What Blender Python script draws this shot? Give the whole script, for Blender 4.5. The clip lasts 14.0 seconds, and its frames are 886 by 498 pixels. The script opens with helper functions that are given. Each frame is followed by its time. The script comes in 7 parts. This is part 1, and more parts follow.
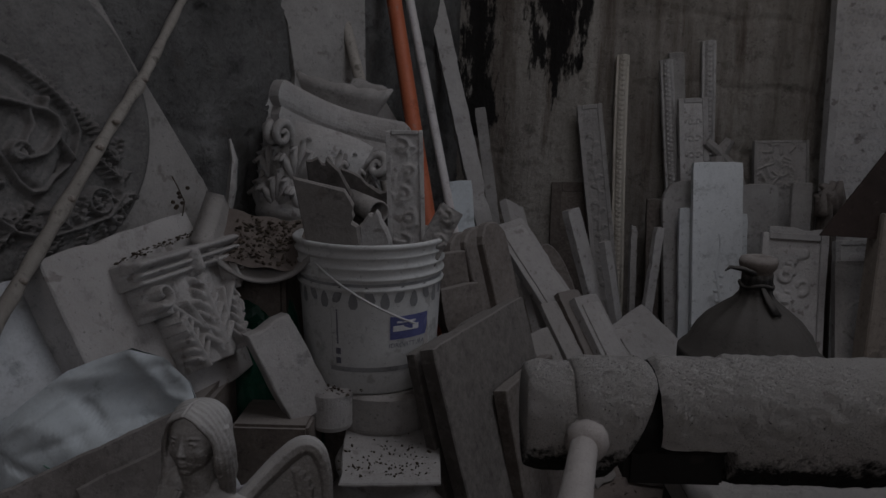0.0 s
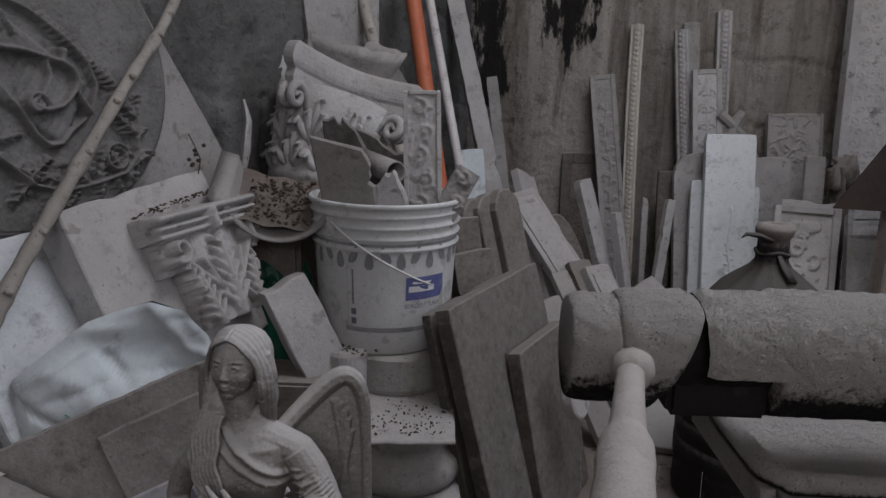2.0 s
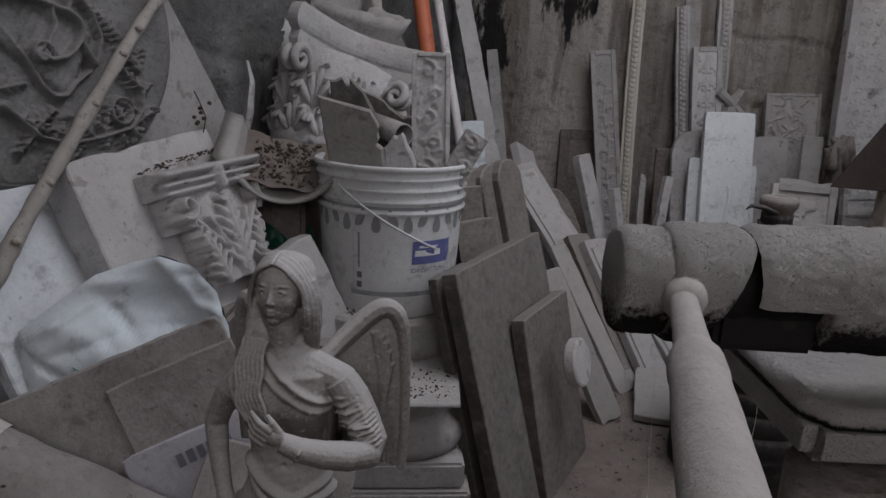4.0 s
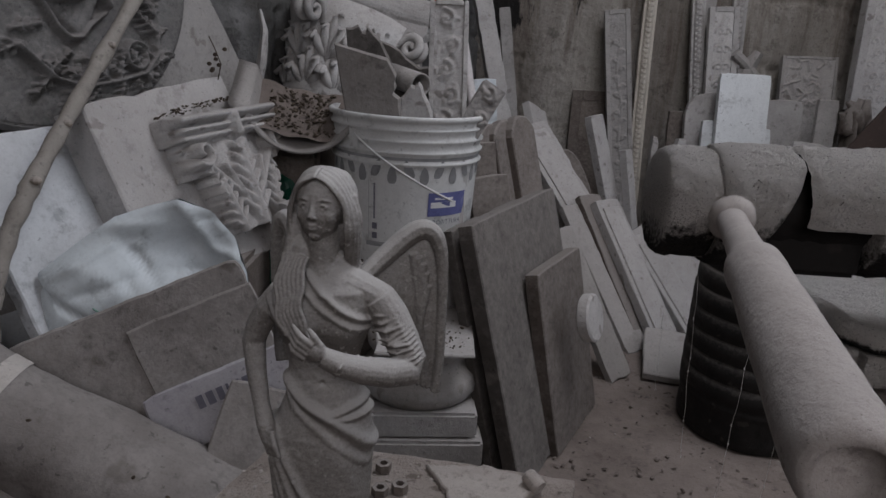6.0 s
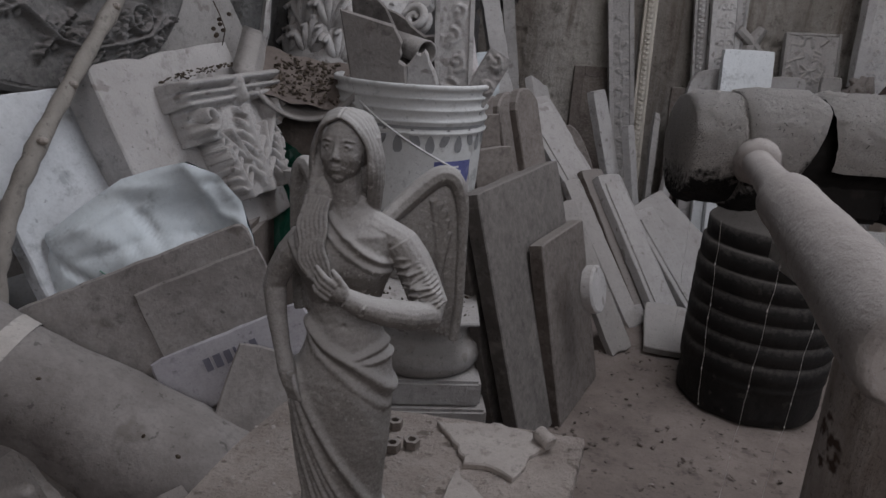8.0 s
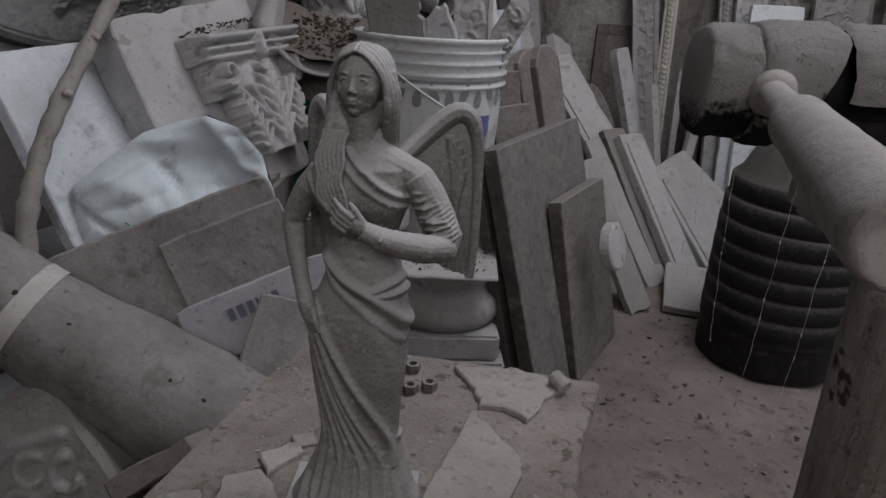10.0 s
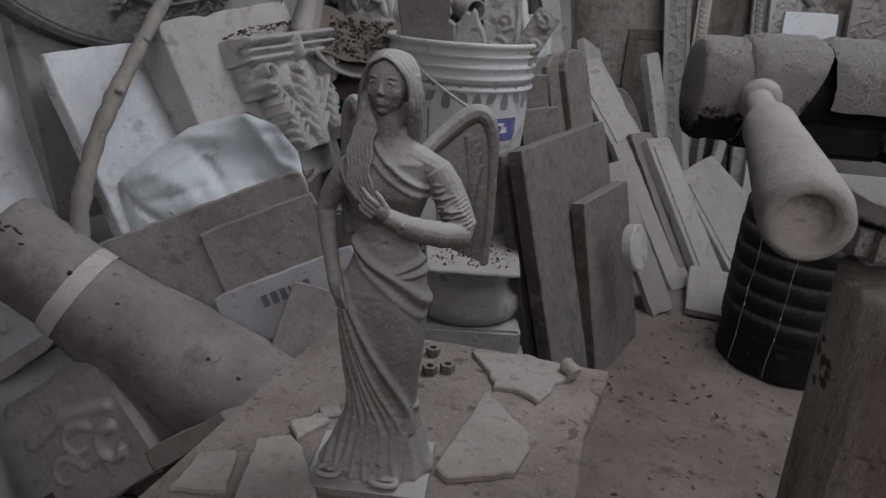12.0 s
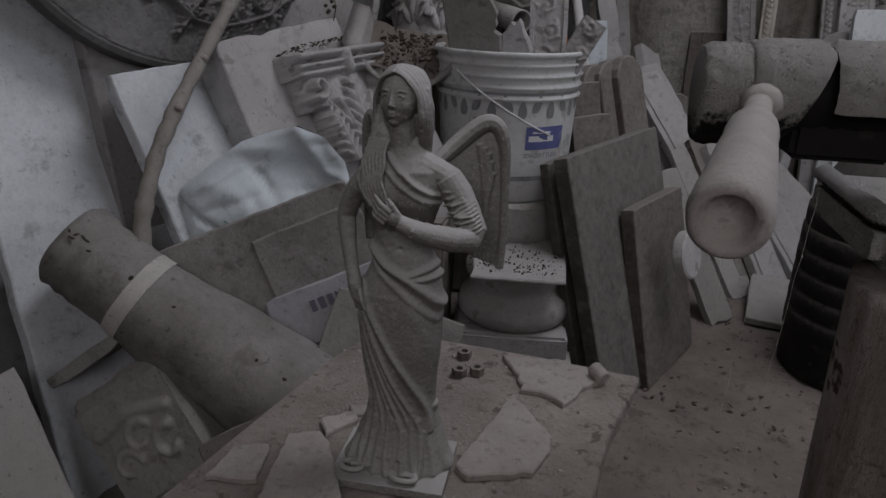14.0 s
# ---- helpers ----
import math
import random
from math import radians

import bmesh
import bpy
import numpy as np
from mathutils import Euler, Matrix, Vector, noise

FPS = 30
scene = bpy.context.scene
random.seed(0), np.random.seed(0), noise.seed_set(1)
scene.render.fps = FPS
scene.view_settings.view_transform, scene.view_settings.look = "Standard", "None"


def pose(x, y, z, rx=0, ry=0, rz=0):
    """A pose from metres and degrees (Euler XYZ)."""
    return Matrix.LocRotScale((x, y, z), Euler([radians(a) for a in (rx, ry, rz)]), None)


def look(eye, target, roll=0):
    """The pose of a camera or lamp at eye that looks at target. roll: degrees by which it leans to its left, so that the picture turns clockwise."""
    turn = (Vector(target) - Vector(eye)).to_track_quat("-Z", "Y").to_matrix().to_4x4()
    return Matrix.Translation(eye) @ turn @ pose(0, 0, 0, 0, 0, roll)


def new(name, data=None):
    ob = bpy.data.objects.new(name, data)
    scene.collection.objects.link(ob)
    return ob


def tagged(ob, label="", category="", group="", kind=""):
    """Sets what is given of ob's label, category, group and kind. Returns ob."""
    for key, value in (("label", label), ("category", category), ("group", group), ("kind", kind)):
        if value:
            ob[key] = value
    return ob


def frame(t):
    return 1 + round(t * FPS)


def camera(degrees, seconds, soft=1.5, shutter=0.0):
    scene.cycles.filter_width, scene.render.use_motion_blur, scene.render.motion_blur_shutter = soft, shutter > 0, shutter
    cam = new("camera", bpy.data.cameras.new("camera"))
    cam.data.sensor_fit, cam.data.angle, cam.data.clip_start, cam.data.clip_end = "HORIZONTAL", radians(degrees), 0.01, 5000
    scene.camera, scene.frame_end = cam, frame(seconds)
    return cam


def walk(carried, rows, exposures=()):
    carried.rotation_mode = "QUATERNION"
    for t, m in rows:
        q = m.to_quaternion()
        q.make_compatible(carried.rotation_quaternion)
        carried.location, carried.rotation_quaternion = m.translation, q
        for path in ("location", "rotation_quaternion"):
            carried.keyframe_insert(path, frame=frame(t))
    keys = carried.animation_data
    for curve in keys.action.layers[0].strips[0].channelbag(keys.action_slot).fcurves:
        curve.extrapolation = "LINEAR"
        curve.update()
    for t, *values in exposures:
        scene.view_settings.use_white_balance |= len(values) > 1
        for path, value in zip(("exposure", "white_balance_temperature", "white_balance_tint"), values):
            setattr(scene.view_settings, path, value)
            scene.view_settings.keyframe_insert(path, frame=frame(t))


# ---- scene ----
cam = camera(65.1, 14.0)
PATH = [
    (0, (0.036, 0.031, 1.009), (-0.015, 1.996, 0.642), 0.9),
    (0.5, (0.03, 0.031, 0.997), (-0.047, 1.992, 0.612), 0.6),
    (1, (0.023, 0.026, 0.992), (-0.07, 1.982, 0.586), 0.7),
    (1.5, (0.021, 0.026, 0.986), (-0.076, 1.981, 0.573), 1.0),
    (2, (0.01, 0.029, 0.976), (-0.048, 1.981, 0.545), 1.6),
    (2.5, (-0.002, 0.034, 0.963), (-0.046, 1.983, 0.514), 1.9),
    (3, (-0.011, 0.03, 0.957), (-0.032, 1.977, 0.501), 2.2),
    (5.5, (-0.048, 0.025, 0.911), (-0.079, 1.948, 0.365), 3.6),
    (6, (-0.051, 0.023, 0.906), (-0.073, 1.94, 0.336), 3.6),
    (6.5, (-0.056, 0.022, 0.898), (-0.069, 1.933, 0.307), 3.9),
    (7, (-0.065, 0.016, 0.893), (-0.077, 1.923, 0.294), 4.1),
    (7.5, (-0.065, 0.017, 0.886), (-0.086, 1.919, 0.268), 4.0),
    (8, (-0.066, 0.016, 0.882), (-0.074, 1.917, 0.261), 4.1),
    (10.5, (-0.06, -0.007, 0.864), (-0.139, 1.855, 0.137), 3.8),
    (11, (-0.063, -0.019, 0.865), (-0.161, 1.844, 0.143), 4.1),
    (11.5, (-0.061, -0.032, 0.869), (-0.188, 1.827, 0.142), 4.1),
    (12, (-0.048, -0.049, 0.874), (-0.194, 1.812, 0.157), 4.1),
    (12.5, (-0.043, -0.056, 0.875), (-0.217, 1.8, 0.152), 3.9),
    (13, (-0.03, -0.065, 0.878), (-0.243, 1.794, 0.172), 3.6),
    (13.5, (-0.016, -0.065, 0.88), (-0.284, 1.785, 0.169), 2.4),
    (14, (-0.003, -0.065, 0.881), (-0.344, 1.777, 0.178), 1.9),
]
walk(cam, [(t, look(eye, target, roll)) for t, eye, target, roll in PATH], [(0.0, -1.62, 6500, 15), (0.4, -0.1, 6500, 15), (3.0, -0.1, 6500, 15), (8.0, 0.0, 6500, 15), (11.0, 0.08, 6500, 15), (13.4, 0.08, 6500, 15), (14.0, -0.45, 6500, 15)])

# ---- world, sun-less daylight, and lamps in assumed openings out of view ----
world = bpy.data.worlds.new("world")
scene.world = world
world.use_nodes = True
wn = world.node_tree.nodes
sky = wn.new("ShaderNodeTexSky")
sky.sky_type, sky.sun_disc = "NISHITA", False
sky.sun_elevation, sky.sun_rotation = radians(35), radians(200)
wn["Background"].inputs["Strength"].default_value = 0.12
world.node_tree.links.new(sky.outputs[0], wn["Background"].inputs["Color"])


def area_light(name, m, w, h, watts, colour):
    data = bpy.data.lights.new(name, "AREA")
    data.shape, data.size, data.size_y, data.energy, data.color = "RECTANGLE", w, h, watts, colour
    ob = new(name, data)
    ob.matrix_world = m
    return ob


FLOOR = 0.03
area_light("skylight_glow", pose(0.75, 1.15, 2.72, 0, 0, 0), 1.1, 1.1, 32, (0.92, 0.96, 1.0))
area_light("window_light_east", look((2.88, 0.55, 1.85), (-0.2, 1.3, 0.6)), 1.6, 1.1, 16, (0.88, 0.94, 1.0))
# Added frontal fill, set in an assumed opening behind the camera.
area_light("window_light_south", look((0.3, -1.86, 2.0), (0.0, 1.2, 0.5)), 2.0, 1.0, 15, (1.0, 0.965, 0.93))


# ---- materials ----
def ramp(nt, fac, stops):
    n = nt.nodes.new("ShaderNodeValToRGB")
    el = n.color_ramp.elements
    while len(el) < len(stops):
        el.new(0.5)
    for e, (p, c) in zip(el, stops):
        e.position, e.color = p, (*c, 1) if len(c) == 3 else c
    nt.links.new(fac, n.inputs[0])
    return n.outputs[0]


def mix(nt, fac, a, b):
    n = nt.nodes.new("ShaderNodeMix")
    n.data_type = "RGBA"
    for key, v in ((0, fac), (6, a), (7, b)):
        if isinstance(v, (tuple, float, int)):
            n.inputs[key].default_value = (*v, 1) if isinstance(v, tuple) else v
        else:
            nt.links.new(v, n.inputs[key])
    return n.outputs[2]


def noise_at(nt, where, scale, detail=6, rough=0.6, kind="ShaderNodeTexNoise"):
    n = nt.nodes.new(kind)
    n.inputs["Scale"].default_value = scale
    if kind == "ShaderNodeTexNoise":
        n.inputs["Detail"].default_value, n.inputs["Roughness"].default_value = detail, rough
    nt.links.new(where, n.inputs["Vector"])
    return n.outputs["Fac"] if kind == "ShaderNodeTexNoise" else n.outputs["Distance"]


def surface(name, a, b, speck=(0.1, 0.08, 0.07), specks=0.35, coarse=7, fine=70, rough=0.85, bump=0.42, dust=None, dusty=0.6, metal=0.0, relief=0.004, streak=False, dust_from=0.15, span=0.45, pits=0.5):
    """A dusty surface: two tones at two scales, dark specks, fine relief, and dust lying on what faces up."""
    mat = bpy.data.materials.new(name)
    mat.use_nodes = True
    nt = mat.node_tree
    bsdf = nt.nodes["Principled BSDF"]
    co = nt.nodes.new("ShaderNodeTexCoord").outputs["Object"]
    rnd = nt.nodes.new("ShaderNodeObjectInfo").outputs["Random"]
    off = nt.nodes.new("ShaderNodeVectorMath")
    off.operation = "ADD"
    nt.links.new(co, off.inputs[0])
    sc = nt.nodes.new("ShaderNodeMath")
    sc.operation = "MULTIPLY"
    sc.inputs[1].default_value = 37.0
    nt.links.new(rnd, sc.inputs[0])
    nt.links.new(sc.outputs[0], off.inputs[1])
    where = off.outputs[0]
    if streak:
        mp = nt.nodes.new("ShaderNodeMapping")
        mp.inputs["Scale"].default_value = (1, 1, 0.18)
        nt.links.new(where, mp.inputs["Vector"])
        wide = mp.outputs[0]
    else:
        wide = where
    n1 = noise_at(nt, wide, coarse, 8, 0.65)
    n2 = noise_at(nt, where, fine, 6, 0.7)
    col = mix(nt, ramp(nt, n1, [(0.34, (0, 0, 0)), (0.66, (1, 1, 1))]), a, b)
    col = mix(nt, ramp(nt, n2, [(0.3, (0.22,) * 3), (0.55, (0,) * 3)]), col, tuple(0.6 * v for v in a))
    n5 = noise_at(nt, where, coarse * 3.3, 5, 0.75)
    col = mix(nt, ramp(nt, n5, [(0.55, (0,) * 3), (0.68, (0.6,) * 3)]), col, tuple(0.45 * v for v in a))
    n3 = noise_at(nt, where, fine * 0.35, 3, 0.5)
    col = mix(nt, ramp(nt, n3, [(0.64, (0,) * 3), (0.69, (specks,) * 3)]), col, speck)
    hue = nt.nodes.new("ShaderNodeHueSaturation")
    vm = nt.nodes.new("ShaderNodeMapRange")
    vm.inputs["To Min"].default_value, vm.inputs["To Max"].default_value = 0.86, 1.1
    nt.links.new(rnd, vm.inputs["Value"])
    nt.links.new(vm.outputs[0], hue.inputs["Value"])
    nt.links.new(col, hue.inputs["Color"])
    col = hue.outputs["Color"]
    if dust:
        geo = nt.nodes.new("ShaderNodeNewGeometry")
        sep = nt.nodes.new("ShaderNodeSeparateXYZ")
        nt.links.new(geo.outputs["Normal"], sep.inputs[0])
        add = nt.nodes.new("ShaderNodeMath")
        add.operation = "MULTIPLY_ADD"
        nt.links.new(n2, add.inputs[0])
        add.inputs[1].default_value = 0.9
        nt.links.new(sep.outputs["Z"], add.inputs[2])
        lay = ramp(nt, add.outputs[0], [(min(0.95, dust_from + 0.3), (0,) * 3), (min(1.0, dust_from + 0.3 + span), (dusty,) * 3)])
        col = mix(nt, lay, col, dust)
    n6 = noise_at(nt, where, fine * 1.7, 4, 0.65)
    col = mix(nt, ramp(nt, n6, [(0.63, (0,) * 3), (0.68, (pits,) * 3)]), col, tuple(0.3 * v for v in a))
    n4 = noise_at(nt, where, fine * 4.5, 3, 0.7)
    col = mix(nt, ramp(nt, n4, [(0.36, (0.16,) * 3), (0.52, (0,) * 3)]), col, tuple(0.5 * v for v in a))
    nt.links.new(col, bsdf.inputs["Base Color"])
    bsdf.inputs["Roughness"].default_value, bsdf.inputs["Metallic"].default_value = rough, metal
    bsdf.inputs["Specular IOR Level"].default_value = 0.25
    bm1 = nt.nodes.new("ShaderNodeBump")
    bm1.inputs["Strength"].default_value, bm1.inputs["Distance"].default_value = bump, relief
    nt.links.new(n2, bm1.inputs["Height"])
    bm2 = nt.nodes.new("ShaderNodeBump")
    bm2.inputs["Strength"].default_value, bm2.inputs["Distance"].default_value = bump * 0.8, relief * 3
    nt.links.new(n1, bm2.inputs["Height"])
    nt.links.new(bm1.outputs[0], bm2.inputs["Normal"])
    nt.links.new(bm2.outputs[0], bsdf.inputs["Normal"])
    return mat


DUST = (0.34, 0.31, 0.29)
plaster = surface("dusty_plaster", (0.37, 0.355, 0.345), (0.53, 0.515, 0.505), specks=0.6, bump=0.7, dust=DUST, dusty=0.5)
plaster_grey = surface("grey_plaster", (0.26, 0.247, 0.238), (0.38, 0.362, 0.35), specks=0.5, bump=0.6, dust=DUST, dusty=0.55)
plaster_dark = surface("stained_plaster", (0.105, 0.086, 0.075), (0.185, 0.158, 0.140), dust=DUST, dusty=0.45)
marble = surface("pale_marble", (0.60, 0.62, 0.63), (0.68, 0.70, 0.71), specks=0.12, coarse=4, fine=40, rough=0.55, bump=0.08)
relief_plaster = surface("relief_plaster", (0.10, 0.096, 0.093), (0.21, 0.203, 0.198), speck=(0.12, 0.13, 0.12), coarse=9, dust=(0.22, 0.20, 0.19), dusty=0.5, dust_from=0.2)
slate = surface("dark_stone", (0.075, 0.067, 0.061), (0.125, 0.113, 0.104), speck=(0.2, 0.18, 0.16), specks=0.4, coarse=6, fine=60, bump=0.4, dust=DUST, dusty=0.4, streak=True)
broken = surface("broken_grey_board", (0.17, 0.155, 0.145), (0.26, 0.24, 0.225), dust=DUST, dusty=0.4)
concrete_dust = surface("dust_floor", (0.135, 0.110, 0.097), (0.21, 0.175, 0.156), speck=(0.09, 0.07, 0.06), specks=0.55, coarse=5, fine=45, rough=0.95, bump=0.6, relief=0.006)
tabletop_mat = surface("dusty_board", (0.27, 0.23, 0.205), (0.40, 0.35, 0.318), speck=(0.09, 0.07, 0.058), specks=0.65, coarse=14, fine=150, rough=0.95, bump=0.8, relief=0.006)
wood = surface("dusty_wood", (0.26, 0.22, 0.185), (0.36, 0.315, 0.275), speck=(0.06, 0.05, 0.04), coarse=12, fine=60, dust=DUST, dusty=0.5, streak=True)
pale_wood = surface("pale_branch", (0.27, 0.245, 0.22), (0.38, 0.35, 0.315), speck=(0.06, 0.05, 0.04), specks=0.7, coarse=10, fine=50, streak=True)
orange_paint = surface("orange_paint", (0.50, 0.115, 0.05), (0.60, 0.19, 0.10), speck=(0.35, 0.25, 0.2), specks=0.5, rough=0.5, bump=0.1, streak=True)
white_paint = surface("scuffed_white_paint", (0.60, 0.55, 0.54), (0.72, 0.69, 0.68), speck=(0.45, 0.2, 0.15), specks=0.4, rough=0.6, bump=0.1, streak=True)
bucket_plastic = surface("bucket_plastic", (0.56, 0.56, 0.55), (0.65, 0.65, 0.64), speck=(0.3, 0.28, 0.26), specks=0.55, coarse=6, fine=60, rough=0.55, bump=0.12, streak=True)
drop_print = surface("grey_print", (0.235, 0.235, 0.24), (0.30, 0.30, 0.305), specks=0.3, rough=0.5, bump=0.05)
blue_print = surface("blue_print", (0.105, 0.115, 0.27), (0.145, 0.155, 0.32), speck=(0.4, 0.4, 0.42), specks=0.3, rough=0.5, bump=0.05)
white_print = surface("white_print", (0.62, 0.62, 0.63), (0.68, 0.68, 0.69), specks=0.2, rough=0.5, bump=0.05)
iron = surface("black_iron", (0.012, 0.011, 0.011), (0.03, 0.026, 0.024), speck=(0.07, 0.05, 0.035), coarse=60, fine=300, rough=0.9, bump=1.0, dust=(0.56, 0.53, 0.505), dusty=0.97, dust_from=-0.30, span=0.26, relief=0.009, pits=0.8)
lever_mat = surface("dusty_lever", (0.30, 0.275, 0.26), (0.42, 0.385, 0.365), specks=0.2, coarse=40, fine=450, rough=0.95, bump=0.5, dust=(0.42, 0.385, 0.365), dusty=0.6, relief=0.002)
rust_post = surface("flaking_column", (0.17, 0.135, 0.115), (0.40, 0.36, 0.335), speck=(0.05, 0.028, 0.02), specks=0.95, coarse=26, fine=110, rough=0.9, bump=0.9, streak=True)
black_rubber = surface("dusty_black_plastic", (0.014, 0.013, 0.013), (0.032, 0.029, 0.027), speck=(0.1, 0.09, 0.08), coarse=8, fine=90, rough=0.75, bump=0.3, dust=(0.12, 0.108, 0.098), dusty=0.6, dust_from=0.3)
# Dust on upward faces; it also puts the shaded undersides into the colour.
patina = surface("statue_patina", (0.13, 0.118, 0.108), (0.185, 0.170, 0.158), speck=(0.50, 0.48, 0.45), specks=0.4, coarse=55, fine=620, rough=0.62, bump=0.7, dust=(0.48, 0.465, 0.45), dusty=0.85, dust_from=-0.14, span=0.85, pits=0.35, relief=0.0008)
green_plastic = surface("green_plastic", (0.008, 0.055, 0.035), (0.012, 0.085, 0.055), specks=0.2, rough=0.35, bump=0.2)
brown_board = surface("dark_brown_board", (0.035, 0.024, 0.02), (0.055, 0.038, 0.032), rough=0.6, bump=0.1)
leaf_litter = surface("dry_leaf", (0.05, 0.038, 0.028), (0.115, 0.09, 0.068), coarse=30, fine=120, bump=0.4)
paper = surface("dusty_sack_paper", (0.15, 0.134, 0.126), (0.30, 0.28, 0.268), speck=(0.07, 0.055, 0.045), specks=0.65, coarse=9, fine=40, rough=0.9, bump=0.5, dust=DUST, dusty=0.3)
lilac_paper = surface("lilac_printed_paper", (0.33, 0.315, 0.335), (0.41, 0.395, 0.41), specks=0.3, coarse=8, fine=60, bump=0.2)
ink = surface("faded_ink", (0.15, 0.145, 0.18), (0.20, 0.195, 0.23), specks=0.2, bump=0.05)
tape = surface("dusty_tape", (0.45, 0.415, 0.385), (0.54, 0.505, 0.475), specks=0.25, rough=0.7, bump=0.15)
grey_plastic = surface("grey_plastic", (0.30, 0.31, 0.31), (0.40, 0.41, 0.41), specks=0.3, rough=0.6, bump=0.08, dust=DUST, dusty=0.3)
# Near-black colour standing for the shade inside the machine head.
void_black = surface("void_black_fill", (0.006, 0.0055, 0.0055), (0.014, 0.012, 0.011), specks=0.2, bump=0.2, rough=0.8)
thread = surface("cobweb_thread", (0.5, 0.48, 0.46), (0.65, 0.62, 0.6), specks=0.1, bump=0.0)

pale_plaster = surface("pale_clean_plaster", (0.55, 0.565, 0.58), (0.70, 0.715, 0.73), speck=(0.2, 0.18, 0.16), specks=0.45, coarse=5, fine=45, bump=0.4)

# White carrier bag: slightly see-through plastic.
bag_mat = surface("white_bag", (0.60, 0.65, 0.675), (0.68, 0.73, 0.755), specks=0.12, coarse=5, fine=30, pits=0.1, rough=0.34, bump=0.03)
bag_nodes = bag_mat.node_tree
bag_shader = bag_nodes.nodes["Principled BSDF"]
bag_shader.inputs["Specular IOR Level"].default_value = 0.45
bag_shader.inputs["Roughness"].default_value = 0.42
creased = bag_nodes.nodes.new("ShaderNodeBump")
creased.inputs["Strength"].default_value, creased.inputs["Distance"].default_value = 0.22, 0.010
bag_co = bag_nodes.nodes.new("ShaderNodeTexCoord").outputs["Object"]
bag_warp = bag_nodes.nodes.new("ShaderNodeMapping")
bag_warp.inputs["Scale"].default_value, bag_warp.inputs["Rotation"].default_value = (1, 1, 0.55), (0.3, 0.6, 0.2)
bag_nodes.links.new(bag_co, bag_warp.inputs["Vector"])
bag_nodes.links.new(noise_at(bag_nodes, bag_warp.outputs[0], 9, kind="ShaderNodeTexVoronoi"), creased.inputs["Height"])
bag_nodes.links.new(creased.outputs[0], bag_shader.inputs["Normal"])


def wall_material(name, a, b, stained):
    """Rough lime plaster over blocks, with soot-black mould runs and brown water streaks where stained."""
    mat = surface(name, a, b, speck=(0.10, 0.085, 0.07), specks=0.35, coarse=3.2, fine=34, rough=0.95, bump=1.0, relief=0.014, streak=stained)
    nt = mat.node_tree
    bsdf = nt.nodes["Principled BSDF"]
    link = bsdf.inputs["Base Color"].links[0]
    col = link.from_socket
    co = nt.nodes.new("ShaderNodeTexCoord").outputs["Object"]
    if stained:
        mp = nt.nodes.new("ShaderNodeMapping")
        mp.inputs["Scale"].default_value = (5.5, 1, 0.55)
        nt.links.new(co, mp.inputs["Vector"])
        runs = noise_at(nt, mp.outputs[0], 1.6, 7, 0.62)
        col = mix(nt, ramp(nt, runs, [(0.50, (0,) * 3), (0.64, (0.75,) * 3)]), col, (0.085, 0.06, 0.045))
        # mould: two dark runs down from above
        sep = nt.nodes.new("ShaderNodeSeparateXYZ")
        nt.links.new(co, sep.inputs[0])
        mp2 = nt.nodes.new("ShaderNodeMapping")
        mp2.inputs["Scale"].default_value = (9, 1, 2.6)
        nt.links.new(co, mp2.inputs["Vector"])
        wob = noise_at(nt, mp2.outputs[0], 2.0, 8, 0.7)
        for x0, half, z0 in ((0.39, 0.095, 0.80), (0.735, 0.12, 1.06), (0.85, 0.04, 1.24)):
            def calc(op, p, q):
                n = nt.nodes.new("ShaderNodeMath")
                n.operation = op
                for k, v in enumerate((p, q)):
                    if isinstance(v, (int, float)):
                        n.inputs[k].default_value = v
                    else:
                        nt.links.new(v, n.inputs[k])
                return n.outputs[0]
            dx = calc("DIVIDE", calc("ABSOLUTE", calc("SUBTRACT", sep.outputs["X"], x0), 0), half)
            up = calc("MULTIPLY", calc("SUBTRACT", sep.outputs["Z"], z0), 3.0)
            f = calc("SUBTRACT", calc("MINIMUM", up, 0.55), calc("MULTIPLY", dx, 0.55))
            f = calc("ADD", f, calc("MULTIPLY", calc("SUBTRACT", wob, 0.5), 2.6))
            col = mix(nt, ramp(nt, f, [(0.02, (0,) * 3), (0.22, (0.96,) * 3)]), col, (0.008, 0.007, 0.007))
    nt.links.new(col, bsdf.inputs["Base Color"])
    return mat


wall_stained = wall_material("stained_wall", (0.13, 0.11, 0.093), (0.42, 0.39, 0.355), True)
wall_grey = wall_material("grey_wall", (0.07, 0.068, 0.066), (0.23, 0.224, 0.219), False)
# Dark tone that cuts bounced light from the surfaces out of view.
unseen_wall_mat = surface("unseen_dark_wall", (0.13, 0.124, 0.118), (0.19, 0.18, 0.172), coarse=2, fine=20, bump=0.3)


# ---- mesh helpers ----
def part(name, bm, material, parent=None, label="", smooth=False):
    """Links a bmesh as one mesh object, under a thing where one is given."""
    mesh = bpy.data.meshes.new(name)
    bmesh.ops.recalc_face_normals(bm, faces=bm.faces)
    bm.to_mesh(mesh)
    bm.free()
    if smooth:
        mesh.polygons.foreach_set("use_smooth", [True] * len(mesh.polygons))
    mesh.materials.append(material)
    ob = new(name, mesh)
    ob.parent = parent
    if label:
        ob["label"] = label
    return ob


def thing(name, label, category, m=None, group=""):
    ob = new(name)
    ob.empty_display_size = 0.05
    if m is not None:
        ob.matrix_world = m
    return tagged(ob, label, category, group)


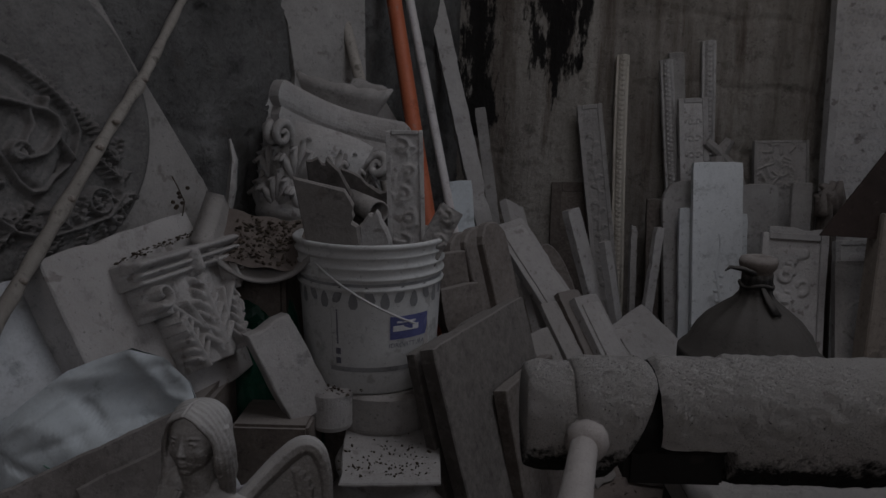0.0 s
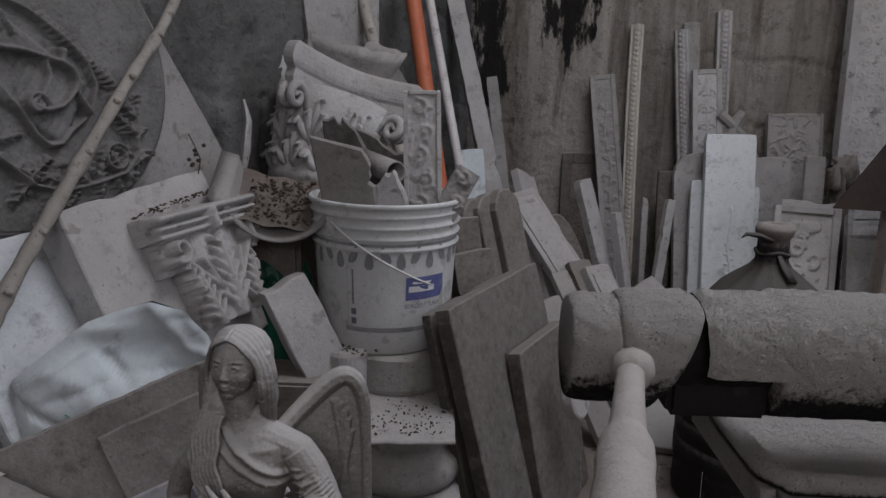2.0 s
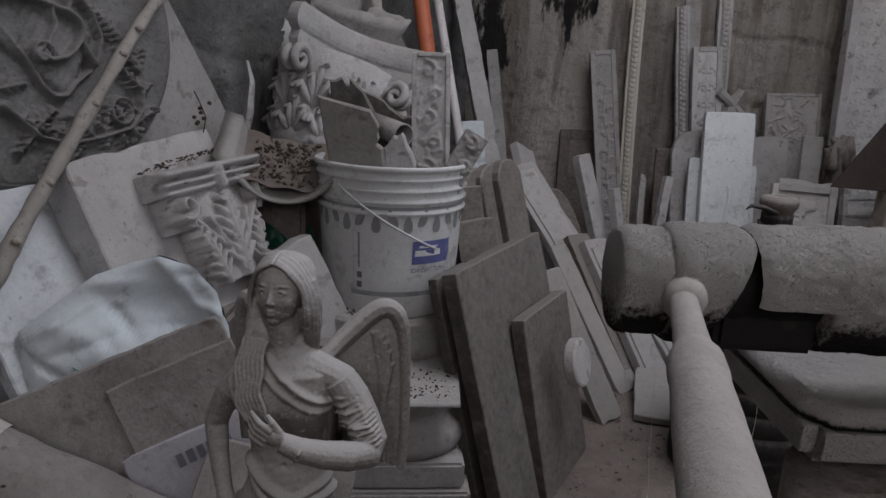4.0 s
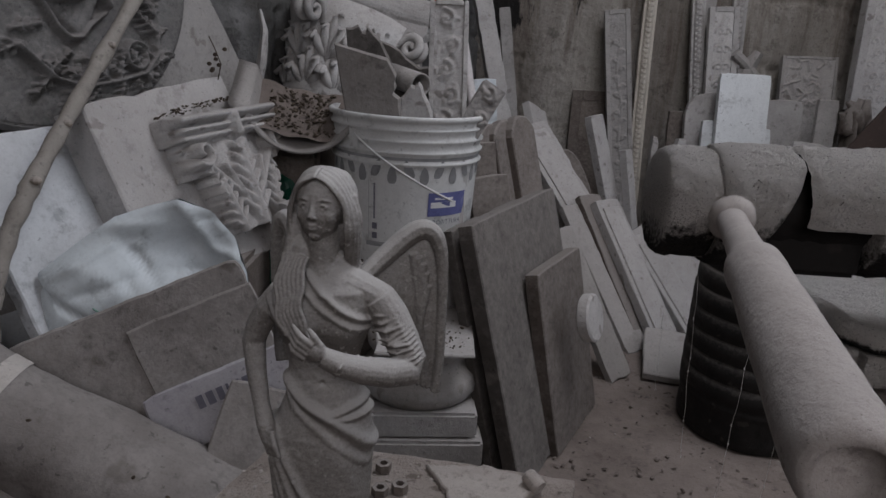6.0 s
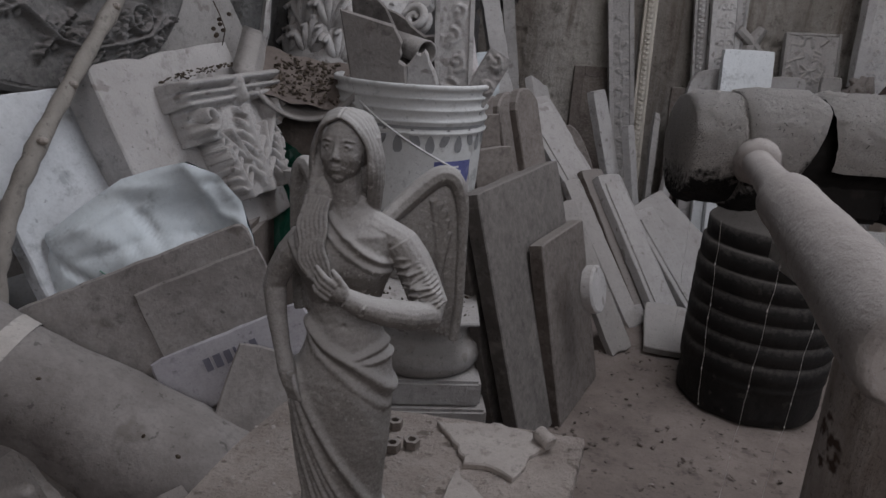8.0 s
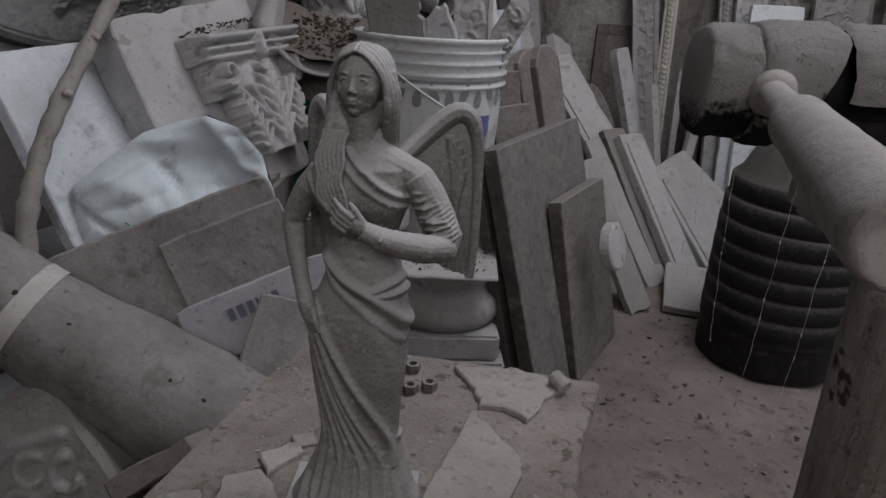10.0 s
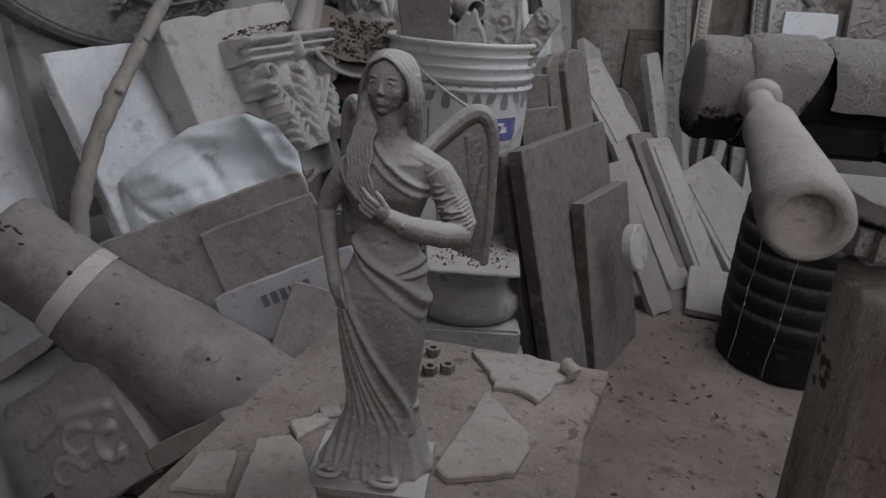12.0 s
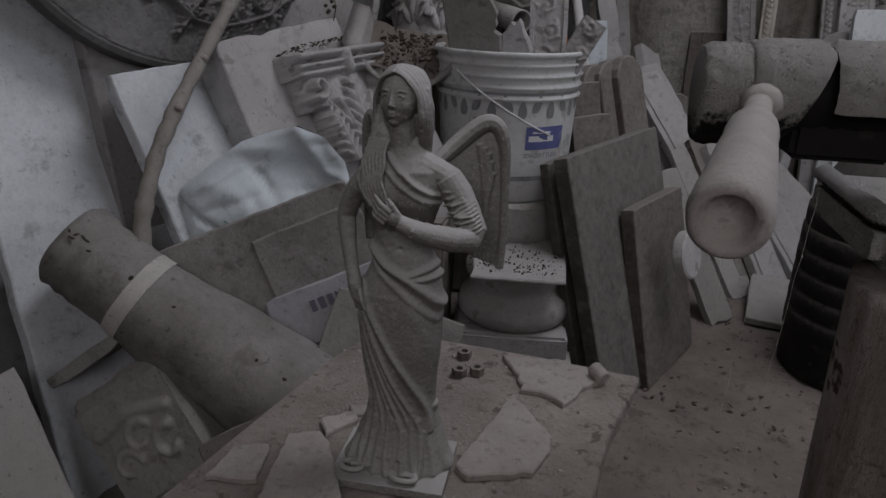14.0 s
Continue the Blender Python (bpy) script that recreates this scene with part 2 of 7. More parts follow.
def whole(name, bm, material, label, category, m=None, group="", kind="", smooth=False):
    ob = part(name, bm, material, smooth=smooth)
    if m is not None:
        ob.matrix_world = m
    return tagged(ob, label, category, group, kind)


def plate(bm, outline, y0, y1, chamfer=0.0025):
    """A flat piece between y0 (front) and y1 from an outline in x, z, with a softened front edge."""
    pts = [Vector((x, 0, z)) for x, z in outline]
    mid = sum(pts, Vector()) / len(pts)
    def ring(y, inset):
        out = []
        for p in pts:
            d = mid - p
            q = p + d.normalized() * min(inset, d.length * 0.4)
            out.append(bm.verts.new((q.x, y, q.z)))
        return out
    rings = [ring(y1, 0), ring(y0 + chamfer, 0), ring(y0, chamfer * 1.3)]
    n = len(pts)
    for r0, r1 in zip(rings, rings[1:]):
        for i in range(n):
            bm.faces.new((r0[i], r0[(i + 1) % n], r1[(i + 1) % n], r1[i]))
    bm.faces.new(rings[0])
    bm.faces.new(rings[-1])
    return bm


def worn_rect(rnd, w, h, rough=0.0025, corner=0.004, step=0.03, x0=0.0, z0=0.0, chips=1):
    """The outline of a rectangle whose edges waver and whose corners are knocked off."""
    out = []
    dents = [(rnd.choice((0, 1, 2, 3)), rnd.uniform(0.15, 0.85), rnd.uniform(1.5, 3.5)) for _ in range(chips)]
    for side, (ax, az, bx, bz) in enumerate(((0, 0, w, 0), (w, 0, w, h), (w, h, 0, h), (0, h, 0, 0))):
        length = math.hypot(bx - ax, bz - az)
        n = max(2, int(length / step))
        for i in range(n):
            f = i / n
            x, z = ax + (bx - ax) * f, az + (bz - az) * f
            push = rnd.uniform(0, rough)
            for s, at, deep in dents:
                if s == side and abs(f - at) * length < 0.02:
                    push += rough * deep
            if i == 0:
                push += corner
            cx, cz = w / 2 - x, h / 2 - z
            if i == 0:
                x, z = x + math.copysign(push * 0.7, cx), z + math.copysign(push * 0.7, cz)
            elif side % 2:
                x += math.copysign(push, cx)
            else:
                z += math.copysign(push, cz)
            out.append((x0 + x, z0 + z))
    return out


def slab(name, label, category, w, h, t, m, material, seed=0, rough=0.0025, group="", corner=0.004):
    rnd = random.Random(seed)
    return whole(name, plate(bmesh.new(), worn_rect(rnd, w, h, rough, corner), 0, t), material, label, category, m, group)


def box(bm, x0, x1, y0, y1, z0, z1, bevel=0.0):
    made = bmesh.ops.create_cube(bm, size=1)["verts"]
    for v in made:
        v.co = Vector(((x0 + x1) / 2 + v.co.x * (x1 - x0), (y0 + y1) / 2 + v.co.y * (y1 - y0), (z0 + z1) / 2 + v.co.z * (z1 - z0)))
    if bevel:
        edges = {e for v in made for e in v.link_edges}
        bmesh.ops.bevel(bm, geom=list(edges), offset=bevel, segments=2, affect="EDGES")
    return bm


def tube(bm, path, radii, sides=10, caps=True, flat=1.0, jitter=0.0, rnd=random):
    """A tube along points, its radius given at each or once."""
    path = [Vector(p) for p in path]
    if isinstance(radii, (int, float)):
        radii = [radii] * len(path)
    rings, side = [], None
    for i, p in enumerate(path):
        d = (path[min(i + 1, len(path) - 1)] - path[max(i - 1, 0)]).normalized()
        if side is None:
            side = d.cross(Vector((0, 0, 1)) if abs(d.z) < 0.9 else Vector((1, 0, 0))).normalized()
        side = (side - d * side.dot(d)).normalized()
        up = d.cross(side)
        rings.append([bm.verts.new(p + (side * math.cos(a) + up * math.sin(a) * flat) * radii[i] * (1 + rnd.uniform(-jitter, jitter))) for a in (2 * math.pi * k / sides for k in range(sides))])
    for r0, r1 in zip(rings, rings[1:]):
        for k in range(sides):
            bm.faces.new((r0[k], r0[(k + 1) % sides], r1[(k + 1) % sides], r1[k]))
    if caps:
        bm.faces.new(rings[0])
        bm.faces.new(rings[-1])
    return bm


def lathe(bm, profile, sides=48, centre=(0, 0), turn=0.0, span=2 * math.pi, wobble=0.0, rnd=random):
    """A turned body from a profile of radius and height."""
    full = span > 6.28
    n = sides if full else sides + 1
    rings = []
    for r, z in profile:
        rings.append([bm.verts.new((centre[0] + r * math.cos(turn + span * k / sides) * (1 + rnd.uniform(-wobble, wobble)), centre[1] + r * math.sin(turn + span * k / sides), z)) for k in range(n)])
    for r0, r1 in zip(rings, rings[1:]):
        for k in range(sides):
            bm.faces.new((r0[k], r0[(k + 1) % n], r1[(k + 1) % n], r1[k]))
    return bm, rings


def ball(bm, centre, radii, turn=None, seg=16):
    made = bmesh.ops.create_uvsphere(bm, u_segments=seg, v_segments=seg // 2 + 2, radius=1)["verts"]
    m = Matrix.Translation(centre) @ (turn or Matrix()) @ Matrix.Diagonal((*radii, 1))
    for v in made:
        v.co = m @ v.co
    return bm


def curl(cx, cz, r0, r1, a0, a1, n=22):
    """A spiral in x, z."""
    return [(cx + (r0 + (r1 - r0) * i / n) * math.cos(a0 + (a1 - a0) * i / n), cz + (r0 + (r1 - r0) * i / n) * math.sin(a0 + (a1 - a0) * i / n)) for i in range(n + 1)]


def carving(w, h, strokes, res=0.003, edge=0.0, grain=0.0006, inside=None, seed=0):
    """A carved face: a height field over w by h, raised along strokes (points, first and last radius, height)."""
    nx, nz = max(4, int(w / res)), max(4, int(h / res))
    gx, gz = np.meshgrid(np.linspace(0, w, nx), np.linspace(0, h, nz))
    high = np.zeros_like(gx)
    for pts, r0, r1, amp in strokes:
        k = len(pts) - 1
        for i in range(max(k, 1)):
            (ax, az), (bx, bz) = pts[i], pts[min(i + 1, k)]
            ra, rb = r0 + (r1 - r0) * i / max(k, 1), r0 + (r1 - r0) * (i + 1) / max(k, 1)
            dx, dz = bx - ax, bz - az
            f = np.clip(((gx - ax) * dx + (gz - az) * dz) / (dx * dx + dz * dz + 1e-12), 0, 1)
            d = np.hypot(gx - ax - f * dx, gz - az - f * dz) / (ra + (rb - ra) * f)
            high = np.maximum(high, amp * np.sqrt(np.clip(1 - d * d, 0, 1)))
    rs = np.random.RandomState(seed)
    high += rs.normal(0, grain, high.shape)
    if edge:
        rim = np.minimum.reduce([gx, w - gx, gz, h - gz])
        high = np.where(rim < edge, high * 0, high)
    bm = bmesh.new()
    verts = [[bm.verts.new((gx[j, i], -high[j, i], gz[j, i])) if inside is None or inside(gx[j, i], gz[j, i]) else None for i in range(nx)] for j in range(nz)]
    for j in range(nz - 1):
        for i in range(nx - 1):
            q = (verts[j][i], verts[j][i + 1], verts[j + 1][i + 1], verts[j + 1][i])
            if all(q):
                bm.faces.new(q)
    for v in [v for v in bm.verts if not v.link_faces]:
        bm.verts.remove(v)
    return bm


def scroll_strokes(w, h, n, amp, seed=0, thick=0.007):
    """Running scrolls with leaves up a strip."""
    rnd, out = random.Random(seed), []
    step = h / n
    for i in range(n):
        s = 1 if i % 2 else -1
        cx, cz = w / 2 + s * w * 0.10, (i + 0.5) * step
        r = min(w * 0.30, step * 0.44)
        out.append((curl(cx, cz, r, r * 0.2, -s * 1.6, s * 5.2), thick, thick * 0.55, amp))
        out.append(([(cx, cz)], thick * 1.2, thick * 1.2, amp * 1.2))
        for k in range(3):
            a = rnd.uniform(0, 6.28)
            bx, bz = cx + r * math.cos(a), cz + r * math.sin(a)
            out.append(([(bx, bz), (bx + 0.5 * r * math.cos(a + s * 0.8), bz + 0.5 * r * math.sin(a + s * 0.8))], thick * 0.9, thick * 0.3, amp * 0.8))
    return out


def leaf_strokes(x, z, a, length, amp, lobes=5, wide=0.35):
    """An acanthus leaf: a rib with lobes on both sides."""
    out = []
    dx, dz = math.cos(a), math.sin(a)
    tip = (x + dx * length, z + dz * length)
    out.append(([(x, z), tip], length * 0.09, length * 0.05, amp))
    for i in range(lobes):
        f = (i + 0.6) / lobes
        px, pz = x + dx * length * f, z + dz * length * f
        lobe = length * wide * (1.1 - 0.7 * f)
        for s in (-1, 1):
            b = a + s * 0.85
            out.append(([(px, pz), (px + lobe * math.cos(b), pz + lobe * math.sin(b))], length * 0.085, length * 0.05, amp * 0.85))
    return out


# ---- the room ----
def wall_slab(name, m, w, h, material, holes=(), t=0.2):
    """A wall of thickness t, face towards -y, with rectangular openings through it."""
    xs = sorted({0, w, *(v for a in holes for v in a[:2])})
    zs = sorted({0, h, *(v for a in holes for v in a[2:])})
    bm = bmesh.new()
    for xa, xb in zip(xs, xs[1:]):
        for za, zb in zip(zs, zs[1:]):
            if not any(a[0] <= xa and xb <= a[1] and a[2] <= za and zb <= a[3] for a in holes):
                box(bm, xa, xb, 0, t, za, zb)
    bmesh.ops.remove_doubles(bm, verts=bm.verts, dist=1e-5)
    inner = [f for f in bm.faces if all(len(e.link_faces) > 2 for e in f.edges)]
    bmesh.ops.delete(bm, geom=inner, context="FACES_ONLY")
    ob = part(name, bm, material)
    ob.matrix_world = m
    return tagged(ob, kind="structure")


def rough_wall(name, m, w, h, material, joints, seed, dx=0.011, deep=0.016, t=0.2):
    """A wall whose face is uneven plaster over large blocks with ragged joints."""
    nx, nz = int(w / dx), int(h / dx)
    gx, gz = np.meshgrid(np.linspace(0, w, nx), np.linspace(0, h, nz))
    rs = np.random.RandomState(seed)
    high = np.zeros_like(gx)
    for f, a in ((1.3, 1.0), (3.1, 0.6), (7.3, 0.4), (15.0, 0.3)):
        ph = rs.uniform(0, 6.28, 8)
        for k in range(4):
            th = rs.uniform(0, 3.14)
            high += a * 0.25 * np.sin(f * 3.2 * (gx * math.cos(th) + gz * math.sin(th)) + ph[k])
    high = high * deep * 0.35 + rs.normal(0, deep * 0.10, high.shape)
    for z in joints:
        wav = z + 0.02 * np.sin(gx * 5 + z) + 0.012 * np.sin(gx * 17 + 3 * z)
        high -= deep * 0.9 * np.exp(-((gz - wav) / 0.016) ** 2) * (0.5 + 0.5 * np.sin(gx * 3.3 + 2 * z))
        for x in np.arange(0.25 + (z * 7 % 0.3), w, 0.55):
            near = (gz < z) & (gz > z - 0.28)
            high -= near * deep * 0.8 * np.exp(-((gx - x - 0.01 * np.sin(gz * 30)) / 0.014) ** 2)
    verts = [(x, -y, z) for x, y, z in zip(gx.ravel(), high.ravel(), gz.ravel())]
    faces = [(j * nx + i, j * nx + i + 1, (j + 1) * nx + i + 1, (j + 1) * nx + i) for j in range(nz - 1) for i in range(nx - 1)]
    k = len(verts)
    verts += [(0, t, 0), (w, t, 0), (w, t, h), (0, t, h)]
    faces += [(k, k + 3, k + 2, k + 1)]
    mesh = bpy.data.meshes.new(name)
    mesh.from_pydata(verts, [], faces)
    mesh.polygons.foreach_set("use_smooth", [True] * len(mesh.polygons))
    mesh.materials.append(material)
    ob = new(name, mesh)
    ob.matrix_world = m
    return tagged(ob, kind="structure")


# The corner stands near x = -0.06, y = 3.2; the west wall runs at an angle to the north wall.
rough_wall("wall_north", pose(-0.30, 3.2, FLOOR), 3.4, 2.7, wall_stained, (0.28, 0.57, 0.85, 1.13, 1.42, 1.7), 3)
rough_wall("wall_west", pose(-2.27, -2.02, FLOOR, 0, 0, 66.4), 5.75, 2.7, wall_grey, (0.3, 0.62, 0.93, 1.25, 1.55), 5)
# Unseen walls and lid added to close the room and hold back bounced light.
wall_slab("wall_east", pose(3.0, 3.4, FLOOR, 0, 0, -90), 5.5, 2.7, unseen_wall_mat, ((2.05, 3.65, 1.27, 2.37),))
# The south opening only houses the added fill lamp.
wall_slab("wall_south", pose(3.1, -2.0, FLOOR, 0, 0, 180), 5.5, 2.7, unseen_wall_mat, ((1.8, 3.8, 1.45, 2.5),))
lid = wall_slab("ceiling", pose(-2.6, -2.3, 2.73, -90, 0, 0) @ pose(0, 0, 0, 0, 0, 0), 5.9, 5.8, unseen_wall_mat, ((2.75, 3.95, 2.85, 4.05),), 0.17)
lid.matrix_world = Matrix.Translation((-2.6, -2.3, 2.73)) @ Matrix(((1, 0, 0, 0), (0, 0, 1, 0), (0, 1, 0, 0), (0, 0, 0, 1)))


def ground_sheet():
    n = 150
    gx, gy = np.meshgrid(np.linspace(-2.5, 3.2, n), np.linspace(-2.2, 3.4, n))
    rs = np.random.RandomState(2)
    z = 0.003 * np.sin(gx * 9 + 2 * np.sin(gy * 5)) + 0.002 * np.sin(gy * 21 + gx * 6) + rs.normal(0, 0.0012, gx.shape)
    verts = [(a, b, FLOOR + c) for a, b, c in zip(gx.ravel(), gy.ravel(), z.ravel())]
    faces = [(j * n + i, j * n + i + 1, (j + 1) * n + i + 1, (j + 1) * n + i) for j in range(n - 1) for i in range(n - 1)]
    mesh = bpy.data.meshes.new("floor")
    mesh.from_pydata(verts, [], faces)
    mesh.polygons.foreach_set("use_smooth", [True] * len(mesh.polygons))
    mesh.materials.append(concrete_dust)
    return tagged(new("floor", mesh), kind="structure")


ground_sheet()


# ---- panels leaning on the north wall ----
def carved_panel(label, w, h, t, m, material, strokes, margin, seed, deep=0.006, foot=None, group=""):
    """A framed panel: border raised round a carved field."""
    ob = thing("plaster_relief", label, "plaster panel", m, group)
    rnd = random.Random(seed)
    part("body", plate(bmesh.new(), worn_rect(rnd, w, h, 0.0015), deep, t), material, ob)
    z0 = margin if foot is None else foot
    for x0, x1, za, zb in ((0, margin, 0, h), (w - margin, w, 0, h), (margin, w - margin, h - margin, h), (margin, w - margin, 0, z0)):
        bm = bmesh.new()
        plate(bm, worn_rect(rnd, x1 - x0, zb - za, 0.0008, 0.001, 0.05, x0, za, 0), 0, deep + 0.001, 0.0025)
        part("frame_rail", bm, material, ob)
    fw, fh = w - 2 * margin, h - z0 - margin
    bm = carving(fw, fh, strokes(fw, fh), 0.0035, seed=seed)
    bmesh.ops.translate(bm, verts=bm.verts, vec=(margin, deep - 0.0012, z0))
    part("carved_field", bm, material, ob, smooth=True)
    return ob


def moulding(label, w, h, m, material, seed):
    """A half-round moulding with a bead-and-dart run down its face."""
    ob = thing("moulding", label, "plaster moulding", m, "plaster mouldings against the wall")
    rnd = random.Random(seed)
    bm = bmesh.new()
    prof = [(0, 0.028), (0, 0.006), (w * 0.16, 0.004), (w * 0.2, 0.0), (w * 0.35, -0.012), (w * 0.5, -0.016), (w * 0.65, -0.012), (w * 0.8, 0.0), (w * 0.84, 0.004), (w, 0.006), (w, 0.028)]
    n = 40
    rings = [[bm.verts.new((x + 0.004 * math.sin(z * 4 + seed) + rnd.uniform(-0.0006, 0.0006), y, z)) for x, y in prof] for z in (h * i / n for i in range(n + 1))]
    for r0, r1 in zip(rings, rings[1:]):
        for k in range(len(prof) - 1):
            bm.faces.new((r0[k], r0[k + 1], r1[k + 1], r1[k]))
        bm.faces.new((r0[-1], r0[0], r1[0], r1[-1]))
    bm.faces.new(rings[0])
    bm.faces.new(rings[-1])
    part("bar", bm, material, ob)
    bm = bmesh.new()
    z = 0.3
    while z < h - 0.01:
        ball(bm, (w * 0.5 + 0.004 * math.sin(z * 4 + seed), -0.015, z), (w * 0.15, 0.004, 0.0065), seg=8)
        ball(bm, (w * 0.27 + 0.004 * math.sin(z * 4 + seed), -0.008, z + 0.01), (w * 0.08, 0.004, 0.006), seg=6)
        z += 0.021
    part("beading", bm, material, ob, smooth=True)
    return ob


def vine(w, h):
    out = [([(w / 2 + 0.12 * w * math.sin(z * 22), z) for z in np.linspace(0, h * 0.9, 50)], 0.006, 0.003, 0.006)]
    for i, z in enumerate(np.arange(0.03, h * 0.9, 0.036)):
        s = 1 if i % 2 else -1
        out += leaf_strokes(w / 2, z, math.pi / 2 - s * 0.8, w * 0.42, 0.007, 3)
        out.append((curl(w / 2 + s * w * 0.2, z + 0.012, 0.012, 0.003, 0, 5), 0.004, 0.003, 0.007))
    return out


def candelabra(w, h):
    out = [([(w / 2, 0), (w / 2, h * 0.9)], 0.006, 0.003, 0.006)]
    for i, z in enumerate(np.arange(0.04, h - 0.07, 0.07)):
        for s in (-1, 1):
            out.append((curl(w / 2 + s * w * 0.17, z + 0.02, 0.018, 0.004, 1.6 - s * 1.6, 1.6 + s * 4.5), 0.0055, 0.003, 0.008))
            out += leaf_strokes(w / 2, z + 0.03, math.pi / 2 - s * 0.6, w * 0.3, 0.008, 3)
    z = h - 0.05
    out += [([(w / 2, z), (w / 2, z + 0.035)], 0.011, 0.003, 0.010)]
    return out


wall_panels = "carved plaster panels against the wall"
carved_panel("tall narrow grey plaster panel carved with a vine", 0.108, 1.062, 0.03, pose(0.655, 2.972, 0.030, -7.1, -7.0, 1.2), plaster_grey, vine, 0.02, 1, group=wall_panels)
carved_panel("tall white plaster panel carved with candelabra scrolls", 0.122, 1.092, 0.03, pose(1.009, 2.918, 0.030, -7.0, -3.5, 0.7), plaster, candelabra, 0.022, 2, group=wall_panels)
carved_panel("low plain framed grey plaster panel by the wall", 0.312, 0.713, 0.03, pose(0.441, 3.140, 0.030, -2.0, -0.1, 0.0), plaster_dark, lambda w, h: [], 0.045, 3, group=wall_panels)
moulding("tall cream half-round plaster moulding with beading", 0.055, 1.27, pose(0.705, 3.029, 0.030, -5.0, -0.5, 0.0), surface("cream_plaster", (0.44, 0.40, 0.345), (0.53, 0.49, 0.43)), 1)
moulding("tall grey half-round plaster moulding with beading", 0.055, 1.253, pose(1.000, 3.000, 0.030, -5.1, -6.0, 0.9), plaster, 2)
moulding("tall pale half-round moulding with a bare tip", 0.059, 1.334, pose(1.119, 3.067, 0.030, -4.0, -2.7, 0.2), plaster, 3)
slab("board", "narrow grey board leaning against the stained wall", "board", 0.07, 1.286, 0.015, pose(1.015, 3.103, 0.030, -3.0, -4.3, 0.3), plaster_grey, 4)


def battle(w, h):
    rnd, out = random.Random(9), []
    for i in range(26):
        x, z = rnd.uniform(0.02, w - 0.02), rnd.uniform(0.02, h - 0.02)
        a = rnd.uniform(0, 3.1)
        l = rnd.uniform(0.015, 0.05)
        out.append(([(x, z), (x + l * math.cos(a), z + l * math.sin(a)), (x + l * 1.3 * math.cos(a + 0.7), z + l * 1.3 * math.sin(a + 0.7))], rnd.uniform(0.004, 0.011), 0.003, rnd.uniform(0.006, 0.012)))
    return out


ob = carved_panel("square grey plaster relief panel with a thin border", 0.236, 0.92, 0.03, pose(1.327, 2.991, 0.030, -8.0, -1.5, 0.3), plaster_grey, lambda w, h: [([(x, z + h - 0.24) for x, z in p], a, b, c) for p, a, b, c in battle(w, 0.23)], 0.012, 5, group=wall_panels)
slab("marble_slab", "upright white marble slab leaning on stacked panels", "marble slab", 0.200, 0.838, 0.028, pose(0.975, 2.729, 0.030, -9.0, -0.9, 0.1), marble, 6, 0.001)
# The raised carved stem on the marble slab.
bm = bmesh.new()
tube(bm, [(0.105 + 0.008 * math.sin(z * 28), -0.002, z) for z in np.linspace(0.26, 0.55, 24)], 0.006, 8)
for z in np.arange(0.28, 0.42, 0.02):
    ball(bm, (0.105 + 0.012 * math.sin(z * 170), -0.002, z), (0.010, 0.005, 0.008), seg=8)
part("carved_stem", bm, marble, bpy.data.objects["marble_slab"], smooth=True)
small = "loose plaster slabs by the north wall"
slab("plaster_slab", "pale plaster slab behind the marble slab", "plaster slab", 0.179, 0.741, 0.025, pose(1.196, 2.877, 0.030, -8.0, -1.0, 0.1), plaster, 7, group=small, corner=0.012)
rnd = random.Random(8)
arched = [(0, 0), (0.135, 0), (0.135, 0.75), (0.105, 0.752), (0.07, 0.745), (0.035, 0.73), (0.012, 0.70), (0, 0.66)]
whole("plaster_slab", plate(bmesh.new(), arched, 0, 0.028), plaster, "pale plaster slab with one rounded corner", "plaster slab", pose(0.905, 2.850, 0.030, -8.1, -2.5, 1.3), small)
slab("plaster_slab", "thin pale plaster strip beside the marble slab", "plaster slab", 0.056, 0.648, 0.02, pose(0.935, 2.780, 0.030, -8.0, -1.1, 0.1), marble, 9, group=small)
slab("plaster_slab", "dark grey plaster strip by the wall", "plaster slab", 0.064, 0.663, 0.02, pose(0.841, 2.951, 0.030, -6.0, -1.0, 0.1), plaster_dark, 10, group=small)
slab("plaster_slab", "thin white strip behind the marble slab", "plaster slab", 0.052, 0.627, 0.02, pose(1.170, 2.800, 0.030, -8.0, -1.1, 0.2), marble, 11, group=small)
slab("plaster_slab", "narrow grey plaster board before the relief panel", "plaster slab", 0.084, 0.756, 0.02, pose(1.368, 2.795, 0.033, -8.0, 1.0, -0.3), plaster_grey, 12, group=small)


def mask_relief(w, h):
    rnd, out = random.Random(4), []
    for k in range(5):
        out.append((curl(w * rnd.uniform(0.3, 0.7), h - 0.10 - k * 0.035, 0.03, 0.012, rnd.uniform(0, 6), rnd.uniform(7, 10)), 0.012, 0.006, 0.012))
    out.append(([(w * 0.3, h - 0.06), (w * 0.7, h - 0.05)], 0.03, 0.02, 0.012))
    return out


carved_panel("square plaster casting with a recessed relief", 0.238, 0.594, 0.03, pose(1.129, 2.477, 0.039, -12.0, 2.3, -0.5), plaster, mask_relief, 0.024, 6, 0.012, group=wall_panels)
slab("plaster_slab", "pale plaster slab behind a relief casting", "plaster slab", 0.233, 0.60, 0.025, pose(1.178, 2.580, 0.042, -10.0, 3.0, -0.5), plaster, 13, group=small)
carved_panel("pale plaster casting with a raised ornament", 0.20, 0.554, 0.03, pose(1.500, 2.606, 0.030, -10.0, -2.5, 0.6), plaster, mask_relief, 0.02, 7, group=wall_panels)
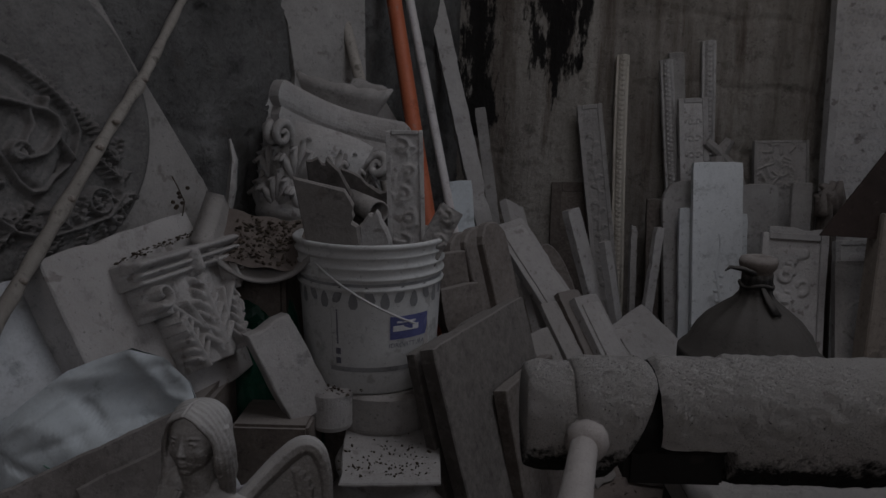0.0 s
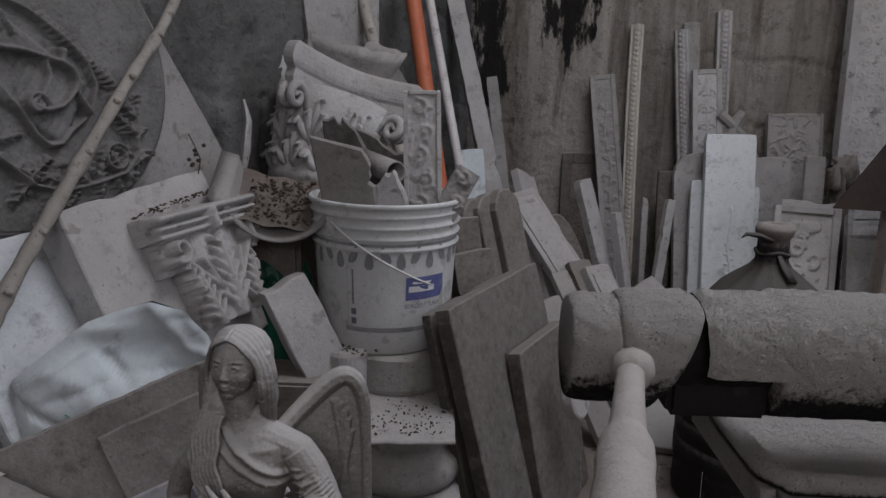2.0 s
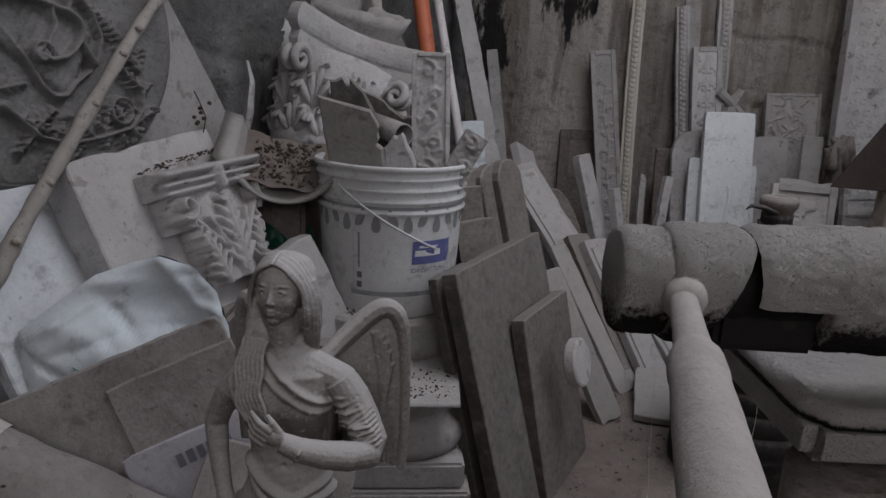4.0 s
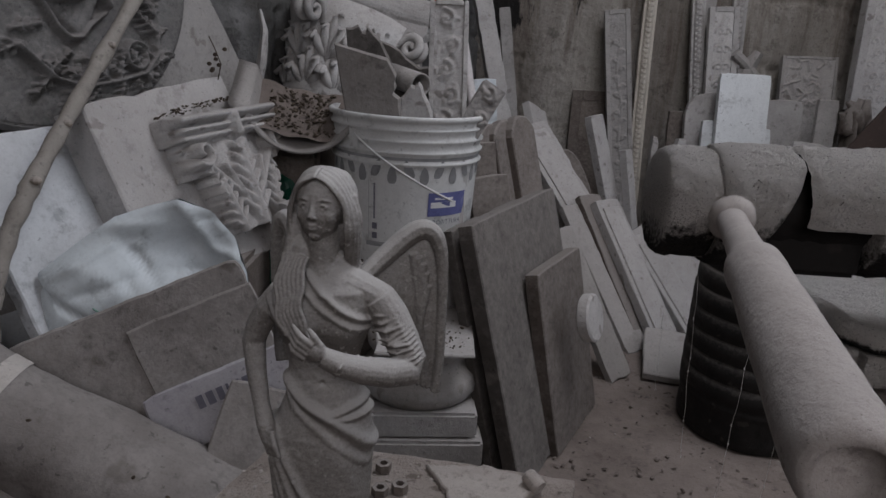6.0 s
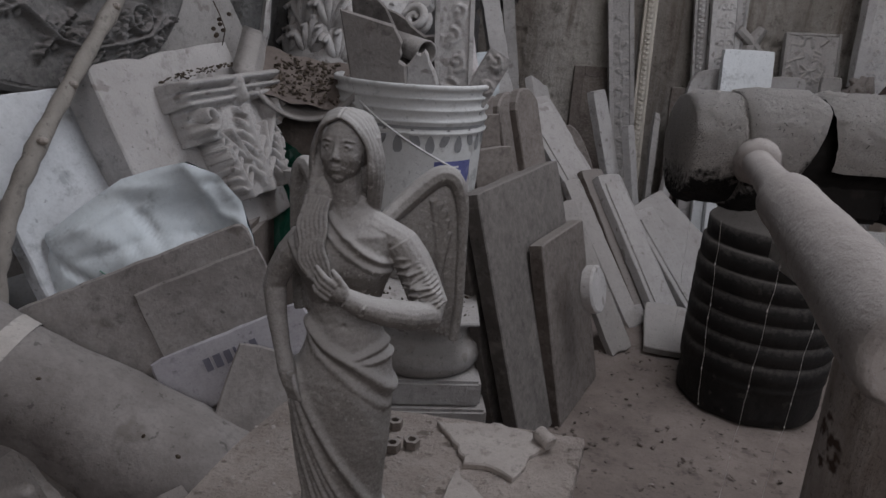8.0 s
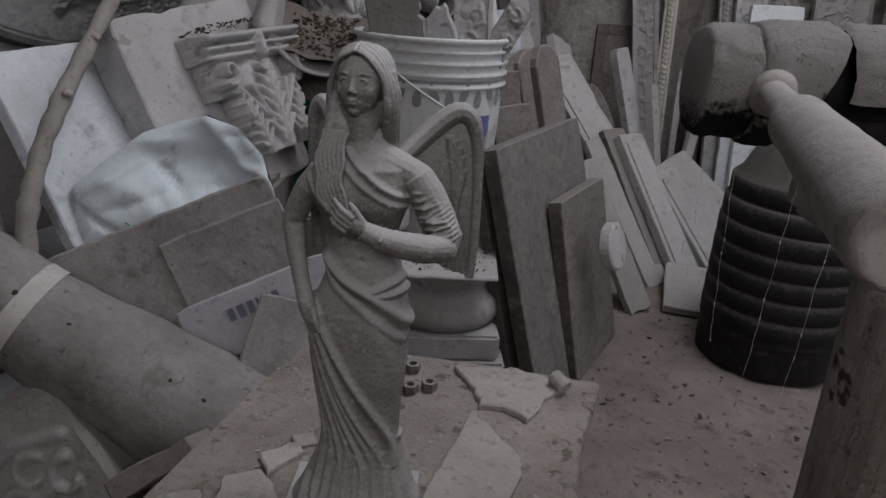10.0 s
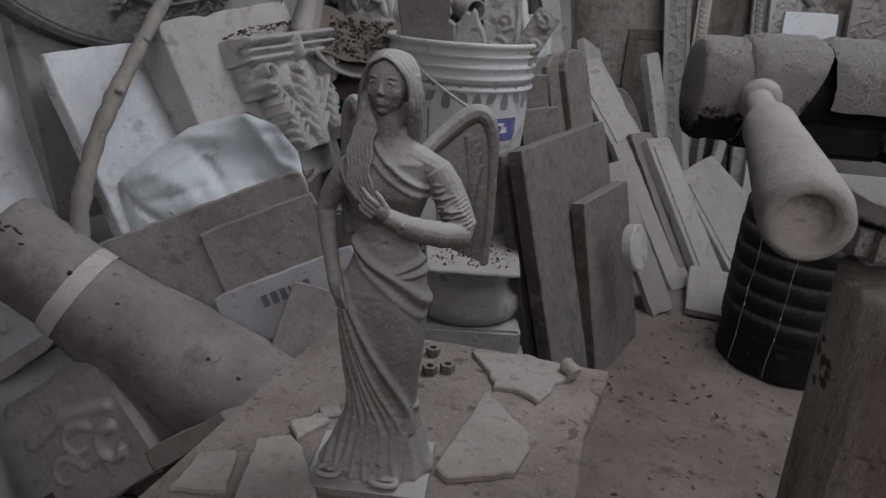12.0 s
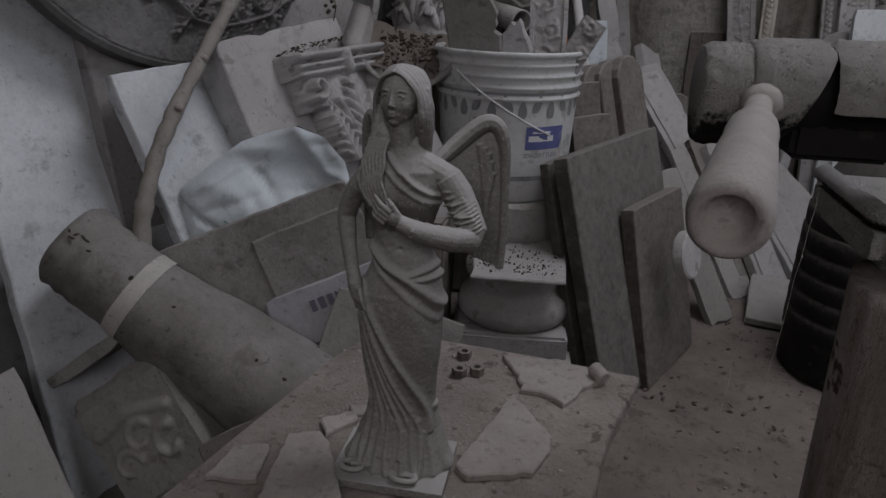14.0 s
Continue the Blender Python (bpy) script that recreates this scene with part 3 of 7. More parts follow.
carved_panel("grey marble panel carved with a rosette", 0.22, 0.496, 0.03, pose(1.433, 2.503, 0.030, -10.0, -1.3, 0.2), plaster_grey, lambda w, h: [(curl(w * 0.5, h * 0.55, 0.008 + 0.011 * k, 0.010 + 0.011 * k, 0, 6.3), 0.006, 0.005, 0.008) for k in range(7)], 0.01, 8, group=wall_panels)


def diaper(w, h):
    out = []
    for i, z in enumerate(np.arange(0.02, h, 0.045)):
        for k, x in enumerate(np.arange(0.02, w, 0.045)):
            out.append((curl(x + (i % 2) * 0.02, z, 0.016, 0.004, 0.8 * k, 0.8 * k + 5.5, 10), 0.0045, 0.003, 0.005))
    return out


carved_panel("tall white plaster panel with an all-over scroll pattern", 0.36, 1.75, 0.05, pose(1.538, 2.903, 0.030, -4.0, -0.2, 0.0), plaster, lambda w, h: [([(x, z + h - 1.2) for x, z in p], a, b, c) for p, a, b, c in diaper(w, 1.2)], 0.035, 9, group=wall_panels)
# Added near-black fillers: the shaded void under the hood, made solid.
# Fallen cornice piece and carved lump between the panels.
bm = bmesh.new()
tube(bm, [(0, 0, 0), (0.02, 0.01, 0.10), (0.05, 0.0, 0.16)], [0.035, 0.03, 0.02], 8, jitter=0.15, rnd=random.Random(3))
tube(bm, [(-0.05, 0.0, 0.15), (0.0, 0, 0.11), (0.09, 0.0, 0.02), (0.13, 0, -0.06)], [0.02, 0.022, 0.022, 0.015], 8, jitter=0.1, rnd=random.Random(4))
tube(bm, [(0.07, 0.02, 0.05), (0.08, 0.04, -0.30), (0.09, 0.05, -0.75)], [0.03, 0.04, 0.05], 8, jitter=0.1, rnd=random.Random(4))
whole("cornice_fragment", bm, plaster_grey, "broken grey cornice fragment among leaning panels", "plaster fragment", pose(1.11, 3.02, 0.785))
bm = bmesh.new()
rnd = random.Random(5)
for k in range(12):
    tube(bm, [(rnd.uniform(-0.05, 0.05), rnd.uniform(-0.03, 0.02), z) for z in (-0.62 * (k % 3 == 0) - 0.05, rnd.uniform(-0.03, 0.04), rnd.uniform(0.03, 0.09))], [0.02, 0.022, 0.012], 7, jitter=0.2, rnd=rnd)
whole("carved_fragment", bm, plaster_dark, "grey carved leaf fragment beside a relief panel", "plaster fragment", pose(1.52, 2.86, 0.70), smooth=True)
# Dark brown sheet poking in from the side.
bm = plate(bmesh.new(), [(0, 0), (0.55, -0.02), (0.60, 0.9), (0.36, 0.55)], 0, 0.008, 0.001)
whole("brown_board", bm, brown_board, "dark brown glossy board propped beside the panels", "board", pose(1.258, 2.40, 0.64))
bm = box(bmesh.new(), 1.45, 1.56, 2.38, 2.46, FLOOR, 0.72, 0.004)
whole("wooden_post", bm, wood, "dusty wooden post holding up a brown board", "post")

# ---- slabs, sticks and poles in the corner ----
slab("wooden_batten", "long white-dusted square batten leaning in the corner", "batten", 0.072, 1.60, 0.045, pose(0.235, 2.62, 0.030, -17, -10.5, 12), plaster, 21, 0.004)
slab("board", "thin grey board leaning behind a batten", "board", 0.05, 1.05, 0.012, pose(0.235, 2.93, 0.034, -9, -8.0, 3), plaster_grey, 22)


def pole(name, label, a, b, r0, r1, material, bend=0.0, n=14, sides=14, group=""):
    a, b = Vector(a), Vector(b)
    side = (b - a).cross(Vector((0, 1, 0))).normalized()
    bm = tube(bmesh.new(), [Vector((0, 0, 0)).lerp(b - a, i / n) + side * bend * math.sin(math.pi * i / n) for i in range(n + 1)], [r0 + (r1 - r0) * i / n for i in range(n + 1)], sides, jitter=0.02, rnd=random.Random(7))
    return whole(name, bm, material, label, "pole", Matrix.Translation(a), group, smooth=True)


poles = "poles leaning in the corner"
pole("metal_pole", "orange painted metal pole leaning in the corner", (0.055, 2.0, FLOOR), (-0.235, 2.55, 1.55), 0.027, 0.026, orange_paint, group=poles)
pole("metal_pole", "scuffed white and red metal pole beside an orange one", (0.14, 2.36, FLOOR), (-0.195, 2.70, 1.56), 0.0165, 0.0165, white_paint, group=poles)
pole("wooden_pole", "bare wooden broom pole leaning against the wall", (0.05, 1.82, FLOOR), (-0.395, 2.32, 1.50), 0.019, 0.017, pale_wood, group=poles)
pole("wooden_pole", "thin wooden stick behind a broom pole", (0.0, 2.15, FLOOR), (-0.39, 2.40, 1.45), 0.009, 0.008, wood, group=poles)

rnd = random.Random(31)
ob = slab("white_box", "clean white plastic channel standing behind the bucket", "plastic channel", 0.086, 0.779, 0.05, pose(0.050, 2.390, 0.030, -12.1, -4.5, 1.6), bag_mat, 31, 0.0005)


def stone(label, outline, t, m, material, seed, group="", rough=0.0, name="plaster_slab"):
    rnd = random.Random(seed)
    return whole(name, plate(bmesh.new(), [(x + rnd.uniform(-rough, rough), z + rnd.uniform(-rough, rough)) for x, z in outline], 0, t, 0.004), material, label, "plaster slab", m, group)


def round_top(w, h, n=9, sq=0.6):
    return [(0, 0), (w, 0)] + [(w / 2 + w / 2 * math.cos(math.pi * k / n), h - w * sq / 2 * (1 - math.sin(math.pi * k / n))) for k in range(n + 1)]


def along_line(foot, top, face, w):
    """The pose of a slab whose middle line runs from foot to top and whose front looks towards face."""
    foot, v = Vector(foot), (Vector(top) - Vector(foot)).normalized()
    n = Vector(face) - v * Vector(face).dot(v)
    y = -n.normalized()
    u = y.cross(v)
    return Matrix.Translation(foot - u * w / 2) @ Matrix((u, y, v)).transposed().to_4x4()


heap = "plaster slabs heaped beside the bucket"
# Round-topped slabs between bucket and leaning boards.
for k, x in enumerate((0.0, 0.042, 0.090)):
    foot, top = Vector((0.200 + x, 1.88 + 0.03 * k, FLOOR)), Vector((0.032 + x, 1.95 + 0.03 * k, 0.70 + 0.012 * k))
    stone("brown-grey round-topped plaster slab in a leaning stack", round_top(0.12, (top - foot).length, sq=0.9), 0.03, along_line(foot, top, (0.80, -0.58, 0.2), 0.12), plaster_dark, 40 + k, heap, 0.003)


def border_board(label, w, h, t, m, material, seed, group=""):
    """A board with a raised fillet round its face."""
    ob = thing("plaster_board", label, "plaster slab", m, group)
    rnd = random.Random(seed)
    part("body", plate(bmesh.new(), worn_rect(rnd, w, h, 0.002), 0, t), material, ob)
    part("raised_field", plate(bmesh.new(), worn_rect(rnd, w * 0.72, h - 0.06, 0.002, x0=w * 0.14, z0=0.03), -0.006, 0.001), material, ob)
    return ob


def leaning(maker, label, foot, top, face, w, t, material, seed, group=heap):
    h = (Vector(top) - Vector(foot)).length
    return maker(label, w, h, t, along_line(foot, top, face, w), material, seed, group)


def plain_board(label, w, h, t, m, material, seed, group=""):
    return slab("plaster_slab", label, "plaster slab", w, h, t, m, material, seed, 0.003, group)


leaning(border_board, "long pale plaster board with a raised field, leaning", (0.64, 2.12, FLOOR), (0.205, 2.56, 0.645), (0.12, -0.55, 0.80), 0.135, 0.035, plaster, 51)
leaning(plain_board, "broken pale slab behind the long board", (0.42, 2.25, FLOOR), (0.24, 2.72, 0.70), (0.7, -0.3, 0.6), 0.13, 0.03, plaster, 52)
leaning(border_board, "pale moulded plaster board leaning to one side", (0.66, 2.02, FLOOR), (0.455, 2.30, 0.44), (0.35, -0.5, 0.7), 0.11, 0.03, plaster, 53)
leaning(plain_board, "dark plaster board in a leaning stack", (0.60, 2.04, FLOOR), (0.40, 2.32, 0.45), (0.35, -0.5, 0.7), 0.10, 0.025, plaster_dark, 54)
leaning(plain_board, "grey plaster board in a leaning stack", (0.55, 2.0, FLOOR), (0.34, 2.28, 0.42), (0.35, -0.5, 0.7), 0.10, 0.02, plaster_grey, 55)
leaning(border_board, "moulded pale slab at the end of the stack", (0.79, 2.12, FLOOR), (0.585, 2.30, 0.33), (0.4, -0.5, 0.7), 0.13, 0.03, plaster, 56)
leaning(plain_board, "short pale slab with a dark stain, leaning", (0.455, 1.80, FLOOR), (0.26, 1.95, 0.42), (0.55, -0.7, 0.3), 0.09, 0.02, plaster_grey, 57)
leaning(plain_board, "upright narrow marble offcut with a rough edge", (0.66, 2.65, FLOOR), (0.47, 2.72, 0.68), (0.6, -0.8, 0.1), 0.07, 0.035, plaster, 58)
leaning(plain_board, "small upright marble offcut with a chipped top", (0.70, 2.62, FLOOR), (0.60, 2.68, 0.56), (0.7, -0.7, 0.1), 0.045, 0.03, plaster, 59)
leaning(plain_board, "thin upright plaster strip", (0.745, 2.78, FLOOR), (0.745, 2.86, 0.60), (0.2, -1, 0.1), 0.03, 0.02, plaster_grey, 60)
leaning(plain_board, "thin upright white strip leaning a little", (0.77, 2.72, FLOOR), (0.835, 2.80, 0.60), (0.3, -1, 0.1), 0.04, 0.025, plaster, 61)
stone("dark oval slab standing among the boards", [(0.075 + 0.075 * math.cos(a), 0.25 + 0.25 * math.sin(a)) for a in np.linspace(-1.2, 4.3, 22)], 0.03, pose(0.42, 2.60, FLOOR + 0.02, -12, -14, 8), plaster_dark, 62, heap)
leaning(plain_board, "grey slab fragment lying against the stack", (0.92, 2.25, FLOOR), (0.62, 2.50, 0.30), (0.2, -0.75, 0.6), 0.25, 0.03, plaster, 63)

leaning(plain_board, "pale plaster slab standing between bucket and stack", (0.13, 1.72, FLOOR), (0.035, 1.80, 0.585), (0.5, -0.85, 0.15), 0.12, 0.03, plaster_dark, 64)
leaning(plain_board, "brown-grey plaster slab close behind the bucket", (0.10, 1.80, FLOOR), (0.005, 1.86, 0.66), (0.4, -0.9, 0.15), 0.10, 0.03, plaster_dark, 65)

# The two large slabs that lean against the bucket's stack.
slab("stone_slab", "large dark grey stone slab leaning to one side", "stone slab", 0.475, 0.57, 0.032, pose(0.127, 1.235, 0.030, -16.0, -0.1, 64.0), slate, 70, 0.0015)
slab("stone_slab", "grey stone slab behind a larger leaning slab", "stone slab", 0.40, 0.545, 0.02, pose(0.075, 1.27, 0.030, -15.0, -0.1, 64.0), slate, 71, 0.0015)
slab("stone_slab", "smaller grey stone slab with an iron-stained face", "stone slab", 0.30, 0.425, 0.03, pose(0.220, 1.384, 0.030, -13.0, 1.0, 63.6), plaster_dark, 72, 0.0015)
bm, _ = lathe(bmesh.new(), [(0, 0), (0.05, 0), (0.055, 0.004), (0.055, 0.024), (0.05, 0.028), (0, 0.028)], 32)
whole("round_disc", bm, plaster, "small round plaster disc leaning on a slab", "plaster disc", along_line((0.262, 1.49, 0.33), (0.205, 1.51, 0.55), (0.85, -0.45, 0.3), 0) @ pose(0, 0.002, 0, 90), smooth=False)
slab("marble_tile", "small square marble tile lying on the floor", "tile", 0.19, 0.24, 0.02, pose(0.505, 1.80, FLOOR + 0.026, -78, 0, -14), plaster_grey, 73)

# ---- bucket and what it stands on ----
BX, BY, BZ, BTOP = -0.158, 1.50, 0.455, 0.768


def bucket_radius(z):
    return 0.141 + 0.016 * (z / (BTOP - BZ))


def wrap(bm, shape, z0, angle, lift=0.0012, step=0.008):
    """Lays a flat outline (x, z) on the bucket's side at an angle."""
    vs = []
    n = len(shape)
    for i in range(n):
        (xa, za), (xb, zb) = shape[i], shape[(i + 1) % n]
        k = max(1, int(math.hypot(xb - xa, zb - za) / step))
        for j in range(k):
            x, z = xa + (xb - xa) * j / k, za + (zb - za) * j / k
            r = bucket_radius(z0 + z) + lift
            a = angle + x / r
            vs.append(bm.verts.new((r * math.cos(a), r * math.sin(a), z0 + z)))
    bm.faces.new(vs)


def wrap_band(bm, z0, z1, a0, a1, lift=0.0011, n=40):
    lo, hi = [], []
    for k in range(n + 1):
        a = a0 + (a1 - a0) * k / n
        for row, z in ((lo, z0), (hi, z1)):
            r = bucket_radius(z) + lift
            row.append(bm.verts.new((r * math.cos(a), r * math.sin(a), z)))
    for k in range(n):
        bm.faces.new((lo[k], lo[k + 1], hi[k + 1], hi[k]))


def make_bucket():
    ob = thing("paint_bucket", "dusty white plastic paint bucket full of plaster offcuts", "bucket", pose(BX, BY, BZ, 0, 0, 0))
    h = BTOP - BZ
    prof = [(0, 0.004), (0.13, 0.004), (0.138, 0.0), (0.141, 0.006)]
    prof += [(bucket_radius(z), z) for z in (0.05, 0.11, 0.17, h - 0.105)]
    for k in range(4):
        z = h - 0.098 + k * 0.022
        r = bucket_radius(z)
        prof += [(r, z), (r + 0.005, z + 0.003), (r + 0.006, z + 0.007), (r + 0.001, z + 0.010)]
    prof += [(0.158, h - 0.012), (0.164, h - 0.010), (0.165, h - 0.003), (0.162, h), (0.154, h - 0.001), (0.152, h - 0.02), (0.134, 0.02), (0, 0.018)]
    bm, _ = lathe(bmesh.new(), prof, 72)
    part("body", bm, bucket_plastic, ob, smooth=True)
    bm = bmesh.new()
    for k in range(30):
        a = 2 * math.pi * k / 30
        z0 = 0.182
        petal = [(0.0, 0.036), (0.006, 0.028), (0.0095, 0.016), (0.009, 0.006), (0.005, 0.0), (-0.005, 0.0), (-0.009, 0.006), (-0.0095, 0.016), (-0.006, 0.028)]
        if k % 2:
            petal = [(x * 1.0 + 0.012 * (z / 0.036 - 0.5) * (1 if k % 4 == 1 else -1), z + 0.012) for x, z in petal]
        wrap(bm, petal, z0, a)
    part("drop_pattern", bm, drop_print, ob, "ring of grey printed drops")
    bm = bmesh.new()
    wrap_band(bm, 0.228, 0.234, 0, 2 * math.pi, n=72)
    wrap_band(bm, 0.239, 0.241, 0, 2 * math.pi, n=72)
    wrap_band(bm, 0.050, 0.060, 4.25, 5.75)
    wrap_band(bm, 0.062, 0.185, 4.285, 4.291, n=2)
    part("printed_stripe", bm, drop_print, ob)
    label = bmesh.new()
    wrap_band(label, 0.117, 0.165, 5.10, 5.72, 0.0014, 20)
    lab = part("label", label, blue_print, ob, "violet-blue printed label patch")
    bm = bmesh.new()
    for x, w, z, hh in ((0.006, 0.060, 0.012, 0.012), (0.014, 0.044, 0.029, 0.004)):
        wrap(bm, [(x, z), (x + w, z), (x + w, z + hh), (x, z + hh)], 0.122, 5.10, 0.002)
    part("label_mark", bm, white_print, lab)
    # Small vertical print and its marks.
    bm = bmesh.new()
    for k in range(14):
        wrap(bm, [(0, 0), (0.004, 0), (0.004, 0.0042), (0, 0.0042)], 0.108 + k * 0.0052, 4.36, 0.0012)
    for z in (0.066, 0.086):
        wrap(bm, [(-0.002, 0), (0.009, 0), (0.009, 0.013), (-0.002, 0.013)], z, 4.355, 0.0012)
    part("small_print", bm, ink, ob)
    curve = bpy.data.curves.new("words", "FONT")
    curve.body, curve.size = "IDROPITTURA", 0.0135
    tmp = new("words", curve)
    deps = bpy.context.evaluated_depsgraph_get()
    mesh = bpy.data.meshes.new_from_object(tmp.evaluated_get(deps))
    bpy.data.objects.remove(tmp)
    for v in mesh.vertices:
        x, z = v.co.x, v.co.y
        r = bucket_radius(0.10 + z) + 0.0015
        a = 5.085 + x / r
        v.co = (r * math.cos(a), r * math.sin(a), 0.100 + z)
    mesh.materials.clear()
    mesh.materials.append(ink)
    words = new("printed_words", mesh)
    words.parent = ob
    # Wire handle hanging across the front.
    pts = []
    for k in range(21):
        f = k / 20
        a = 4.09 + f * 1.36
        z = 0.272 - 0.125 * (0.75 * f + 0.25 * math.sin(f * math.pi / 2))
        r = bucket_radius(z) + 0.007
        pts.append((r * math.cos(a), r * math.sin(a), z))
    part("wire_handle", tube(bmesh.new(), pts, 0.0022, 8), bucket_plastic, ob, smooth=True)
    bm = bmesh.new()
    wrap_band(bm, 0.246, 0.282, 4.0, 4.14, 0.006, 4)
    part("handle_lug", bm, bucket_plastic, ob)
    return ob


make_bucket()
in_bucket = "offcuts standing in the bucket"
dark_board = surface("dark_broken_board", (0.075, 0.067, 0.062), (0.13, 0.118, 0.11), dust=DUST, dusty=0.4)
stone("grey broken board standing in the bucket", [(-0.298, 0.893), (-0.196, 0.871), (-0.186, 0.855), (-0.177, 0.84), (-0.180, 0.828), (-0.176, 0.818), (-0.181, 0.808), (-0.167, 0.798), (-0.165, 0.78), (-0.160, 0.72), (-0.19, 0.56), (-0.235, 0.56)], 0.014, pose(0, 1.388, 0, 0, 0, 0), broken, 81, in_bucket, 0.0012)
stone("dark jagged board standing in the bucket", [(-0.287, 0.923), (-0.276, 0.922), (-0.265, 0.929), (-0.257, 0.919), (-0.249, 0.916), (-0.246, 0.929), (-0.232, 0.914), (-0.218, 0.905), (-0.199, 0.87), (-0.186, 0.843), (-0.175, 0.828), (-0.163, 0.804), (-0.17, 0.72), (-0.19, 0.56), (-0.25, 0.56)], 0.010, pose(0, 1.462, 0, 0, 0, 0), dark_board, 82, in_bucket, 0.0015)
stone("dark broken board leaning in the bucket", [(-0.227, 0.901), (-0.205, 0.896), (-0.184, 0.885), (-0.172, 0.872), (-0.161, 0.865), (-0.14, 0.853), (-0.124, 0.856), (-0.114, 0.846), (-0.108, 0.802), (-0.114, 0.70), (-0.12, 0.56), (-0.22, 0.56)], 0.010, pose(0, 1.532, 0, 0, 0, 0), dark_board, 83, in_bucket, 0.0015)
bm, _ = lathe(bmesh.new(), [(0.0205, -0.12), (0.0205, 0), (0.024, 0), (0.024, -0.12), (0.0205, -0.12)], 28)
axis = Vector((0.62, -0.76, -0.12)).normalized()
whole("plastic_pipe", bm, plaster_grey, "short grey pipe offcut in the bucket", "pipe", Matrix.Translation((-0.131, 1.42, 0.822)) @ axis.to_track_quat("Z", "Y").to_matrix().to_4x4(), in_bucket, smooth=True)
stone("rough pale plaster chip in the bucket", [(-0.169, 0.796), (-0.160, 0.805), (-0.155, 0.818), (-0.148, 0.823), (-0.141, 0.820), (-0.134, 0.829), (-0.128, 0.822), (-0.124, 0.808), (-0.113, 0.79), (-0.102, 0.765), (-0.105, 0.60), (-0.16, 0.60)], 0.026, pose(0, 1.395, 0, 0, 0, 0), plaster, 84, in_bucket, 0.002)
strip = carved_panel("ornate plaster strip with scrolls standing in the bucket", 0.078, 0.46, 0.024, pose(-0.105, 1.405, BZ + 0.075, -7.5, -1.5, 6), plaster, lambda w, h: scroll_strokes(w, h, 9, 0.0065, 3, 0.0038), 0.010, 86, 0.005)
strip["group"] = in_bucket
bm = carving(0.05, 0.14, scroll_strokes(0.05, 0.14, 3, 0.006, 5, 0.005), 0.003)
frag = whole("ornament_fragment", box(bmesh.new(), 0, 0.05, 0, 0.02, 0, 0.14, 0.002), plaster_grey, "small carved strip fragment in the bucket", "plaster fragment", pose(-0.068, 1.425, BZ + 0.265, -8, 30, 10), in_bucket)
part("carved_face", bm, plaster_grey, frag, smooth=True).location = (0, -0.001, 0)

# Scalloped castings, tilted tile and column base under the bucket.
bm = bmesh.new()
bm, _ = lathe(bm, [(0, 0.0), (0.125, 0.0), (0.128, 0.01), (0.128, 0.075), (0.12, 0.082), (0, 0.082)], 48)
whole("round_casting", bm, plaster_grey, "wide round plaster casting under the bucket", "plaster casting", pose(-0.125, 1.475, 0.372))
bm, _ = lathe(bmesh.new(), [(0, 0.0), (0.04, 0.0), (0.045, 0.01), (0.045, 0.075), (0.04, 0.082), (0, 0.082)], 32)
whole("round_casting", bm, plaster, "small round plaster casting beside the bucket base", "plaster casting", pose(-0.222, 1.37, 0.385))
ob = thing("stone_pedestal", "grey moulded column base on square plinths", "column base", pose(-0.10, 1.34, FLOOR, 0, 0, 6))
part("plinth", box(bmesh.new(), -0.135, 0.125, -0.135, 0.17, 0.0, 0.13, 0.006), plaster_grey, ob)
part("plinth", box(bmesh.new(), -0.12, 0.112, -0.122, 0.155, 0.13, 0.185, 0.006), plaster, ob)
bm, _ = lathe(bmesh.new(), [(0, 0.185), (0.112, 0.185), (0.122, 0.20), (0.124, 0.215), (0.118, 0.235), (0.106, 0.243), (0.098, 0.25), (0.096, 0.265), (0.100, 0.275), (0.108, 0.285), (0.110, 0.30), (0.104, 0.312), (0.09, 0.316), (0, 0.316)], 56)
part("torus", bm, plaster_grey, ob, smooth=True)
bm = box(bmesh.new(), -0.22, 0.015, 1.40, 1.60, 0.345, 0.372, 0.003)
whole("stone_block", bm, plaster_dark, "flat dark stone under the castings", "stone block")
bm = box(bmesh.new(), -0.24, -0.015, 1.46, 1.66, FLOOR, 0.347, 0.004)
whole("stone_block", bm, plaster_dark, "dark stone block standing behind the column base", "stone block")
tile = slab("plaster_tile", "pale plaster tile with dirt lying tilted on a column base", "tile", 0.195, 0.235, 0.006, pose(-0.183, 1.195, 0.349, -82, 0, 4), plaster, 88)
rnd = random.Random(89)


def crumbs(name, label, spots, sizes, m, material, seed, category="debris", flat=0.6):
    """A scatter of small broken bits as one object."""
    rnd = random.Random(seed)
    bm = bmesh.new()
    for p in spots:
        s = rnd.uniform(*sizes)
        made = bmesh.ops.create_icosphere(bm, subdivisions=1, radius=s)["verts"]
        tilt = Euler((rnd.uniform(-0.5, 0.5), rnd.uniform(-0.5, 0.5), rnd.uniform(0, 6))).to_matrix()
        sx, sy, sz = rnd.uniform(0.6, 1.8), rnd.uniform(0.5, 1.1), rnd.uniform(0.25, flat)
        for v in made:
            v.co = tilt @ Vector((v.co.x * sx, v.co.y * sy, v.co.z * sz)) * rnd.uniform(0.7, 1.2) + Vector(p)
    return whole(name, bm, material, label, category, m, kind="stuff")


def scatter(n, seed, f):
    rnd = random.Random(seed)
    return [f(rnd) for _ in range(n)]


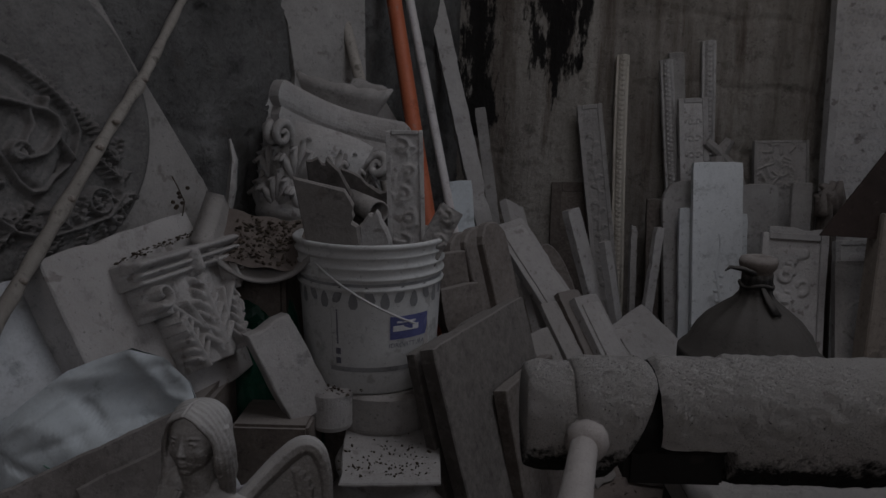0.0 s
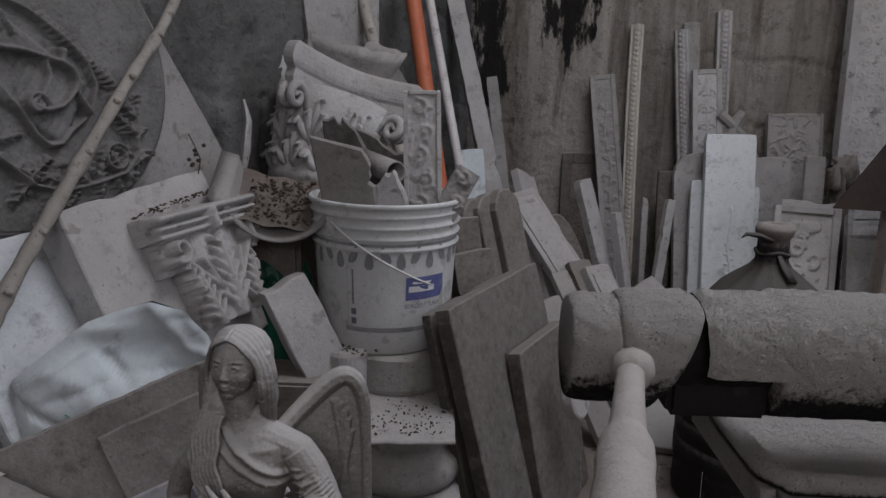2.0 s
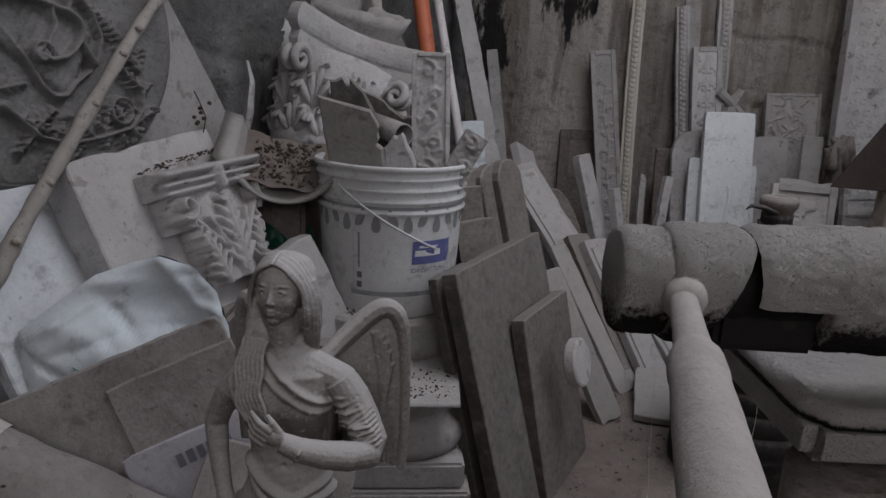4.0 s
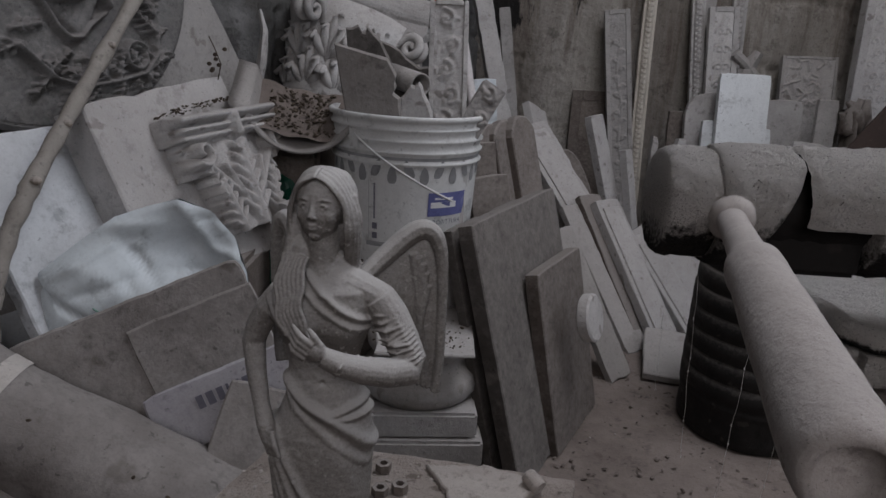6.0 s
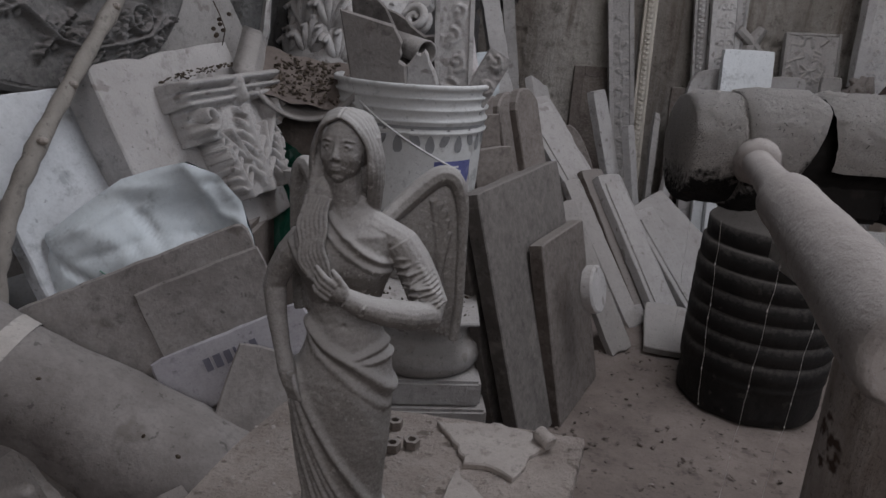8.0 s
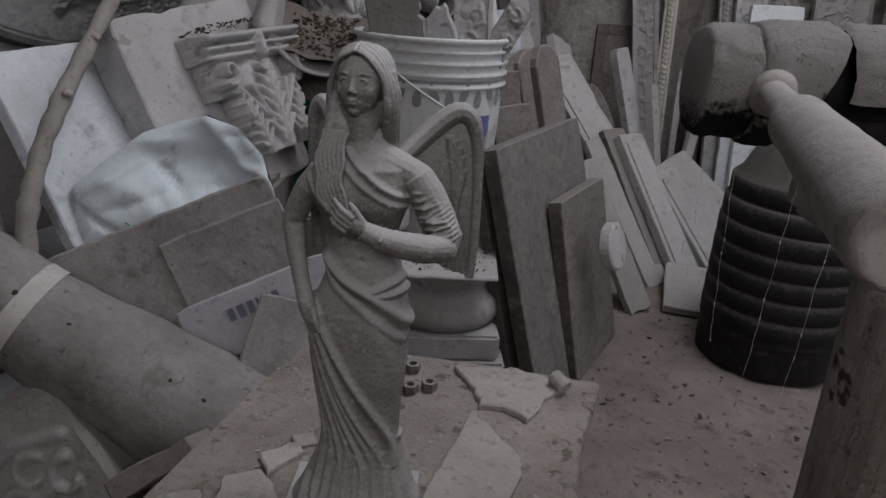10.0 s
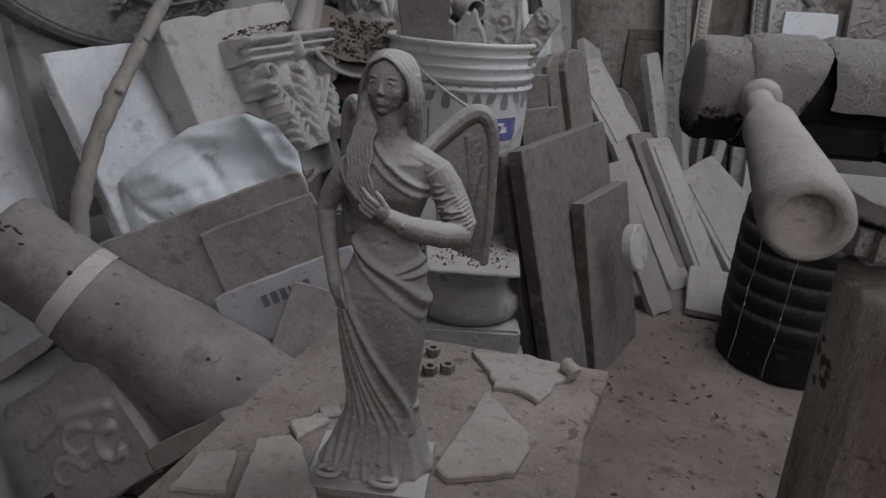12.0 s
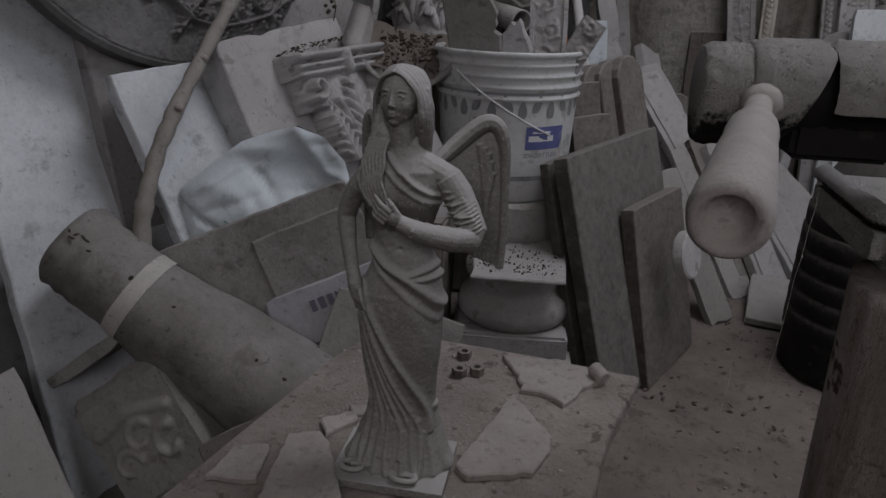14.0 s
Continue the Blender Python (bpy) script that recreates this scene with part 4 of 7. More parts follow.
crumbs("leaf_litter", "dry leaf crumbs on the tilted tile", scatter(130, 90, lambda r: (r.choice((0.04, 0.09, 0.14)) + r.gauss(0, 0.022), -0.002, min(0.225, 0.02 + abs(r.gauss(0.04, 0.06))))), (0.0008, 0.0034), tile.matrix_world.copy(), leaf_litter, 90, flat=0.7)
crumbs("leaf_litter", "dry leaf crumbs on the castings under the bucket", scatter(40, 91, lambda r: (-0.215 + r.gauss(0, 0.03), 1.365 + r.gauss(0, 0.018), 0.469)), (0.001, 0.004), Matrix(), leaf_litter, 91)

# ---- the west side: reliefs, block with capital, tile, branch ----
WEST = 66.4


def relief_disc():
    """The large oval plaque with a shield and sprays in relief."""
    m = pose(-0.715, 1.055, 0.700, -9.5, 0, WEST)
    ob = thing("relief_plaque", "large grey round plaster plaque with shield and sprays in relief", "plaster relief", m)
    cx, cz, rx, rz = 0.085, 0.325, 0.325, 0.295
    edge = [(cx + rx * math.cos(a), cz + rz * math.sin(a)) for a in np.linspace(0, 2 * math.pi, 90)[:-1]]
    part("body", plate(bmesh.new(), edge, 0.004, 0.04, 0.006), relief_plaster, ob)
    st, rnd = [], random.Random(6)
    # Shield with a scalloped lower edge, and the knotted rope on it.
    shield = [(-0.06, 0.36), (0.0, 0.315), (0.05, 0.283), (0.085, 0.235), (0.105, 0.195), (0.122, 0.179), (0.145, 0.180), (0.165, 0.20), (0.20, 0.222), (0.218, 0.245), (0.232, 0.278), (0.222, 0.322), (0.18, 0.365), (0.13, 0.40), (0.05, 0.43)]
    for f in np.linspace(0.0, 1.0, 16):
        a = (-0.02 + 0.165 * f, 0.33 - 0.135 * f)
        st.append(([a, (a[0] + 0.055, a[1] + 0.085)], 0.022, 0.022, 0.010))
    for k in range(len(shield) - 1):
        st.append((shield[k:k + 2], 0.007, 0.007, 0.013))
    st.append(([(-0.02, 0.352), (0.06, 0.333), (0.10, 0.330), (0.134, 0.322), (0.165, 0.315), (0.182, 0.304), (0.186, 0.285), (0.178, 0.268), (0.160, 0.25), (0.147, 0.241)], 0.013, 0.009, 0.026))
    st.append(([(0.134, 0.322), (0.138, 0.29), (0.118, 0.262), (0.097, 0.247)], 0.008, 0.009, 0.024))
    st.append((curl(0.105, 0.245, 0.020, 0.006, 0, 7), 0.009, 0.006, 0.026))
    st.append(([(0.147, 0.241), (0.118, 0.235), (0.10, 0.243)], 0.011, 0.010, 0.026))
    st.append(([(0.182, 0.27), (0.196, 0.245), (0.203, 0.232)], 0.006, 0.012, 0.022))
    st.append(([(0.165, 0.315), (0.172, 0.335)], 0.009, 0.012, 0.024))
    for k in range(4):
        st.append(([(0.03 + 0.016 * k, 0.405 - 0.004 * k), (0.045 + 0.016 * k, 0.37 - 0.004 * k)], 0.006, 0.004, 0.018))
    # Sprays of leaves and a bow below the shield.
    st.append(([(0.03, 0.165), (0.08, 0.115), (0.126, 0.10), (0.195, 0.108), (0.258, 0.121), (0.292, 0.155), (0.300, 0.209), (0.296, 0.24)], 0.007, 0.005, 0.018))
    for x, z, a in ((0.258, 0.121, 2.2), (0.258, 0.121, 0.5), (0.28, 0.14, 0.2), (0.28, 0.15, 2.6), (0.295, 0.18, 0.6), (0.298, 0.19, 2.4), (0.298, 0.22, 1.1), (0.297, 0.22, 2.2), (0.235, 0.115, -1.2), (0.258, 0.12, -0.7), (0.21, 0.11, -2.0), (0.18, 0.108, 2.4), (0.15, 0.103, 2.7), (0.26, 0.12, -0.2), (0.245, 0.118, 1.6), (0.20, 0.11, 1.2), (0.16, 0.10, -2.4), (0.12, 0.10, -2.2)):
        st += leaf_strokes(x, z, a, rnd.uniform(0.035, 0.065), 0.016, 4)
    st.append((curl(0.245, 0.15, 0.026, 0.019, 0.5, 6.5), 0.006, 0.006, 0.018))
    st.append((curl(0.315, 0.135, 0.03, 0.022, 2.5, 8.0), 0.005, 0.005, 0.016))
    for k in range(15):
        f = k / 14
        x, z = 0.150 + 0.125 * f, 0.395 - 0.116 * f
        for s in (-1, 1):
            st.append(([(x, z), (x - 0.016 * math.cos(0.75 + s * 0.8), z + 0.016 * math.sin(0.75 + s * 0.8))], 0.0048, 0.0024, 0.013))
    for x, z, a in ((0.03, 0.19, 0.2), (0.05, 0.15, -0.5), (0.08, 0.13, 0.6), (0.10, 0.12, -0.6), (0.04, 0.17, 3.5), (0.08, 0.125, 3.9), (0.12, 0.115, 0.6)):
        st += leaf_strokes(x, z, a, 0.05, 0.012, 3)
    st = [([(x + 0.25, z) for x, z in p], 0.66 * a, 0.66 * b, 1.25 * c) for p, a, b, c in st]
    inside = lambda x, z: ((x - 0.25 - cx) / (rx - 0.012)) ** 2 + ((z - cz) / (rz - 0.012)) ** 2 < 1
    bm = carving(0.67, 0.63, st, 0.0028, inside=inside, grain=0.0005)
    bmesh.ops.translate(bm, verts=bm.verts, vec=(-0.25, 0.002, 0))
    part("relief_carving", bm, relief_plaster, ob, smooth=True)
    return ob


relief_disc()
west = "plaster boards leaning on the west wall"
stone("large pale plaster board with a curved edge, leaning", [(-0.5, -0.8), (0.22, -0.8), (0.20, -0.02), (0.145, 0.09), (0.085, 0.20), (0.03, 0.30), (-0.03, 0.42), (-0.09, 0.50), (-0.3, 0.55), (-0.5, 0.5)], 0.03, pose(-0.615, 1.445, 0.82, -9, 0, WEST), plaster_grey, 101, west, name="plaster_board")
ob = stone("grey board with an arched fluted moulding, leaning", [(-0.1, -0.85), (0.16, -0.85), (0.16, 0.0), (0.14, 0.05), (0.10, 0.095), (0.04, 0.12), (-0.1, 0.13)], 0.03, pose(-0.635, 1.555, 0.81, -7, 0, WEST), plaster_grey, 102, west, name="plaster_board")
bm = tube(bmesh.new(), [(0.12 * math.cos(a) - 0.02, -0.002, 0.09 * math.sin(a) - 0.0) for a in np.linspace(0, 1.7, 14)], 0.007, 8)
for k in range(4):
    tube(bm, [(x, -0.002, z) for x, z in curl(0.03 + 0.02 * k, 0.02 - 0.012 * k, 0.02, 0.008, 0, 3, 8)], 0.006, 6)
part("arch_moulding", bm, plaster_grey, ob, smooth=True)
slab("plaster_board", "smooth pale plaster board leaning behind the branch", "plaster slab", 0.42, 0.782, 0.025, pose(-0.424, 0.860, 0.030, -25.1, -3.0, 68.1), pale_plaster, 103, 0.002, west)
slab("plaster_board", "large pale plaster sheet leaning at the back", "plaster slab", 0.75, 1.25, 0.03, pose(-0.715, 0.690, 0.035, -20.0, 3.7, 65.0), pale_plaster, 104, 0.003, west)

# Thick block with a pilaster capital on its face.
blk = thing("capital_block", "thick pale plaster block with a carved pilaster capital", "plaster block", along_line((-0.443, 1.241, 0.476), (-0.5765, 1.248, 0.802), (0.880, -0.300, 0.367), 0.362))
part("block", plate(bmesh.new(), worn_rect(random.Random(5), 0.362, 0.352, 0.002), 0, 0.062), plaster, blk)


def pilaster(w, h):
    st = []
    for z, r, a in ((h - 0.012, 0.010, 0.040), (h - 0.030, 0.007, 0.034), (h - 0.044, 0.008, 0.028)):
        st.append(([(0.012, z), (w - 0.012, z)], r, r, a))
    for s, cx in ((1, 0.035), (-1, w - 0.035)):
        st.append((curl(cx, h - 0.072, 0.028, 0.006, 1.57 + s * 1.2, 1.57 + s * 8.5), 0.0085, 0.006, 0.042))
        st.append(([(cx + s * 0.02, h - 0.095), (w / 2 - s * 0.03, h - 0.16), (w / 2 - s * 0.01, h - 0.21)], 0.008, 0.006, 0.026))
    st.append(([(w / 2, h - 0.02), (w / 2, h - 0.05)], 0.018, 0.012, 0.046))
    st += leaf_strokes(w / 2, 0.005, 1.57, 0.15, 0.034, 6, 0.34)
    st += leaf_strokes(w * 0.30, 0.0, 1.75, 0.10, 0.030, 5, 0.36)
    st += leaf_strokes(w * 0.70, 0.0, 1.40, 0.10, 0.030, 5, 0.36)
    st += leaf_strokes(w * 0.22, 0.07, 1.9, 0.075, 0.030, 4, 0.36)
    st += leaf_strokes(w * 0.78, 0.07, 1.25, 0.075, 0.030, 4, 0.36)
    st.append(([(w / 2 - 0.03, h - 0.16), (w / 2 - 0.055, h - 0.10)], 0.006, 0.005, 0.030))
    st.append(([(w / 2 + 0.03, h - 0.16), (w / 2 + 0.05, h - 0.10)], 0.006, 0.005, 0.030))
    st.append(([(w / 2, 0.02), (w / 2, h - 0.05)], 0.05, 0.055, 0.014))
    return st


PW, PH = 0.29, 0.225
cap_in = lambda x, z: abs(x - PW / 2) < (0.142 if z > PH - 0.048 else 0.130 if z > PH - 0.112 else 0.082 + 0.15 * z * z / PH)
bm = carving(PW, PH, [(p, a, b, 0.95 * c) for p, a, b, c in pilaster(PW, PH)], 0.0021, inside=cap_in, grain=0.0005)
rim = [e for e in bm.edges if e.is_boundary]
ext = bmesh.ops.extrude_edge_only(bm, edges=rim)
for v in (g for g in ext["geom"] if isinstance(g, bmesh.types.BMVert)):
    v.co.y = 0.034
bmesh.ops.transform(bm, verts=bm.verts, matrix=pose(0.100, -0.032, 0.072, 0, 4, 0))
part("carved_capital", bm, plaster, blk, "pale carved acanthus capital", True)
bm = bmesh.new()
crumb_m = blk.matrix_world.copy()
crumbs("leaf_litter", "dry leaf litter on top of the carved capital", scatter(110, 92, lambda r: (0.13 + r.random() * 0.25, -0.012 + r.uniform(-0.022, 0.012), 0.302 + r.uniform(-0.004, 0.006))), (0.0012, 0.0045), crumb_m, leaf_litter, 92, flat=0.8)
# What the block rests on.
bm = box(bmesh.new(), -0.62, -0.42, 1.12, 1.38, FLOOR, 0.50, 0.01)
whole("stone_block", bm, plaster_dark, "rough stone block under the capital block", "stone block")
slab("plaster_block", "upright pale plaster block with a chipped top", "plaster block", 0.097, 0.212, 0.05, pose(-0.284, 1.302, 0.405, -10.8, -22.0, 36), plaster, 105, 0.003)
bm = box(bmesh.new(), -0.40, -0.25, 1.27, 1.40, FLOOR, 0.425, 0.006)
whole("stone_block", bm, plaster_dark, "dark stone block under a plaster block", "stone block")
bm = bmesh.new()
rnd = random.Random(14)
tube(bm, [(0, 0, 0), (0.012, 0, 0.06), (0.02, 0.01, 0.13), (0.012, 0.02, 0.18)], [0.03, 0.036, 0.028, 0.012], 7, flat=0.35, jitter=0.12, rnd=rnd)
whole("plaster_shard", bm, plaster, "upright pale plaster shard beside the capital", "plaster fragment", pose(-0.535, 1.70, 0.775, -6, 0, 20))


def roof_tile():
    """A curved roof tile lying on its back, a trough of dirt and leaves."""
    ob = thing("roof_tile", "curved grey roof tile lying open with leaf litter", "roof tile", pose(-0.376, 1.385, 0.678, 18, 9, 10))
    bm = bmesh.new()
    n, rings = 26, []
    for j in range(8):
        y = 0.21 * j / 7
        r = 0.105 + 0.012 * j / 7
        ring = []
        for side, rr in ((0, r), (1, r - 0.013)):
            arc = []
            for i in range(n + 1):
                a = math.pi * (1.13 + 0.77 * i / n)
                x, z = rr * 1.12 * math.cos(a), rr * 1.25 * (1 + math.sin(a)) + (0.012 if side else 0) * 0.4
                if i < 5 and side == 0:
                    x -= 0.012 * (5 - i) / 5 * 2
                arc.append(bm.verts.new((x, y, z)))
            ring.append(arc)
        rings.append(ring)
    for r0, r1 in zip(rings, rings[1:]):
        for s in (0, 1):
            for i in range(n):
                bm.faces.new((r0[s][i], r0[s][i + 1], r1[s][i + 1], r1[s][i]))
        for i in (0, n):
            bm.faces.new((r0[0][i], r0[1][i], r1[1][i], r1[0][i]))
    for r in (rings[0], rings[-1]):
        for i in range(n):
            bm.faces.new((r[0][i], r[0][i + 1], r[1][i + 1], r[1][i]))
    part("shell", bm, plaster_grey, ob, smooth=True)
    bm = bmesh.new()
    prev = None
    for j in range(9):
        y = 0.012 + 0.185 * j / 8
        half = 0.078 + 0.014 * j / 8
        row = [bm.verts.new((x, y, 0.030 + 0.022 * j / 8 + x * x + 0.003 * math.sin(x * 90 + j))) for x in np.linspace(-half, half, 14)]
        if prev:
            for i in range(13):
                bm.faces.new((prev[i], prev[i + 1], row[i + 1], row[i]))
        prev = row
    part("dirt", bm, concrete_dust, ob, "dusty dirt filling", smooth=True)
    return ob


rt = roof_tile()
crumbs("leaf_litter", "dry brown leaf litter in the roof tile", scatter(260, 93, lambda r: ((x := r.choice((-0.035, 0.01, 0.035)) + r.gauss(0, 0.016)), (y := 0.02 + 0.165 * r.random()), 0.032 + 0.022 * y / 0.185 + x * x)), (0.0014, 0.0056), rt.matrix_world.copy(), leaf_litter, 93, flat=0.8)
bm = box(bmesh.new(), -0.53, -0.34, 1.47, 1.74, FLOOR, 0.705, 0.01)
whole("stone_block", bm, plaster_dark, "dark stone stack under the roof tile", "stone block")


def crumpled(name, label, category, centre, radii, material, seed, amp=0.16, sub=5, sharp=2.2, m=None, low=0.0, squash=None):
    """A crumpled plastic body: an ellipsoid broken into sharp folds."""
    rs = np.random.RandomState(seed)
    bm = bmesh.new()
    bmesh.ops.create_icosphere(bm, subdivisions=sub, radius=1)
    dirs = rs.normal(size=(26, 3))
    dirs /= np.linalg.norm(dirs, axis=1)[:, None]
    offs = rs.uniform(0.72, 1.0, 26)
    for v in bm.verts:
        p = np.array(v.co)
        r = min([1.12] + [o / max(1e-3, d @ p) for d, o in zip(dirs, offs) if d @ p > 0.2])
        f = noise.fractal(v.co * sharp, 0.6, 2.2, 4) + abs(noise.noise(v.co * 4.0)) * -0.6
        r *= 1 + amp * 0.4 * f
        v.co = v.co * r
        if squash:
            v.co = squash(v.co)
        v.co = Vector((v.co.x * radii[0], v.co.y * radii[1], max(low, v.co.z * radii[2] + centre[2]) - centre[2]))
        v.co += Vector(centre)
    return whole(name, bm, material, label, category, m, smooth=False)


crumpled("plastic_bag", "crumpled dark green plastic bag behind the bucket", "plastic bag", (-0.385, 1.50, 0.33), (0.13, 0.10, 0.335), green_plastic, 4, low=FLOOR)


def white_bag():
    """A stuffed white carrier bag: a flattened body with a pointed corner, creases and pulled folds."""
    edge = [(-0.642, 0.553), (-0.595, 0.594), (-0.545, 0.633), (-0.502, 0.648), (-0.462, 0.658), (-0.423, 0.638), (-0.390, 0.594), (-0.374, 0.535), (-0.362, 0.435), (-0.36, 0.22), (-0.40, FLOOR), (-0.62, FLOOR), (-0.655, 0.25), (-0.655, 0.45), (-0.640, 0.535)]
    mid = Vector((-0.51, 0.40))
    creases = [((-0.655, 0.543), (-0.565, 0.487), 0.012, 0.007), ((-0.53, 0.60), (-0.475, 0.530), 0.014, 0.008), ((-0.62, 0.55), (-0.53, 0.597), -0.010, 0.010), ((-0.53, 0.60), (-0.50, 0.598), 0.008, 0.006),
               ((-0.45, 0.66), (-0.40, 0.575), -0.012, 0.016), ((-0.40, 0.575), (-0.35, 0.555), -0.010, 0.012), ((-0.60, 0.52), (-0.50, 0.545), 0.007, 0.010), ((-0.47, 0.55), (-0.37, 0.53), 0.008, 0.014), ((-0.44, 0.62), (-0.385, 0.63), 0.006, 0.010), ((-0.56, 0.62), (-0.47, 0.62), -0.006, 0.014), ((-0.52, 0.55), (-0.49, 0.50), 0.006, 0.008), ((-0.36, 0.55), (-0.345, 0.47), -0.008, 0.010), ((-0.38, 0.56), (-0.37, 0.45), 0.008, 0.008)]
    creases = [((x0 * 0.9 - 0.06, z0 * 1.01 - 0.005), (x1 * 0.9 - 0.06, z1 * 1.01 - 0.005), 1.3 * amp, 0.6 * wide) for (x0, z0), (x1, z1), amp, wide in creases]
    rs = np.random.RandomState(12)
    planes = [[(Vector(rs.normal(0, 0.28, 2)), Vector((rs.uniform(-0.66, -0.36), rs.uniform(0.38, 0.66)))) for _ in range(9)] for _ in range(2)]
    def facet(c, which):
        return max(n.dot(c - o) for n, o in planes[which]) - 0.03
    around = []
    for (ax, az), (bx, bz) in zip(edge, edge[1:] + edge[:1]):
        k = max(2, int(math.hypot(bx - ax, bz - az) / 0.007))
        around += [Vector((ax + (bx - ax) * j / k, az + (bz - az) * j / k)) for j in range(k)]
    bm = bmesh.new()
    def sheet(sign, deep):
        rows = []
        for r in np.linspace(0, 1, 44)[1:]:
            row = []
            for q in around:
                c = mid + (q - mid) * r
                y = deep * (1 - r ** 2.6) ** 0.6
                fade = min(1, 4 * (1 - r))
                if sign < 0:
                    for (x0, z0), (x1, z1), amp, wide in creases:
                        d = Vector((x1 - x0, z1 - z0))
                        f = min(1, max(0, (c - Vector((x0, z0))).dot(d) / d.length_squared))
                        y -= amp * math.exp(-(c - Vector((x0, z0)) - d * f).length / wide) * math.sin(math.pi * (0.15 + 0.7 * f))
                    y += fade * min(0.016, 0.75 * (facet(c, 0) - facet(c, 1)) - 0.008) + 0.0012 * noise.noise(Vector((c.x * 50, c.y * 40, 1)))
                row.append(bm.verts.new((c.x, 0.955 + 0.43 * (c.x + 0.641) + sign * y, c.y + (0.0 if sign > 0 else -0.0))))
            rows.append(row)
        hub = bm.verts.new((mid.x, 0.955 + 0.43 * (mid.x + 0.641) + sign * deep, mid.y))
        n = len(around)
        for i in range(n):
            bm.faces.new((hub, rows[0][i], rows[0][(i + 1) % n]))
        for r0, r1 in zip(rows, rows[1:]):
            for i in range(n):
                bm.faces.new((r0[i], r0[(i + 1) % n], r1[(i + 1) % n], r1[i]))
    sheet(-1, 0.035)
    sheet(1, 0.06)
    bmesh.ops.remove_doubles(bm, verts=bm.verts, dist=1e-4)
    ob = whole("white_bag", bm, bag_mat, "crumpled white plastic bag stuffed full, dusty", "plastic bag", smooth=True)
    bm = bmesh.new()
    for k in range(2):
        tube(bm, [(-0.585 + 0.024 * k, 0.944, 0.512 - 0.004 * k), (-0.565 + 0.02 * k, 0.946, 0.502 - 0.006 * k)], 0.0012, 5)
    part("green_print", bm, surface("faded_green_print", (0.10, 0.24, 0.18), (0.2, 0.33, 0.27)), ob, "faded green printed marks")
    return ob


white_bag()


def branch():
    """A bare knotted branch leaning across the boards."""
    ob = thing("branch", "long bare knotted wooden branch leaning on the boards", "branch")
    pts = [(-0.62, 0.80, FLOOR), (-0.655, 0.84, 0.30), (-0.659, 0.86, 0.511), (-0.655, 0.875, 0.557), (-0.647, 0.905, 0.622), (-0.630, 0.947, 0.690), (-0.632, 1.04, 0.757), (-0.620, 1.165, 0.868), (-0.602, 1.30, 0.994), (-0.600, 1.42, 1.074), (-0.616, 1.62, 1.214), (-0.63, 1.80, 1.34)]
    bm, fine = bmesh.new(), []
    for a, b in zip(pts, pts[1:]):
        fine += [Vector(a).lerp(Vector(b), k / 6) for k in range(6)]
    fine.append(Vector(pts[-1]))
    for _ in range(3):
        fine = [fine[0]] + [(fine[i - 1] + fine[i] * 2 + fine[i + 1]) / 4 for i in range(1, len(fine) - 1)] + [fine[-1]]
    tube(bm, fine, [0.0138 - 0.004 * i / len(fine) + (0.0028 if i % 12 == 5 else 0) + 0.0012 * math.sin(i * 1.7) for i in range(len(fine))], 12, jitter=0.04, rnd=random.Random(3))
    part("stem", bm, pale_wood, ob, smooth=True)
    for p in (pts[5], pts[6], pts[7], (-0.609, 1.25, 0.95), pts[8], pts[9]):
        bm = ball(bmesh.new(), Vector(p) + Vector((0.009, -0.007, 0.002)), (0.008, 0.007, 0.006), seg=8)
        part("knot", bm, wood, ob)
    return ob


branch()
# Dried spray of leaves at the end of the roof tile.
bm = bmesh.new()
tube(bm, [(0, 0, 0), (0.01, -0.01, 0.03), (0.0, -0.015, 0.06), (-0.01, -0.015, 0.08)], 0.0012, 5)
rnd = random.Random(8)
for k in range(7):
    ball(bm, (rnd.uniform(-0.018, 0.02), rnd.uniform(-0.02, 0), rnd.uniform(0.01, 0.085)), (0.005, 0.002, 0.004), seg=6)
whole("dried_sprig", bm, leaf_litter, "small dried sprig on the plaster block", "sprig", pose(-0.525, 1.40, 0.81))


